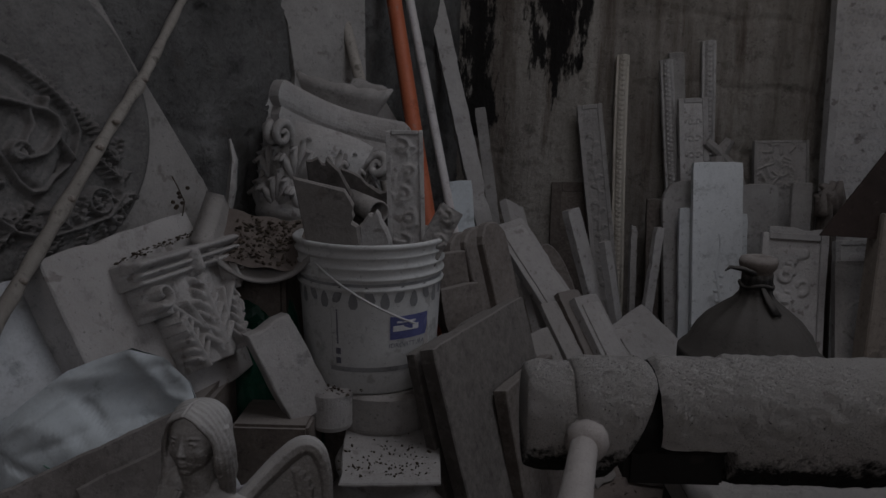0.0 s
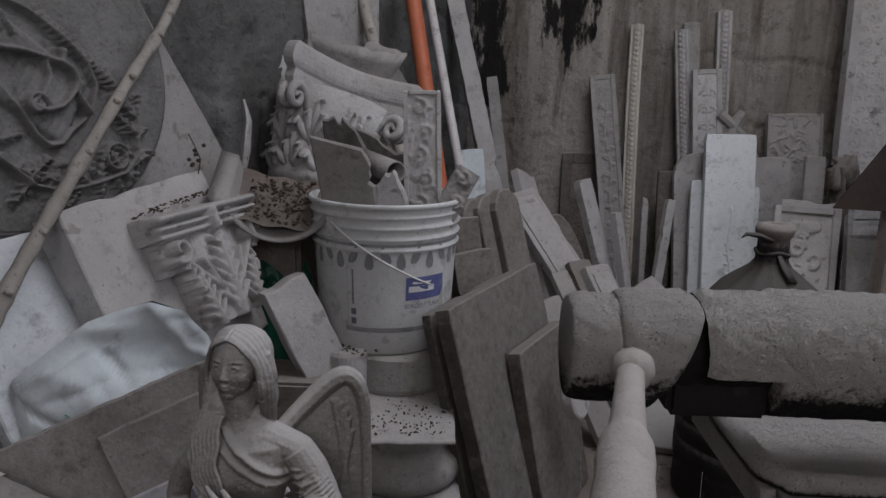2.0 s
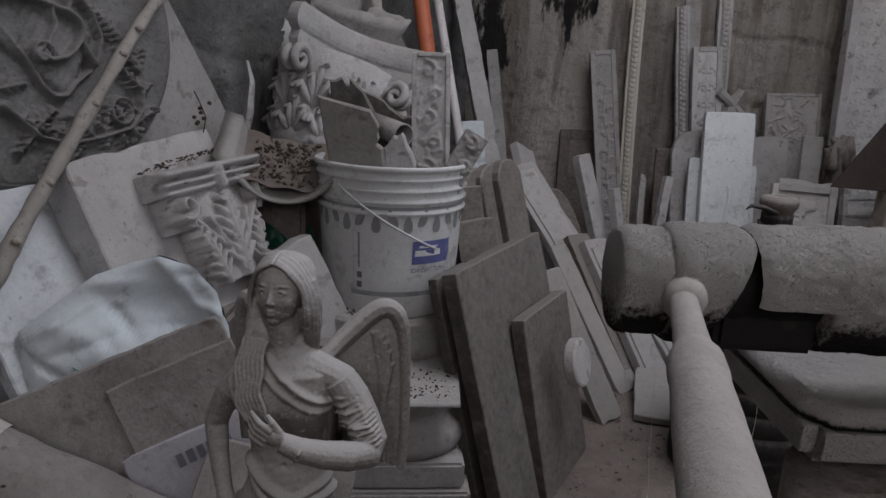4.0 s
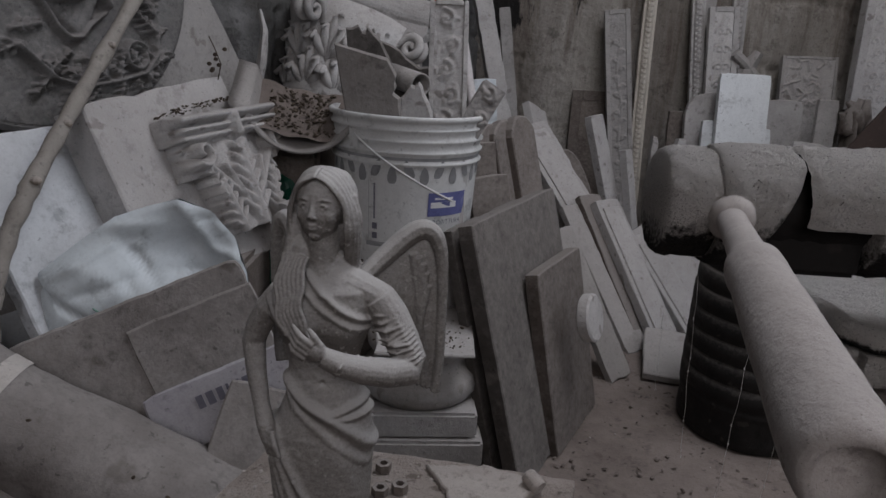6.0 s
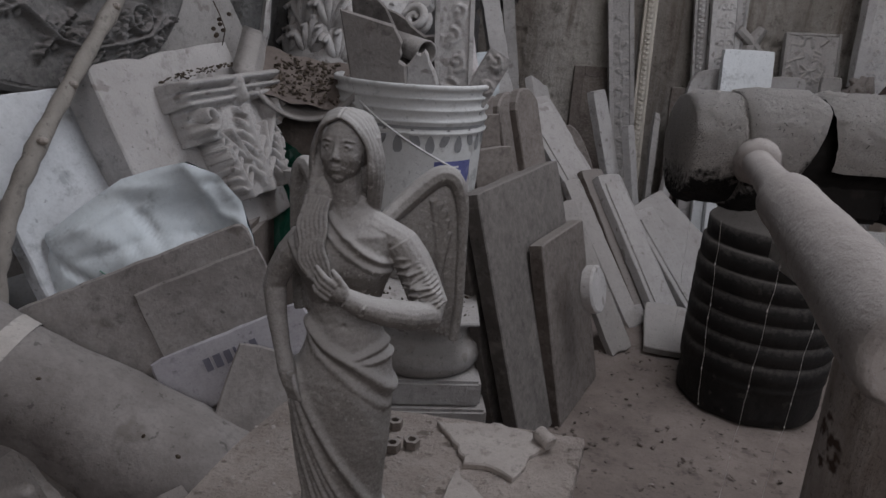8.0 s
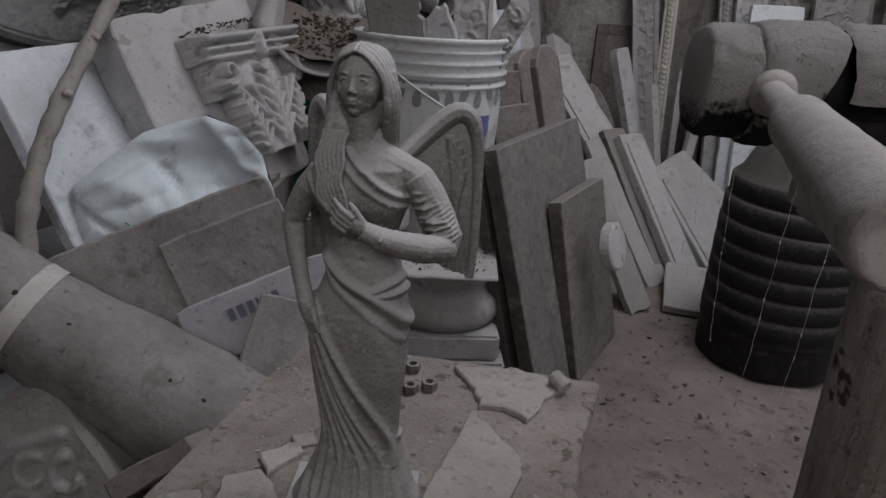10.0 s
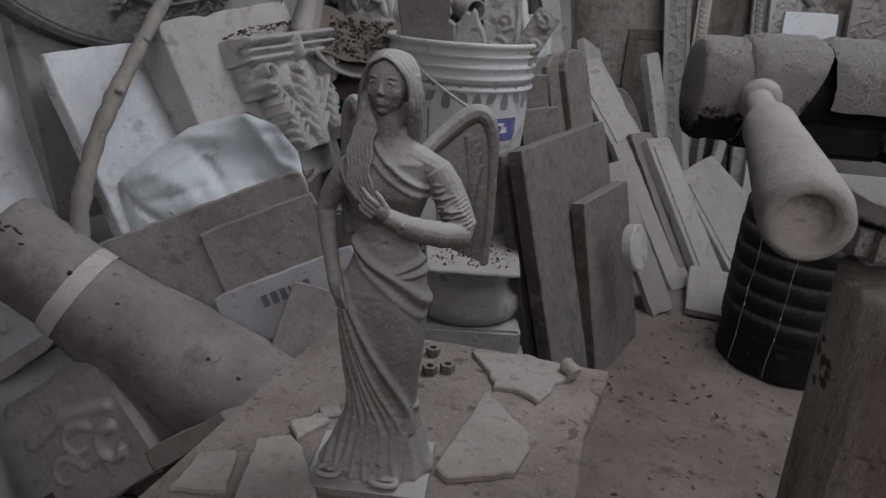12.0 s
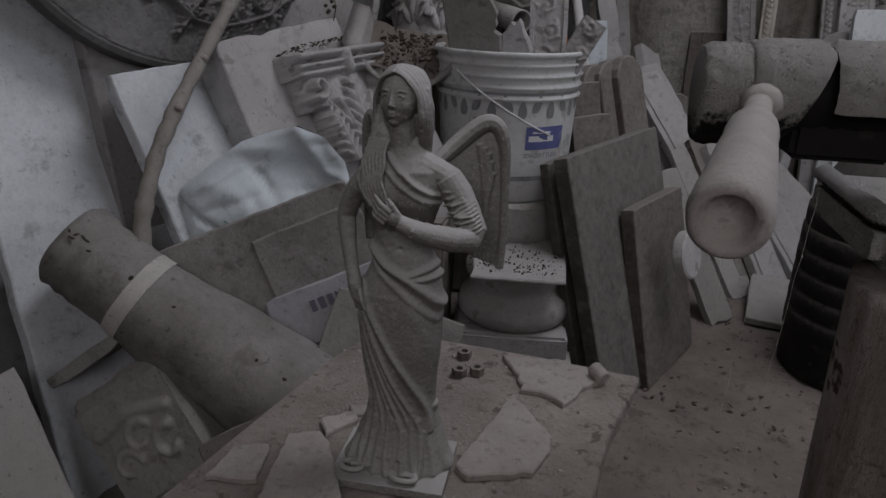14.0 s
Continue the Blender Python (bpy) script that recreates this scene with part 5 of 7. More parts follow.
def big_capital():
    """A Corinthian capital lying tilted on the heap."""
    ob = thing("corinthian_capital", "large pale carved Corinthian capital, chipped and dusty", "column capital", pose(-0.400, 1.90, 0.705, -20, 13, 0))
    bm, _ = lathe(bmesh.new(), [(0, 0), (0.120, 0), (0.134, 0.012), (0.136, 0.025), (0.142, 0.10), (0.156, 0.18), (0.180, 0.245), (0.16, 0.25), (0, 0.25)], 40)
    part("bell", bm, plaster, ob, smooth=True)
    # Abacus with hollow sides.
    bm = bmesh.new()
    turn = radians(-118)
    R, hollow = 0.268, 0.060
    outline = []
    for k in range(4):
        a0 = turn + k * math.pi / 2
        c0, c1 = Vector((math.cos(a0), math.sin(a0))) * R, Vector((math.cos(a0 + math.pi / 2), math.sin(a0 + math.pi / 2))) * R
        t = (c1 - c0).normalized()
        s, e = c0 + t * 0.022, c1 - t * 0.022
        inn = -((c0 + c1) / 2).normalized()
        for i in range(13):
            f = i / 12
            outline.append(s.lerp(e, f) + inn * hollow * math.sin(math.pi * f))
    layers = [(0.86, 0.222), (0.90, 0.240), (0.90, 0.262), (0.955, 0.270), (0.985, 0.279), (1.0, 0.292), (1.0, 0.306), (0.985, 0.320), (0.95, 0.328)]
    rings = [[bm.verts.new((p.x * s, p.y * s, z)) for p in outline] for s, z in layers]
    n = len(outline)
    for r0, r1 in zip(rings, rings[1:]):
        for i in range(n):
            bm.faces.new((r0[i], r0[(i + 1) % n], r1[(i + 1) % n], r1[i]))
    bm.faces.new(rings[0])
    bm.faces.new(rings[-1])
    part("abacus", bm, plaster, ob)
    # Corner volutes.
    for k in range(4):
        a = turn + k * math.pi / 2
        for s in (-1, 1):
            bm = bmesh.new()
            out = Vector((math.cos(a), math.sin(a), 0))
            sid = Vector((-math.sin(a), math.cos(a), 0)) * s * 0.014
            pts = [out * (0.195 + x) + sid + Vector((0, 0, 0.20 + z)) for x, z in curl(0, 0, 0.034, 0.005, 2.6, 2.6 - 9.0, 26)]
            pts = [out * 0.12 + sid * 1.6 + Vector((0, 0, 0.13)), out * 0.15 + sid * 1.2 + Vector((0, 0, 0.205))] + pts
            tube(bm, pts, [0.016] * 2 + [0.0135 - 0.007 * i / 26 for i in range(27)], 10)
            part("volute", bm, plaster, ob, smooth=True)
    # A pair of inner scrolls on each face, one mesh a scroll.
    for k in range(4):
        a = turn + math.pi / 4 + k * math.pi / 2
        c = Vector((math.cos(a), math.sin(a), 0)) * 0.150
        for s in (-1, 1):
            pts = [c * 0.98 + Vector((-math.sin(a) * s * x, math.cos(a) * s * x, 0.205 + z)) for x, z in curl(0.034, 0, 0.026, 0.005, 0, 8, 20)]
            part("inner_scroll", tube(bmesh.new(), pts, [0.011 - 0.004 * i / 20 for i in range(21)], 8), plaster, ob, smooth=True)
    # Two rows of acanthus leaves.
    for row, (count, z0, h, r) in enumerate(((10, 0.010, 0.115, 0.118), (10, 0.085, 0.125, 0.128))):
        for k in range(count):
            a = turn + (k + 0.5 * row) * 2 * math.pi / count
            out, sid = Vector((math.cos(a), math.sin(a), 0)), Vector((-math.sin(a), math.cos(a), 0))
            bm = bmesh.new()
            for s, lean in ((0, 0), (-1, 0.55), (1, 0.55), (-1, 1.1), (1, 1.1)):
                p0 = out * r + Vector((0, 0, z0 + 0.2 * lean * h * 0.6))
                p1 = out * (r + 0.016) + sid * s * lean * 0.026 + Vector((0, 0, z0 + h * (0.62 - 0.22 * lean)))
                p2 = out * (r + 0.030) + sid * s * lean * 0.040 + Vector((0, 0, z0 + h * (1.0 - 0.42 * lean)))
                p3 = out * (r + 0.040) + sid * s * lean * 0.040 + Vector((0, 0, z0 + h * (0.9 - 0.45 * lean)))
                tube(bm, [p0, p1, p2, p3], [0.012, 0.0135, 0.011, 0.006], 8)
            part("acanthus_leaf", bm, plaster, ob, smooth=True)
    return ob


big_capital()
bm = box(bmesh.new(), -0.54, -0.24, 1.82, 2.08, FLOOR, 0.70, 0.01)
whole("stone_block", bm, plaster_dark, "stone stack carrying the large capital", "stone block")
# Broken shell-like vessel and boards behind the capital.
bm = bmesh.new()
rnd = random.Random(22)
prev = None
for i in range(26):
    f = i / 25
    a = -2.6 + 4.0 * f
    lip = 0.10 + 0.012 * math.sin(i * 1.9) + rnd.uniform(-0.006, 0.006)
    row = [bm.verts.new((r * 1.35 * math.cos(a), r * 0.45 * math.sin(a) + 0.02, z)) for r, z in ((0.055, -0.10), (0.085, -0.02), (0.095 + lip * 0.1, 0.04), (0.105 + lip * 0.1, 0.04 + lip * 0.35), (0.098, 0.035 + lip * 0.35), (0.086, 0.035), (0.07, -0.02))]
    if prev:
        for k in range(6):
            bm.faces.new((prev[k], prev[k + 1], row[k + 1], row[k]))
    prev = row
whole("broken_bowl", bm, plaster_grey, "broken rough plaster bowl behind the capital", "plaster fragment", pose(-0.34, 2.12, 1.045, 14, 12, 0), smooth=True)
stone("rough grey stone slab behind the capital", [(0, 0), (0.24, 0), (0.245, 0.98), (0.20, 1.05), (0.14, 1.085), (0.06, 1.08), (0, 1.0)], 0.05, pose(-0.41, 2.30, FLOOR, -4, 0, 14), plaster_grey, 107, west, 0.008, "stone_slab")
stone("pale plaster sheet with a torn edge leaning in the corner", [(0.0, 0.0), (0.34, 0.0), (0.38, 1.75), (0.02, 1.75), (-0.02, 1.42), (0.0, 1.36), (0.055, 1.31), (0.09, 1.25), (0.10, 1.1)], 0.025, pose(-0.50, 1.99, FLOOR, -2, 0, 46), plaster_grey, 108, west, 0.004, "plaster_board")
stone("pointed pale plaster shard standing in the corner", [(0, 0), (0.12, 0), (0.10, 1.02), (0.03, 1.10), (0.0, 1.12)], 0.02, pose(-0.545, 1.93, FLOOR, -2, 0, 40), plaster, 109, west, 0.003, "plaster_shard")


# ---- near left: paper sack, box, pail ----
def cardboard_drum():
    ob = thing("cardboard_tube", "wide dusty cardboard tube with a tape band, lying tilted", "cardboard tube")
    axis = [((-0.748, 0.812, 0.500), 0.062), ((-0.741, 0.813, 0.494), 0.070), ((-0.732, 0.814, 0.486), 0.0675), ((-0.724, 0.815, 0.479), 0.0715), ((-0.714, 0.816, 0.470), 0.0685), ((-0.704, 0.817, 0.461), 0.0715), ((-0.690, 0.818, 0.450), 0.070), ((-0.643, 0.822, 0.411), 0.072), ((-0.58, 0.825, 0.366), 0.078), ((-0.50, 0.83, 0.312), 0.088), ((-0.42, 0.835, 0.258), 0.096), ((-0.36, 0.84, 0.22), 0.100)]
    fine = []
    for (p, r), (q, s) in zip(axis, axis[1:]):
        fine += [(Vector(p).lerp(Vector(q), k / 4), r + (s - r) * k / 4) for k in range(4)]
    fine.append((Vector(axis[-1][0]), axis[-1][1]))
    d = (fine[-1][0] - fine[0][0]).normalized()
    side = d.cross(Vector((0, 0, 1))).normalized()
    up = side.cross(d)
    sides = 44
    def ring(bm, p, r, rough=1.0):
        out = []
        for k in range(sides):
            a = 2 * math.pi * k / sides
            q = p + (side * math.cos(a) + up * math.sin(a)) * r
            out.append(bm.verts.new(q + (q - p).normalized() * rough * (noise.noise(q * 11) * 0.006 + noise.noise(q * 40) * 0.0018)))
        return out
    bm = bmesh.new()
    rings = [ring(bm, p, r) for p, r in fine]
    p0 = fine[0][0]
    mouth = [ring(bm, p0 + d * f, s) for f, s in ((0.004, 0.052), (0.05, 0.049), (0.05, 0.005))]
    for r0, r1 in [*zip(rings, rings[1:]), (rings[0], mouth[0]), (mouth[0], mouth[1]), (mouth[1], mouth[2])]:
        for k in range(sides):
            bm.faces.new((r0[k], r0[(k + 1) % sides], r1[(k + 1) % sides], r1[k]))
    bm.faces.new(rings[-1])
    part("body", bm, paper, ob, smooth=True)
    bm = bmesh.new()
    c0 = Vector((-0.648, 0.822, 0.414))
    band = [ring(bm, c0 + d * f, 0.0735 + 0.001 * k) for k, f in enumerate((-0.012, 0.0, 0.014))]
    for r0, r1 in zip(band, band[1:]):
        for k in range(sides):
            bm.faces.new((r0[k], r0[(k + 1) % sides], r1[(k + 1) % sides], r1[k]))
    part("tape_band", bm, tape, ob, "pale tape wound round the tube", smooth=True)
    bm = bmesh.new()
    rnd = random.Random(5)
    for k in range(16):
        f, a = rnd.uniform(0.15, 0.9), rnd.uniform(3.5, 5.6)
        i = int(f * (len(fine) - 1))
        c, r = fine[i]
        ball(bm, c + (side * math.cos(a + 1.2) + up * math.sin(a + 2.6)) * r, (rnd.uniform(0.002, 0.006), rnd.uniform(0.0015, 0.004), 0.002), Euler((rnd.random() * 3, rnd.random() * 3, 0)).to_matrix().to_4x4(), seg=6)
    tagged(part("dirt_spot", bm, leaf_litter, ob), kind="stuff")
    return ob


cardboard_drum()
# Cardboard sheet propped before the bag, with a second layer and a printed card stuck on it.
sheet_m = along_line((-0.358, 0.90, 0.135), (-0.530, 0.932, 0.514), (0.22, -0.95, 0.22), 0.0)
sheet = whole("cardboard_sheet", plate(bmesh.new(), worn_rect(random.Random(3), 0.345, 0.42, 0.0022, 0.006, 0.015, -0.155, 0.0), 0, 0.008), paper, "dusty grey cardboard sheet propped against the bag", "cardboard", sheet_m)
part("torn_layer", plate(bmesh.new(), worn_rect(random.Random(8), 0.19, 0.36, 0.002, 0.003, 0.02, 0.004, 0.02), -0.004, 0.001), paper, sheet)
flap = part("printed_card", plate(bmesh.new(), worn_rect(random.Random(4), 0.24, 0.10, 0.002, 0.004, 0.02, -0.018, 0.178), -0.009, -0.003), lilac_paper, sheet, "lilac-grey printed card with faded lettering")
bm = bmesh.new()
x = 0.055
for w in (0.010, 0.011, 0.010, 0.004, 0.011, 0.010):
    box(bm, x, x + w, -0.0105, -0.0085, 0.232, 0.252)
    x += w + 0.005
part("faded_print", bm, ink, flap)
bm = box(bmesh.new(), 0.035, 0.165, -0.028, -0.004, 0.148, 0.166, 0.003)
part("edge_strip", bm, wood, sheet)
leaning(plain_board, "pale wooden board between tube and table", (-0.30, 0.80, 0.16), (-0.25, 0.93, 0.40), (0.2, -0.85, 0.4), 0.22, 0.02, paper, 113, "")
mould = thing("plaster_mould", "lilac-grey plaster mould block with worn rounded hollows", "plaster mould", pose(-0.630, 0.705, 0.085, -14, -37.5, 4))
part("block", plate(bmesh.new(), worn_rect(random.Random(9), 0.20, 0.205, 0.006, 0.01, 0.02), 0, 0.13, 0.008), plaster_grey, mould)
bm = carving(0.18, 0.17, [(curl(0.045 + 0.045 * k, 0.06 + 0.03 * (k % 2), 0.030, 0.012, 0.6 * k, 0.6 * k + 4.4, 16), 0.011, 0.006, 0.010) for k in range(3)] + [([(0.02, 0.125), (0.09, 0.135), (0.16, 0.115)], 0.012, 0.010, 0.008)], 0.003, grain=0.0004)
bmesh.ops.translate(bm, verts=bm.verts, vec=(0.010, -0.001, 0.008))
part("worn_face", bm, plaster_grey, mould, smooth=True)
bm = box(bmesh.new(), -0.80, -0.52, 0.80, 0.99, FLOOR, 0.16, 0.01)
whole("stone_block", bm, plaster_dark, "dark stone block behind the plaster mould", "stone block")
bm = box(bmesh.new(), -0.72, -0.46, 0.715, 0.79, FLOOR, 0.085, 0.01)
whole("stone_block", bm, plaster_dark, "dark stone under the plaster mould", "stone block")
slab("plaster_slab", "pale thin slab wedged above the mould", "plaster slab", 0.17, 0.025, 0.10, pose(-0.775, 0.75, 0.262, -8, -37, 6), plaster_grey, 114)
slab("wooden_batten", "dusty wooden block lying beside the table", "batten", 0.13, 0.035, 0.06, pose(-0.470, 0.665, 0.235, -30, -33, 12), plaster_dark, 115)
bm = box(bmesh.new(), -0.45, -0.36, 0.68, 0.76, FLOOR, 0.225, 0.006)
whole("wooden_crate", bm, wood, "dark wooden block standing beside the table", "wooden block")
bm, _ = lathe(bmesh.new(), [(0, 0.0), (0.062, 0), (0.068, 0.01), (0.082, 0.27), (0.094, 0.272), (0.096, 0.30), (0.086, 0.304), (0.088, 0.36), (0.08, 0.362), (0.075, 0.30), (0, 0.29)], 40)
whole("plastic_pail", bm, grey_plastic, "pale grey plastic pail with a collar", "pail", pose(-0.915, 0.845, 0.135, 0, -6, 0), smooth=True)
bm = box(bmesh.new(), -1.05, -0.83, 0.76, 0.98, FLOOR, 0.14, 0.006)
whole("stone_block", bm, plaster_dark, "stone block under the pail", "stone block")
leaning(plain_board, "pale plaster slab standing close beside the table", (-0.62, 0.50, FLOOR), (-0.80, 0.58, 0.36), (0.9, -0.3, 0.3), 0.22, 0.04, plaster_grey, 116, "")

# ---- the board with the statue ----
TOP = 0.472


def work_table():
    ob = thing("work_board", "dusty wooden board on a stand, littered with shards", "work table")
    outline = [(0.097, 0.662), (0.030, 0.672), (-0.10, 0.690), (-0.232, 0.694), (-0.262, 0.60), (-0.318, 0.36), (-0.345, 0.24), (-0.05, 0.21), (0.012, 0.23), (0.026, 0.34), (0.043, 0.44), (0.060, 0.54), (0.078, 0.60)]
    rnd = random.Random(3)
    fine = []
    for (ax, ay), (bx, by) in zip(outline, outline[1:] + outline[:1]):
        for k in range(6):
            fine.append((ax + (bx - ax) * k / 6 + rnd.uniform(-0.0015, 0.0015), ay + (by - ay) * k / 6 + rnd.uniform(-0.0015, 0.0015)))
    bm = bmesh.new()
    rings = [[bm.verts.new((x * s + o * (1 - s), y * s + 0.45 * (1 - s), z)) for x, y in fine] for o, s, z in ((-0.12, 1.0, TOP - 0.022), (-0.12, 1.0, TOP - 0.003), (-0.12, 0.988, TOP))]
    n = len(fine)
    for r0, r1 in zip(rings, rings[1:]):
        for i in range(n):
            bm.faces.new((r0[i], r0[(i + 1) % n], r1[(i + 1) % n], r1[i]))
    bm.faces.new(rings[0])
    bm.faces.new(rings[-1])
    part("top_board", bm, tabletop_mat, ob)
    part("stand", box(bmesh.new(), -0.22, -0.02, 0.30, 0.60, FLOOR, TOP - 0.022, 0.004), wood, ob, "dark wooden stand")
    return ob


work_table()


def statue():
    """The winged figurine: one plain mesh, a draped trunk fused with head, arms and wings."""
    bm = bmesh.new()
    S = lambda *p: Vector(p)
    # Trunk and robe: height, middle, half width; the drapery is raised along lines on its front.
    levels = [(0.298, 0.0, 0.010), (0.290, 0.0, 0.014), (0.282, 0.0, 0.024), (0.274, -0.001, 0.032), (0.264, -0.003, 0.0345), (0.252, -0.005, 0.032), (0.238, -0.002, 0.0265), (0.225, -0.001, 0.0238), (0.212, -0.001, 0.0232), (0.200, 0.001, 0.0262), (0.188, 0.001, 0.0305), (0.170, -0.002, 0.0352), (0.155, -0.002, 0.0355), (0.13, -0.001, 0.0335), (0.105, -0.001, 0.0312), (0.08, 0.0, 0.0296), (0.06, 0.0, 0.0300), (0.045, 0.0005, 0.0328), (0.03, 0.0, 0.0378), (0.018, -0.002, 0.0435), (0.008, -0.003, 0.0485), (-0.002, -0.004, 0.0515)]
    lz = [v[0] for v in levels][::-1]
    mid_at = lambda z: float(np.interp(z, lz, [v[1] for v in levels][::-1]))
    girth = lambda z: float(np.interp(z, lz, [v[2] for v in levels][::-1]))
    folds = []
    def fold(pts, amp, wide):
        fine = []
        for i in range(len(pts) - 1):
            p0, p1, p2, p3 = (np.array(pts[j]) for j in (max(i - 1, 0), i, i + 1, min(i + 2, len(pts) - 1)))
            for t in np.arange(0, 1, 0.25):
                fine.append(0.5 * (2 * p1 + (p2 - p0) * t + (2 * p0 - 5 * p1 + 4 * p2 - p3) * t * t + (3 * p1 - p0 - 3 * p2 + p3) * t ** 3))
        fine.append(np.array(pts[-1]))
        folds.append((fine, amp, wide))
    # The rolled waist, falling to one hip, with folds pinched on the other.
    fold([(-0.024, 0.209), (-0.012, 0.199), (0.006, 0.189), (0.020, 0.178), (0.033, 0.164)], 0.0042, 0.0036)
    fold([(0.031, 0.199), (0.020, 0.195), (0.006, 0.190)], 0.0026, 0.0026)
    fold([(0.033, 0.190), (0.020, 0.188), (0.008, 0.188)], 0.0026, 0.0024)
    fold([(-0.026, 0.203), (-0.014, 0.190), (0.004, 0.176), (0.030, 0.152)], 0.0014, 0.0030)
    # The long sweep from the hand on the hip, and the pleats beside it.
    fold([(-0.033, 0.176), (-0.022, 0.153), (-0.007, 0.124), (0.009, 0.097), (0.022, 0.070), (0.027, 0.046)], 0.0042, 0.0030)
    for k in range(7):
        f = k / 6
        fold([(-0.035, 0.172 - 0.006 * k), (-0.029 + 0.006 * (1 - f), 0.135 - 0.006 * k), (-0.024 + 0.018 * (1 - f), 0.096 - 0.004 * k), (-0.027 + 0.046 * (1 - f), 0.050 + 0.004 * math.sin(3 * k)), (-0.033 + 0.056 * (1 - f), 0.022)], 0.0030 - 0.0012 * (k % 2), 0.0019)
    fold([(0.010, 0.165), (0.022, 0.140), (0.027, 0.110)], 0.0010, 0.0060)
    for k in range(11):
        x = -0.044 + 0.0086 * k
        fold([(x * 0.72, 0.046 + 0.010 * ((k * 5) % 3)), (x * 0.9, 0.024), (x + 0.004 * math.sin(k * 2.1), 0.006)], 0.0026, 0.0024)
    # Cloth over one breast: its hem is the band across the chest.
    fold([(-0.014, 0.294), (-0.008, 0.284), (0.004, 0.272), (0.018, 0.261), (0.034, 0.252)], 0.0030, 0.0022)
    fold([(-0.018, 0.292), (-0.013, 0.280), (-0.001, 0.266), (0.014, 0.255), (0.030, 0.247)], 0.0018, 0.0018)
    fold([(-0.037, 0.268), (-0.031, 0.258), (-0.021, 0.250), (-0.008, 0.247)], 0.0022, 0.0022)
    for k in range(4):
        fold([(-0.034 + 0.004 * k, 0.276 - 0.002 * k), (-0.029 + 0.004 * k, 0.262), (-0.018 + 0.003 * k, 0.250 - 0.002 * k)], 0.0009, 0.0016)
    n, rows = 150, np.arange(-0.002, 0.2985, 0.0009)[::-1]
    th = np.linspace(0, 2 * math.pi, n, endpoint=False)
    body = []
    for z in rows:
        a, c = girth(z), mid_at(z)
        deep = 0.66 if z < 0.19 else 0.66 - 0.06 * min(1, (z - 0.19) / 0.03)
        x = c + a * np.cos(th)
        nx, ny = np.cos(th) * deep, np.sin(th)
        ln = np.hypot(nx, ny)
        push = np.zeros(n)
        for pts, amp, wide in folds:
            if z > max(p[1] for p in pts) + 3 * wide or z < min(p[1] for p in pts) - 3 * wide:
                continue
            d = np.full(n, 1.0)
            for p, q in zip(pts, pts[1:]):
                e = q - p
                f = np.clip(((x - p[0]) * e[0] + (z - p[1]) * e[1]) / (e @ e + 1e-12), 0, 1)
                d = np.minimum(d, np.hypot(x - p[0] - f * e[0], z - p[1] - f * e[1]))
            push = np.maximum(push, amp * np.exp(-(d / wide) ** 2))
        bust = 0.0075 * np.exp(-((x + 0.015) / 0.011) ** 2 - ((z - 0.250) / 0.013) ** 2) + 0.0070 * np.exp(-((x - 0.016) / 0.011) ** 2 - ((z - 0.249) / 0.012) ** 2)
        bust = bust + 0.003 * np.exp(-((x - 0.002) / 0.016) ** 2 - ((z - 0.205) / 0.016) ** 2) + 0.004 * np.exp(-((x - 0.014) / 0.014) ** 2 - ((z - 0.13) / 0.045) ** 2)
        navel = 0.0015 * np.exp(-((x - 0.001) ** 2 + (z - 0.212) ** 2) / 0.0015 ** 2)
        push = np.where(np.sin(th) < 0.25, push + bust - navel, 0)
        body.append([bm.verts.new((x[k] + push[k] * nx[k] / ln[k], deep * a * math.sin(th[k]) + push[k] * ny[k] / ln[k], z)) for k in range(n)])
    for r0, r1 in zip(body, body[1:]):
        for k in range(n):
            bm.faces.new((r0[k], r0[(k + 1) % n], r1[(k + 1) % n], r1[k]))
    bm.faces.new(body[0])
    bm.faces.new(body[-1])
    # Shoulders and neck.
    tube(bm, [S(-0.026, 0.002, 0.266), S(-0.010, 0.0, 0.275), S(0.014, 0.0, 0.276), S(0.033, 0.002, 0.267)], [0.010, 0.013, 0.013, 0.0115], 14)
    ball(bm, S(0.0345, 0.001, 0.2655), (0.0124, 0.0120, 0.0124))
    ball(bm, S(-0.0275, 0.002, 0.2635), (0.0110, 0.0105, 0.0115))
    tube(bm, [S(-0.001, 0.002, 0.275), S(-0.003, 0.001, 0.292), S(-0.004, 0.0, 0.315)], [0.0175, 0.0120, 0.0125], 16)
    # Head and face, turned a little aside.
    turn = Euler((0, 0, radians(-11))).to_matrix().to_4x4()
    h0 = S(-0.0030, 0.0, 0.3285)
    H = lambda x, y, z: h0 + turn.to_3x3() @ Vector((x, y, z))
    ball(bm, H(0, 0.003, 0.002), (0.0165, 0.0185, 0.0195), turn, 24)
    ball(bm, H(0, -0.0058, -0.003), (0.0138, 0.0122, 0.0185), turn, 24)
    ball(bm, H(0, -0.0082, -0.0100), (0.0100, 0.0092, 0.0105), turn, 20)
    ball(bm, H(0, -0.0130, -0.0172), (0.0044, 0.0036, 0.0036), turn, 14)
    tube(bm, [H(0, -0.0163, 0.0045), H(0, -0.0180, 0.0), H(0, -0.0198, -0.0045), H(0, -0.0196, -0.0060)], [0.0010, 0.0013, 0.0020, 0.0016], 10)
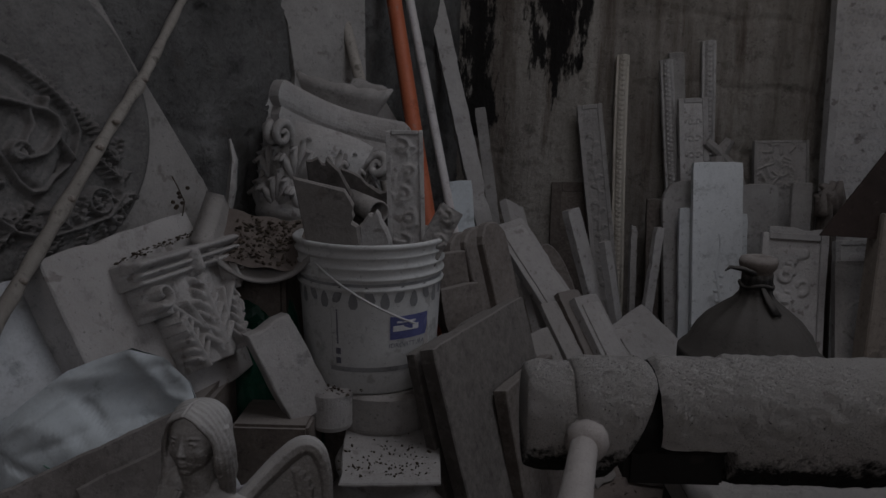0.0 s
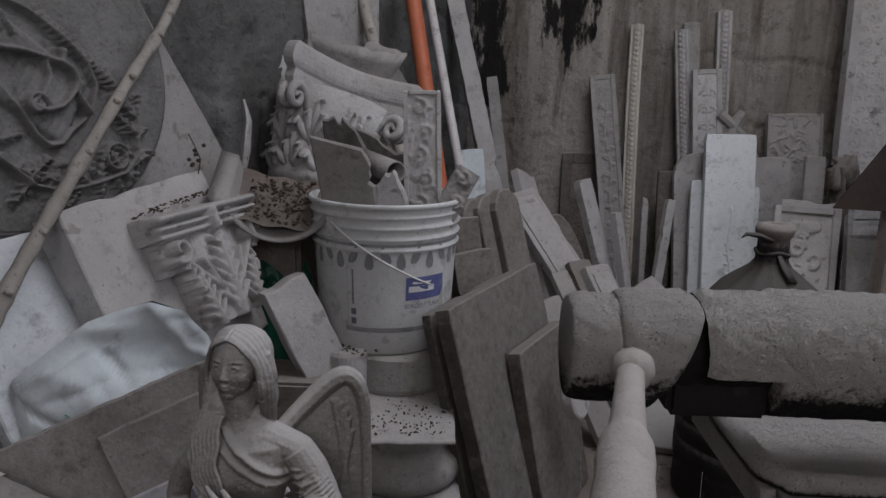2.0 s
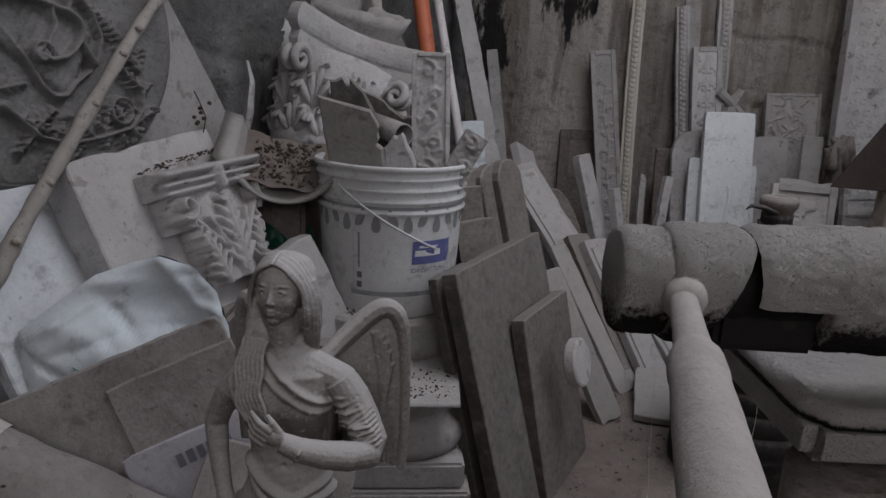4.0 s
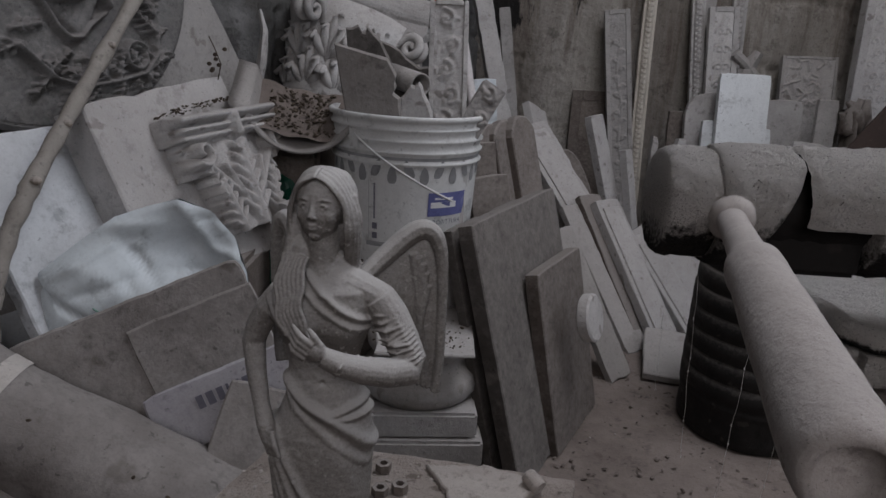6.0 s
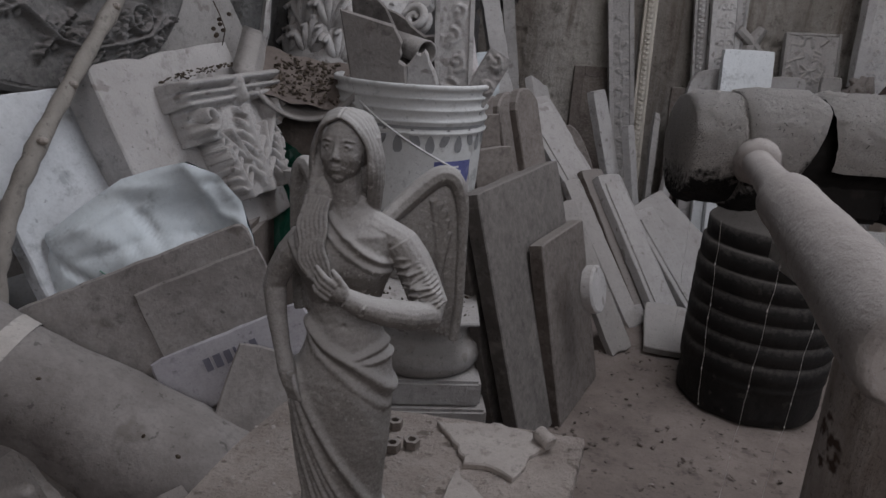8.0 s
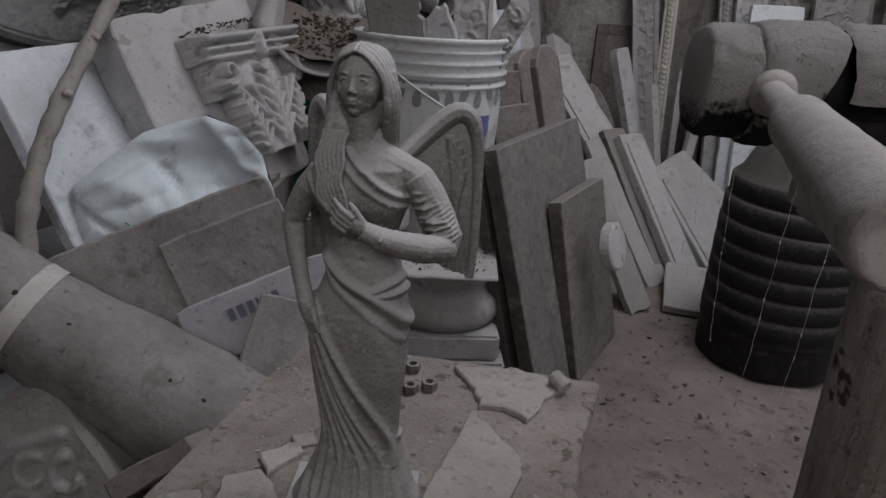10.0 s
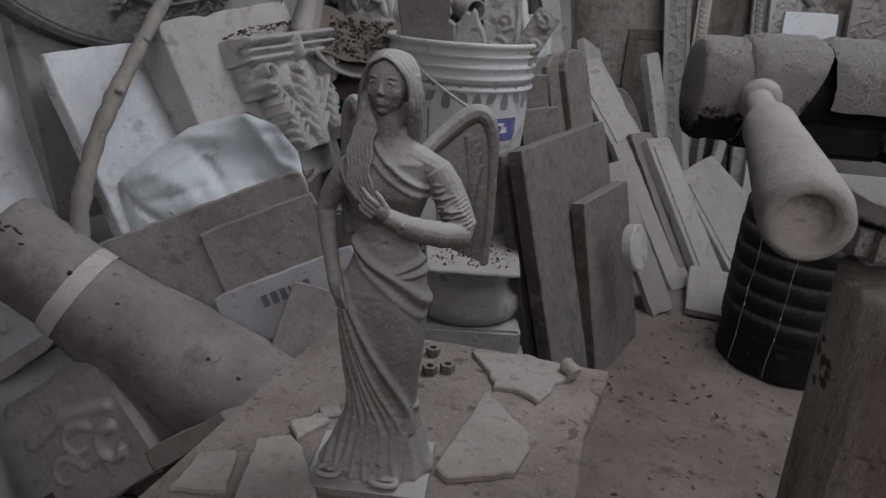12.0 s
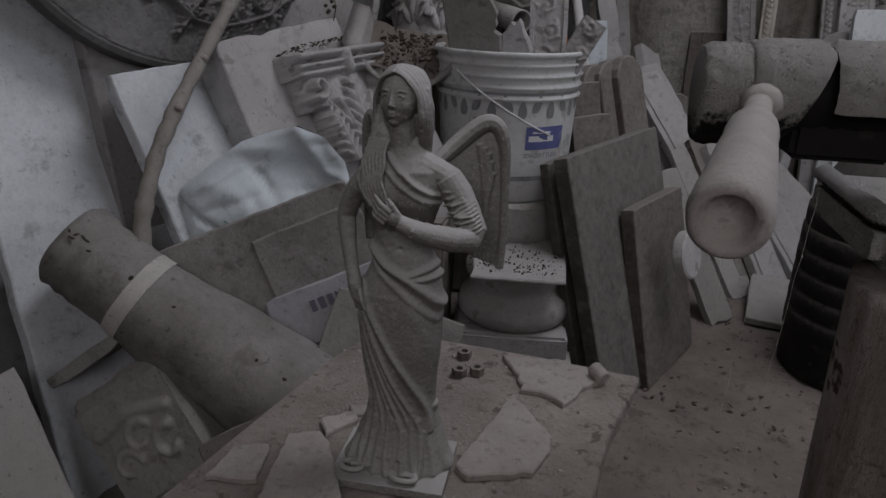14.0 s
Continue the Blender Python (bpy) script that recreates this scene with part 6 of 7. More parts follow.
    for s in (-1, 1):
        ball(bm, H(s * 0.0019, -0.0174, -0.0056), (0.0014, 0.0016, 0.0012), turn, 8)
        ball(bm, H(s * 0.0062, -0.0143, 0.0012), (0.0030, 0.0024, 0.0018), turn, 14)
        tube(bm, [H(s * 0.0026, -0.0160, 0.0046), H(s * 0.0064, -0.0160, 0.0058), H(s * 0.0106, -0.0122, 0.0046)], [0.0005, 0.0009, 0.0005], 8)
        tube(bm, [H(s * 0.0030, -0.0154, 0.0010), H(s * 0.0062, -0.0168, 0.0029), H(s * 0.0096, -0.0136, 0.0010)], 0.0006, 6)
        tube(bm, [H(s * 0.0030, -0.0154, 0.0006), H(s * 0.0062, -0.0165, -0.0006), H(s * 0.0096, -0.0136, 0.0006)], 0.0005, 6)
        ball(bm, H(s * 0.0072, -0.0106, -0.0052), (0.0052, 0.0052, 0.0062), turn, 14)
    for z, r, wide in ((-0.0104, 0.0010, 0.0040), (-0.0126, 0.0012, 0.0034)):
        tube(bm, [H(-wide, -0.0156, z), H(-wide * 0.4, -0.0172, z + 0.0003), H(0, -0.0175, z), H(wide * 0.4, -0.0172, z + 0.0003), H(wide, -0.0156, z)], [0.0005, r, r, r, 0.0005], 8)
    # Hair: parted in the middle, full at the sides, one long wavy lock over the breast.
    def strand(pts, r, wave=0.0, ph=0.0):
        fine = []
        for i in range(len(pts) - 1):
            p0, p1, p2, p3 = pts[max(i - 1, 0)], pts[i], pts[i + 1], pts[min(i + 2, len(pts) - 1)]
            for j in range(7):
                t = j / 7
                q = 0.5 * ((2 * p1) + (p2 - p0) * t + (2 * p0 - 5 * p1 + 4 * p2 - p3) * t * t + (3 * p1 - p0 - 3 * p2 + p3) * t ** 3)
                fine.append(q + Vector((wave * math.sin(0.55 * len(fine) + ph), 0, 0)))
        fine.append(pts[-1])
        tube(bm, fine, [r * (1 - 0.45 * (i / len(fine)) ** 4) for i in range(len(fine))], 7)
    ball(bm, H(0.0005, 0.0070, 0.0025), (0.0196, 0.0185, 0.0200), turn, 24)
    ball(bm, H(0.0, 0.0075, -0.0150), (0.0205, 0.0095, 0.0230), turn, 20)
    # Under-masses of the hanging hair.
    ball(bm, S(-0.0150, -0.003, 0.293), (0.0095, 0.0090, 0.0150))
    tube(bm, [H(-0.0165, 0.001, 0.006), H(-0.0185, 0.000, -0.008), S(-0.0215, -0.003, 0.300), S(-0.0215, -0.010, 0.284)], [0.0045, 0.0048, 0.0052, 0.0060], 12)
    tube(bm, [H(0.0165, 0.003, 0.006), H(0.0195, 0.004, -0.008), S(0.0170, 0.004, 0.303), S(0.0150, 0.006, 0.290)], [0.0048, 0.0056, 0.0050, 0.0030], 12)
    for s in (-1, 1):
        for k in range(15):
            f = k / 14
            top = H(s * 0.0005, -0.0125 + 0.026 * f, 0.0165 + 0.0060 * math.sin(0.45 + 2.3 * f))
            brow = H(s * (0.0100 + 0.0030 * f), -0.0128 + 0.026 * f, 0.0135 + 0.0045 * math.sin(2.6 * f))
            side = H(s * (0.0166 + 0.0038 * math.sin(math.pi * f)), -0.0088 + 0.022 * f, 0.0010)
            jaw = H(s * (0.0182 + 0.0052 * math.sin(math.pi * f)), -0.0075 + 0.020 * f, -0.016)
            if s < 0:
                end = S(-0.0165 - 0.0105 * f, -0.0125 + 0.016 * f, 0.282)
            else:
                end = S(0.0115 + 0.0075 * math.sin(math.pi * f), -0.002 + 0.012 * f, 0.294 - 0.010 * math.sin(3 * f))
            strand([top, brow, side, jaw, end], 0.0013 + 0.0005 * (k % 2), 0.0003, k)
    for k in range(7):
        f = k / 6
        x0 = -0.0290 + 0.0165 * f
        strand([S(x0 + 0.003, -0.0075 - 0.006 * f, 0.297), S(x0 + 0.001, -0.0150 - 0.006 * f, 0.283), S(x0 + 0.0015, -0.0210 - 0.005 * f, 0.270), S(x0 + 0.004, -0.0250 - 0.004 * f, 0.258), S(x0 + 0.009, -0.0285 - 0.002 * f, 0.249 - 0.004 * math.sin(math.pi * f))], 0.0016, 0.0009, 0.5 * k)
    # Arm hanging with its hand on the hip.
    tube(bm, [S(-0.029, 0.002, 0.266), S(-0.0385, 0.003, 0.255), S(-0.0465, 0.006, 0.240), S(-0.0500, 0.006, 0.229), S(-0.0470, 0.000, 0.210), S(-0.0415, -0.008, 0.190), S(-0.0370, -0.014, 0.177), S(-0.0340, -0.017, 0.167)], [0.0100, 0.0092, 0.0086, 0.0080, 0.0068, 0.0056, 0.0062, 0.0050], 16)
    for k in range(4):
        tube(bm, [S(-0.0375 + 0.002 * k, -0.0165 - 0.0014 * k, 0.177), S(-0.0360 + 0.0024 * k, -0.0195 - 0.0016 * k, 0.168), S(-0.0335 + 0.0026 * k, -0.0205 - 0.0014 * k, 0.159)], [0.0023, 0.0021, 0.0013], 7)
    # Bent arm in a wrinkled sleeve, its hand on the breast.
    arm = [S(0.034, 0.0, 0.268), S(0.043, -0.002, 0.256), S(0.051, -0.006, 0.242), S(0.0575, -0.011, 0.230), S(0.0565, -0.017, 0.2255), S(0.044, -0.026, 0.2275), S(0.030, -0.032, 0.231), S(0.015, -0.036, 0.236), S(0.005, -0.037, 0.241)]
    tube(bm, arm, [0.0118, 0.0122, 0.0117, 0.0108, 0.0100, 0.0096, 0.0088, 0.0076, 0.0064], 18)
    rnd = random.Random(11)
    for k in range(13):
        c = S(0.036, 0.0, 0.264).lerp(S(0.058, -0.013, 0.229), 0.08 + 0.072 * k)
        w = rnd.uniform(-0.003, 0.003)
        tube(bm, [c + Vector((-0.0105, -0.003, -0.004 + w)), c + Vector((-0.003, -0.0116, -0.001 + w)), c + Vector((0.006, -0.0095, 0.003)), c + Vector((0.0112, -0.003, 0.006))], [0.0005, rnd.uniform(0.0009, 0.0015), 0.0010, 0.0004], 6)
    for k in range(6):
        c = S(0.052, -0.020, 0.2260).lerp(S(0.016, -0.036, 0.2355), k / 5)
        tube(bm, [c + Vector((0.003, 0.002, 0.0085)), c + Vector((0.001, -0.0086, 0.002)), c + Vector((-0.003, -0.005, -0.0070))], [0.0004, 0.0009, 0.0004], 6)
    ball(bm, S(0.001, -0.0375, 0.2445), (0.0070, 0.0045, 0.0062))
    for k in range(4):
        base = S(-0.0005 - 0.0016 * k, -0.0395, 0.2490 - 0.0030 * k)
        tube(bm, [base, base + Vector((-0.0070, -0.0004, 0.0052)), base + Vector((-0.0135 + 0.0012 * k, 0.0030, 0.0118 - 0.0012 * k))], [0.0025, 0.0023, 0.0013], 8)
    tube(bm, [S(0.004, -0.038, 0.248), S(0.0, -0.0385, 0.2545), S(-0.004, -0.036, 0.2585)], [0.0026, 0.0022, 0.0014], 8)
    # Wings: swept ridge, folded vane with feather ridges.
    for ridge, vane in (
        ([S(0.018, 0.014, 0.272), S(0.034, 0.026, 0.288), S(0.050, 0.034, 0.303), S(0.061, 0.036, 0.309), S(0.070, 0.036, 0.302), S(0.0745, 0.036, 0.285), S(0.0755, 0.036, 0.25), S(0.0765, 0.036, 0.21), S(0.0745, 0.036, 0.184)], S(0.048, 0.028, 0.196)),
        ([S(-0.014, 0.014, 0.272), S(-0.024, 0.030, 0.288), S(-0.033, 0.044, 0.302), S(-0.039, 0.048, 0.307), S(-0.044, 0.050, 0.299), S(-0.046, 0.050, 0.282), S(-0.046, 0.050, 0.25), S(-0.045, 0.048, 0.215), S(-0.042, 0.046, 0.196)], S(-0.018, 0.028, 0.205)),
    ):
        fine = []
        for a, b in zip(ridge, ridge[1:]):
            fine += [a.lerp(b, j / 4) for j in range(4)]
        fine.append(ridge[-1])
        for _ in range(6):
            fine = [fine[0]] + [(p + 2 * q + r) / 4 for p, q, r in zip(fine, fine[1:], fine[2:])] + [fine[-1]]
        tube(bm, fine, [0.0060 + 0.0012 * math.sin(j / 5) - 0.0022 * max(0, j - 16) / 16 for j in range(len(fine))], 9)
        inner = [ridge[0].lerp(vane, 0.1 + 0.9 * j / (len(fine) - 1)) for j in range(len(fine))]
        front = [bm.verts.new(p + Vector((0, 0.001, 0))) for p in fine]
        fi = [bm.verts.new(p + Vector((0, 0.001, 0))) for p in inner]
        back = [bm.verts.new(p + Vector((0, 0.006, 0))) for p in fine]
        bi = [bm.verts.new(p + Vector((0, 0.006, 0))) for p in inner]
        n = len(fine)
        for r0, r1 in ((front, fi), (fi, bi), (bi, back), (back, front)):
            for j in range(n - 1):
                bm.faces.new((r0[j], r0[j + 1], r1[j + 1], r1[j]))
        bm.faces.new((front[0], fi[0], bi[0], back[0]))
        bm.faces.new((front[-1], fi[-1], bi[-1], back[-1]))
        for k in range(5):
            f = 0.25 + 0.15 * k
            p = fine[12 + 2 * k].lerp(inner[12 + 2 * k], 0.25)
            q = ridge[-1].lerp(vane, f * 0.9)
            tube(bm, [p, p.lerp(q, 0.5) + Vector((0, -0.001, 0)), q], [0.0026, 0.0022, 0.0014], 7)
    # Plinth with a swirl of cloth.
    box(bm, -0.056, 0.046, -0.043, 0.034, -0.004, 0.004)
    tube(bm, [S(-0.036 + x, -0.030 + y * 0.6, 0.010) for x, y in curl(0, 0, 0.015, 0.004, 0, 9, 24)], 0.0030, 7)
    tube(bm, [S(0.012 + x, -0.033 + y * 0.5, 0.008) for x, y in curl(0, 0, 0.014, 0.005, 2, 9, 20)], 0.003, 7)
    mesh = bpy.data.meshes.new("statue")
    bmesh.ops.recalc_face_normals(bm, faces=bm.faces)
    bm.to_mesh(mesh)
    bm.free()
    ob = new("angel_statue", mesh)
    mod = ob.modifiers.new("fuse", "REMESH")
    mod.mode, mod.voxel_size = "VOXEL", 0.00066
    smooth = ob.modifiers.new("soften", "SMOOTH")
    smooth.iterations, smooth.factor = 2, 0.5
    deps = bpy.context.evaluated_depsgraph_get()
    fused = bpy.data.meshes.new_from_object(ob.evaluated_get(deps))
    ob.modifiers.clear()
    ob.data = fused
    fused.polygons.foreach_set("use_smooth", [True] * len(fused.polygons))
    fused.materials.clear()
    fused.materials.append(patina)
    # Hollow eye sockets, drilled pupils and the uneven skin of hand-modelled clay.
    eyes = [H(s * 0.0062, -0.0166, 0.0012) for s in (-1, 1)]
    for v in fused.vertices:
        p = v.co.copy()
        push = Vector()
        if p.z > 0.32 and p.y < 0:
            for e in eyes:
                d = (p - e).length
                push.y += 0.0006 * math.exp(-(d / 0.0046) ** 2) + 0.0006 * math.exp(-(d / 0.0009) ** 2)
        push += Vector((noise.noise(p * 260), noise.noise(p * 260 + Vector((9, 0, 0))), noise.noise(p * 260 + Vector((0, 9, 0))))) * 0.00022
        v.co = p + push
    ob.matrix_world = pose(-0.130, 0.447, TOP + 0.004, 0, 0, 0)
    return tagged(ob, "small grey winged angel figurine in draped robe", "statue")


statue()

# Shards, rings and chips on the board.
shards = "plaster shards on the board"


def flat_shard(label, pts, t, seed, rough=0.0012, tilt=0.0, material=plaster):
    cx, cy = sum(p[0] for p in pts) / len(pts), sum(p[1] for p in pts) / len(pts)
    rnd = random.Random(seed)
    fine = []
    for (ax, ay), (bx, by) in zip(pts, pts[1:] + pts[:1]):
        k = max(2, int(math.hypot(bx - ax, by - ay) / 0.008))
        fine += [(ax + (bx - ax) * j / k - cx + rnd.uniform(-rough, rough), ay + (by - ay) * j / k - cy + rnd.uniform(-rough, rough)) for j in range(k)]
    bm = plate(bmesh.new(), [(x, y) for x, y in fine], 0, t, 0.0015)
    return whole("plaster_shard", bm, material, label, "plaster shard", pose(cx, cy, TOP + t + 0.0005, -90 + tilt, 0, 0), shards)


shard_mat = surface("dusty_shard", (0.34, 0.305, 0.28), (0.44, 0.40, 0.372), specks=0.25, coarse=20, fine=220, rough=0.95, bump=0.3, relief=0.003)
flat_shard("broken plaster shard with a torn edge", [(-0.060, 0.660), (0.000, 0.668), (0.050, 0.650), (0.052, 0.630), (0.030, 0.612), (0.022, 0.585), (0.010, 0.573), (-0.006, 0.588), (-0.032, 0.592), (-0.040, 0.620)], 0.006, 1, 0.0026, material=shard_mat)
bm, _ = lathe(bmesh.new(), [(0.0, 0), (0.0075, 0), (0.0085, 0.002), (0.0085, 0.017), (0.007, 0.020), (0.0, 0.020)], 20)
whole("plaster_shard", bm, shard_mat, "rolled rim of a broken shard", "plaster shard", pose(0.055, 0.628, TOP + 0.0095, -74, 0, 40), shards)
flat_shard("flat five-sided plaster shard lying on the board", [(-0.041, 0.580), (-0.028, 0.560), (0.004, 0.510), (0.003, 0.490), (-0.010, 0.455), (-0.040, 0.444), (-0.067, 0.434), (-0.081, 0.447), (-0.060, 0.520)], 0.007, 2, 0.0018, material=shard_mat)
flat_shard("small plaster chip on the board", [(-0.223, 0.490), (-0.195, 0.510), (-0.188, 0.497), (-0.210, 0.466)], 0.006, 3, material=shard_mat)
flat_shard("pale flat plaster piece with brush marks", [(-0.240, 0.452), (-0.215, 0.462), (-0.198, 0.447), (-0.178, 0.405), (-0.165, 0.38), (-0.172, 0.345), (-0.228, 0.345), (-0.236, 0.40)], 0.012, 4, material=shard_mat)
flat_shard("thin plaster chip lying flat", [(-0.285, 0.43), (-0.255, 0.44), (-0.245, 0.39), (-0.29, 0.385)], 0.006, 5, material=shard_mat)
flat_shard("small flake of plaster on the board", [(-0.205, 0.52), (-0.185, 0.527), (-0.178, 0.512), (-0.195, 0.505)], 0.004, 6, material=shard_mat)
for k, (x, y, turn) in enumerate(((-0.106, 0.653, 0.3), (-0.105, 0.612, 1.1), (-0.086, 0.620, 2.0), (-0.186, 0.640, 0.8), (-0.188, 0.615, 1.7))):
    bm, _ = lathe(bmesh.new(), [(0.0045, 0), (0.0085, 0), (0.0085, 0.009), (0.0045, 0.009), (0.0045, 0)], 6, turn=turn)
    whole("hex_nut", bm, plaster_dark, "small dusty hexagonal nut lying on the board", "nut", pose(x, y, TOP + 0.001, 0, 0, 0), "nuts on the board")
crumbs("plaster_crumbs", "plaster crumbs and dust lumps on the board", scatter(420, 95, lambda r: ((f := r.random()) * 0.30 - 0.27 + 0.02 * r.random(), 0.30 + 0.36 * r.random(), TOP + 0.0005)), (0.0006, 0.0028), Matrix(), shard_mat, 95)
crumbs("plaster_crumbs", "plaster crumbs scattered over the floor", scatter(500, 96, lambda r: (0.15 + 0.75 * r.random(), 0.9 + 1.3 * r.random(), FLOOR + 0.003)), (0.002, 0.007), Matrix(), concrete_dust, 96)
crumbs("dark_crumbs", "dark debris bits on the dusty floor", scatter(45, 97, lambda r: (0.15 + 0.75 * r.random(), 0.9 + 1.2 * r.random(), FLOOR + 0.002)), (0.002, 0.006), Matrix(), wood, 97, flat=0.4)


# ---- the machine head with its lever ----
def machine():
    ob = thing("drill_press", "dust-coated black iron machine head with a feed lever", "machine")
    CY, CZ = 0.470, 0.8165
    def barrel(x0, x1, r, seed, a0=0.0, a1=2 * math.pi, r_in=0.0, lump=0.0011, cut=None):
        bm = bmesh.new()
        n = max(6, int((x1 - x0) / 0.003))
        sides = 64
        full = a1 - a0 > 6.28
        rings = []
        for i in range(n + 1):
            f = i / n
            edge = 0.003 * (1 - min(1, min(f, 1 - f) * n / 1.5))
            ring = []
            for k in range(sides + (0 if full else 1)):
                a = a0 + (a1 - a0) * k / sides
                x = x0 + (x1 - x0) * f
                if cut and i == n:
                    x = cut(a)
                elif cut:
                    x = x0 + (cut(a) - x0) * f
                rr = r - edge + lump * noise.noise(Vector((x * 140, math.cos(a) * 6, math.sin(a) * 6 + seed))) * 1.6 + lump * 0.6 * noise.noise(Vector((x * 400, math.cos(a) * 18, math.sin(a) * 18 + seed)))
                ring.append(bm.verts.new((x, CY + rr * math.cos(a), CZ + rr * math.sin(a))))
            rings.append(ring)
        m = len(rings[0])
        for r0, r1 in zip(rings, rings[1:]):
            for k in range(m if full else m - 1):
                bm.faces.new((r0[k], r0[(k + 1) % m], r1[(k + 1) % m], r1[k]))
        if full:
            bm.faces.new(rings[0])
            bm.faces.new(rings[-1])
        return bm
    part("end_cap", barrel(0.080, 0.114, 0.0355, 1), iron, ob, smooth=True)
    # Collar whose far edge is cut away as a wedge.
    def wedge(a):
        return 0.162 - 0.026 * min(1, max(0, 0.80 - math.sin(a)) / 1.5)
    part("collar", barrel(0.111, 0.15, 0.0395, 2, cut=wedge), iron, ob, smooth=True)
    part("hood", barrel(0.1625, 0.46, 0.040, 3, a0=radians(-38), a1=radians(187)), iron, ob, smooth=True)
    part("spindle", barrel(0.14, 0.34, 0.026, 4), void_black, ob, smooth=True)
    part("gear_case", box(bmesh.new(), 0.145, 0.212, CY - 0.020, CY + 0.034, CZ - 0.040, CZ + 0.02, 0.004), void_black, ob)
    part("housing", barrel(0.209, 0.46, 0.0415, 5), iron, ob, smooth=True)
    # Boss and lever reaching out towards the walker.
    bm = tube(bmesh.new(), [(0.118, 0.442, 0.815), (0.115, 0.428, 0.8155), (0.113, 0.421, 0.8155)], [0.0165, 0.0125, 0.0088], 24, jitter=0.05, rnd=random.Random(4))
    part("lever_boss", bm, lever_mat, ob, "lever boss furred with dust", smooth=True)
    root, end = Vector((0.114, 0.428, 0.8155)), Vector((0.0500, 0.170, 0.8105))
    prof = [(0.0, 0.0085), (0.10, 0.0085), (0.20, 0.0089), (0.30, 0.0096), (0.335, 0.0118), (0.36, 0.0134), (0.41, 0.0137), (0.45, 0.0132), (0.60, 0.0140), (0.85, 0.0146), (0.955, 0.0150), (0.985, 0.0142), (1.0, 0.0122), (1.0, 0.0098), (0.978, 0.0085), (0.972, 0.0)]
    bm = bmesh.new()
    d = (end - root).normalized()
    side = d.cross(Vector((0, 0, 1))).normalized()
    up = side.cross(d)
    rings = []
    dense = []
    for (f0, r0), (f1, r1) in zip(prof, prof[1:]):
        k = max(1, int((f1 - f0) / 0.02))
        dense += [(f0 + (f1 - f0) * j / k, r0 + (r1 - r0) * j / k) for j in range(k)]
    dense.append(prof[-1])
    for f, r in dense:
        c = root.lerp(end, f)
        rings.append([bm.verts.new(c + (side * math.cos(a) + up * math.sin(a)) * r * (1 + 0.02 * noise.noise(c * 90 + Vector((math.cos(a), math.sin(a), 0)) * 1.5))) for a in (2 * math.pi * k / 36 for k in range(36))])
    for r0, r1 in zip(rings, rings[1:]):
        for k in range(36):
            bm.faces.new((r0[k], r0[(k + 1) % 36], r1[(k + 1) % 36], r1[k]))
    bmesh.ops.remove_doubles(bm, verts=bm.verts, dist=1e-6)
    part("lever", bm, lever_mat, ob, "turned lever handle thick with dust", smooth=True)
    # Bracket and column beside the head.
    part("bracket", box(bmesh.new(), 0.212, 0.50, CY - 0.030, CY + 0.13, CZ - 0.118, CZ - 0.0785, 0.010), iron, ob, "iron bracket caked with pale dust")
    rim = [(0.217, CY + 0.12, CZ - 0.078), (0.215, CY + 0.04, CZ - 0.077), (0.217, CY - 0.012, CZ - 0.078), (0.228, CY - 0.026, CZ - 0.079), (0.30, CY - 0.028, CZ - 0.079), (0.49, CY - 0.028, CZ - 0.079)]
    part("bracket_rim", tube(bmesh.new(), rim, 0.008, 12, jitter=0.06, rnd=random.Random(6)), iron, ob, smooth=True)
    bm = bmesh.new()
    n, sides = 60, 48
    rings = []
    for i in range(n + 1):
        z = FLOOR + (0.702 - FLOOR) * i / n
        r = 0.080 - 0.006 * i / n
        x0 = 0.290 - 0.022 * (i / n)
        rings.append([bm.verts.new((x0 + r * math.cos(a) * (1 + 0.006 * noise.noise(Vector((math.cos(a) * 5, math.sin(a) * 5, z * 30)))), 0.415 + r * math.sin(a), z)) for a in (2 * math.pi * k / sides for k in range(sides))])
    for r0, r1 in zip(rings, rings[1:]):
        for k in range(sides):
            bm.faces.new((r0[k], r0[(k + 1) % sides], r1[(k + 1) % sides], r1[k]))
    bm.faces.new(rings[-1])
    part("column", bm, rust_post, ob, "grey column with flaking rusty paint", smooth=True)
    return ob


machine()


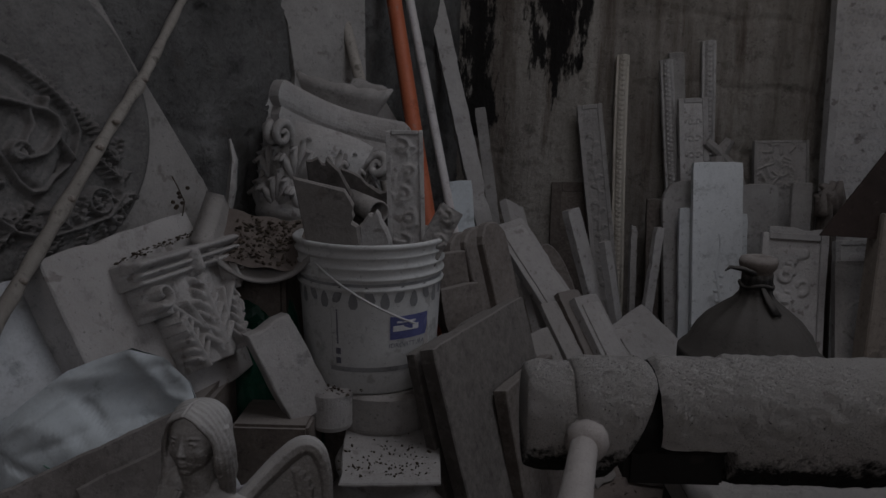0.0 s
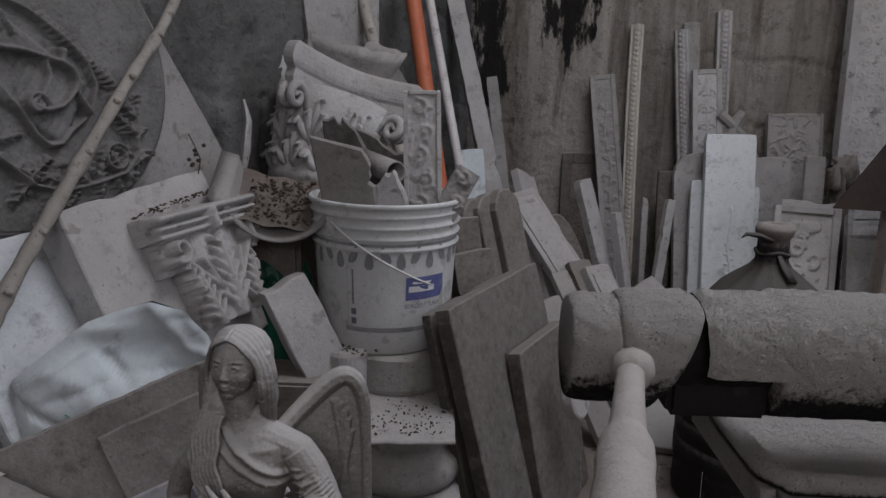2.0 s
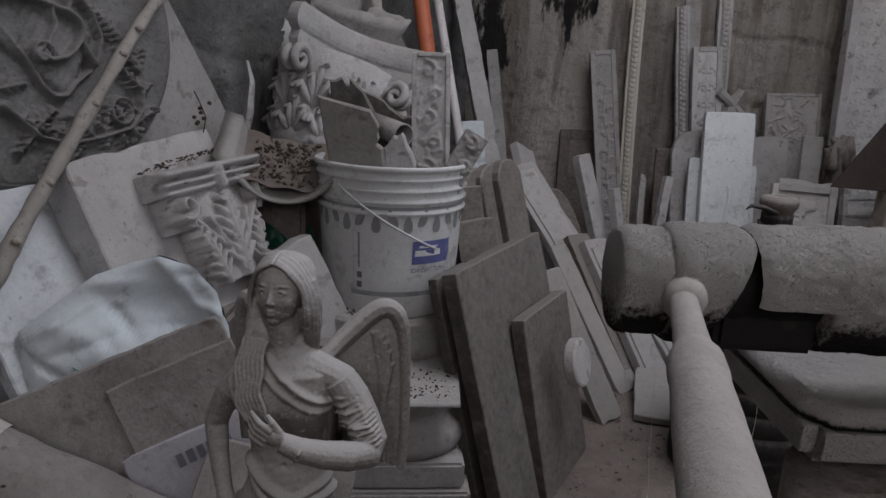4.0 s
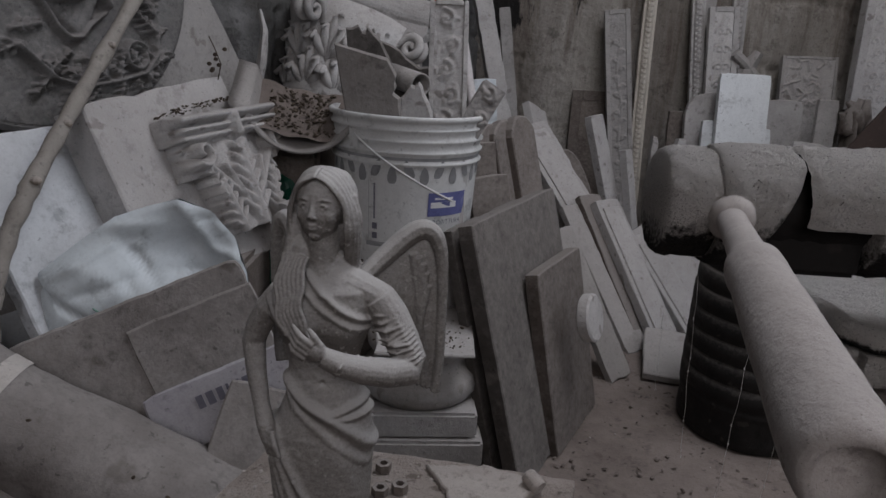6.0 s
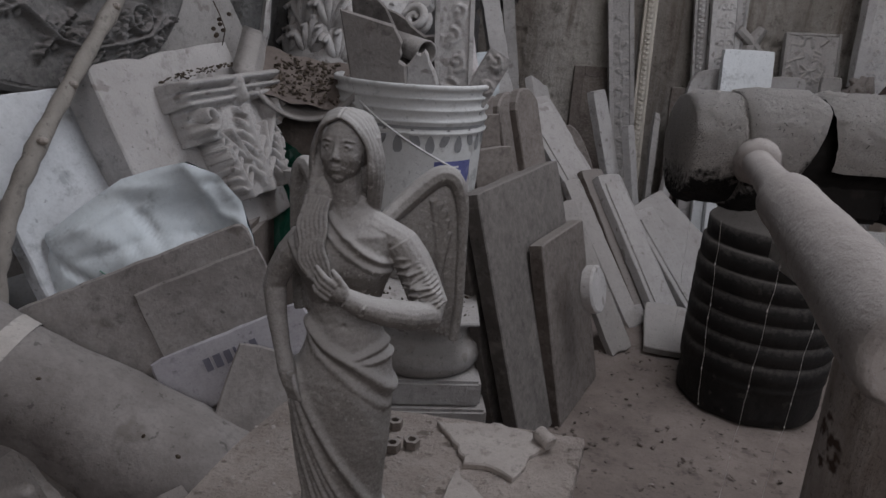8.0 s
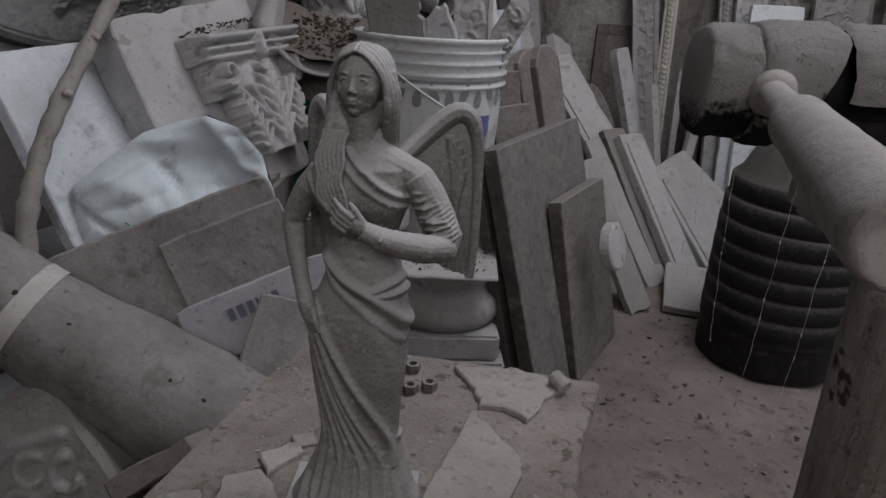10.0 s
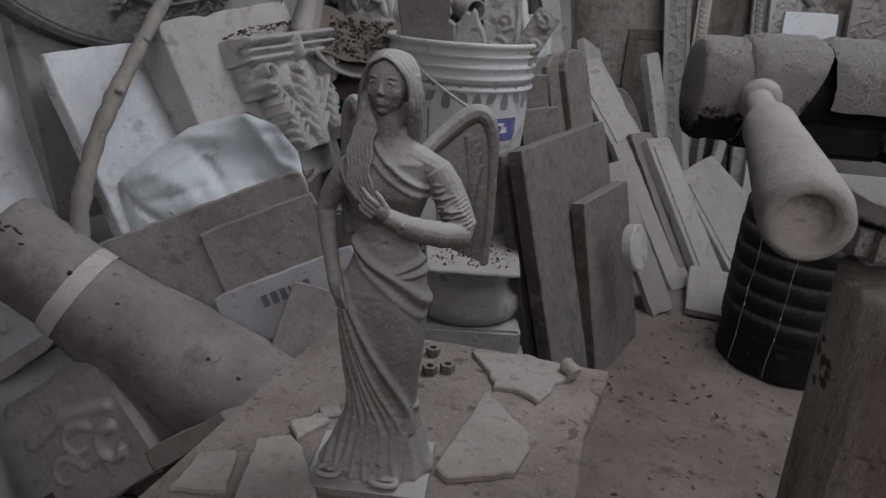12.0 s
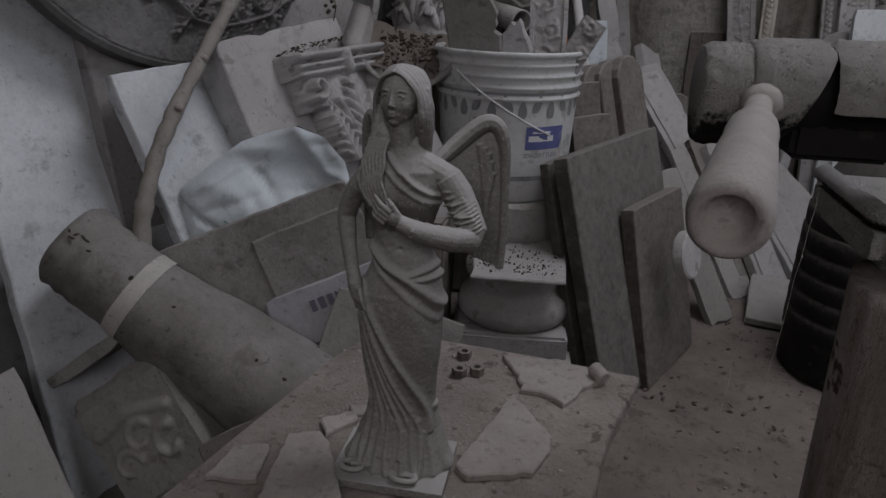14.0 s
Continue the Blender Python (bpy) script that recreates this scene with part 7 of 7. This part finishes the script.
def demijohn():
    ob = thing("demijohn", "dark ribbed plastic demijohn with a tied cover", "demijohn", pose(0.715, 1.60, FLOOR, 0, 0, 0))
    prof = [(0, 0.0), (0.150, 0.0), (0.162, 0.008), (0.166, 0.03), (0.164, 0.085), (0.168, 0.095), (0.170, 0.105)]
    z = 0.115
    while z < 0.46:
        r = 0.170 - 0.03 * max(0, (z - 0.30) / 0.2) ** 2
        prof += [(r - 0.0035, z), (r + 0.0005, z + 0.004), (r + 0.001, z + 0.022), (r + 0.0005, z + 0.043), (r - 0.0035, z + 0.047)]
        z += 0.050
    prof += [(0.142, 0.475), (0.125, 0.51), (0.10, 0.54), (0.07, 0.565), (0.045, 0.585), (0.035, 0.60), (0.033, 0.63), (0.033, 0.645), (0, 0.645)]
    rnd = random.Random(2)
    bm, rings = lathe(bmesh.new(), prof, 60)
    for v in bm.verts:
        a = math.atan2(v.co.y, v.co.x)
        if v.co.z > 0.46:
            v.co.xy *= 1 + 0.05 * math.sin(a * 13) * min(1, (v.co.z - 0.46) * 10)
        if v.co.z < 0.09:
            v.co.xy *= 1 + 0.012 * math.sin(a * 9)
            v.co.z += 0.006 * math.sin(a * 7) if v.co.z > 0.02 else 0
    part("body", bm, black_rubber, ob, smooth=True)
    bm, _ = lathe(bmesh.new(), [(0.014, 0.66), (0.014, 0.682), (0.022, 0.686), (0.038, 0.682), (0.042, 0.672), (0.040, 0.660), (0.034, 0.652), (0.030, 0.640)], 32)
    part("neck_ring", bm, plaster_dark, ob, "dusty rubber ring on the neck", smooth=True)
    bm = bmesh.new()
    tube(bm, [(-0.02, -0.03, 0.650), (-0.05, -0.035, 0.662), (-0.075, -0.03, 0.664), (-0.085, -0.03, 0.655)], [0.012, 0.012, 0.008, 0.003], 8, flat=0.5)
    tube(bm, [(0.035 * math.cos(a), 0.035 * math.sin(a), 0.618 + 0.004 * math.sin(3 * a)) for a in np.linspace(0, 6.28, 30)], 0.005, 7)
    tube(bm, [(0.0, -0.036, 0.618), (0.01, -0.05, 0.59), (0.02, -0.075, 0.565)], [0.006, 0.012, 0.014], 7, flat=0.5)
    part("tied_cover", bm, black_rubber, ob, smooth=True)
    return ob


demijohn()

# Cobweb threads hanging from the machine head.
rnd = random.Random(17)
for k, (a, b) in enumerate((((0.105, 0.440, 0.775), (0.118, 0.45, 0.64)), ((0.128, 0.40, 0.77), (0.118, 0.39, 0.60)), ((0.148, 0.385, 0.775), (0.135, 0.375, 0.56)), ((0.092, 0.46, 0.778), (0.100, 0.47, 0.68)))):
    a, b = Vector(a), Vector(b)
    bm = bmesh.new()
    pts = [a.lerp(b, i / 14) + Vector((rnd.uniform(-1, 1), 0, 0)) * 0.0006 for i in range(15)]
    tube(bm, pts, 0.00010, 5)
    for i in (3, 6, 7, 11, 14):
        ball(bm, pts[i], (0.0004, 0.0004, 0.0011), seg=6)
    whole("cobweb_thread", bm, thread, "dusty cobweb thread hanging from the machine", "cobweb", group="cobweb threads")
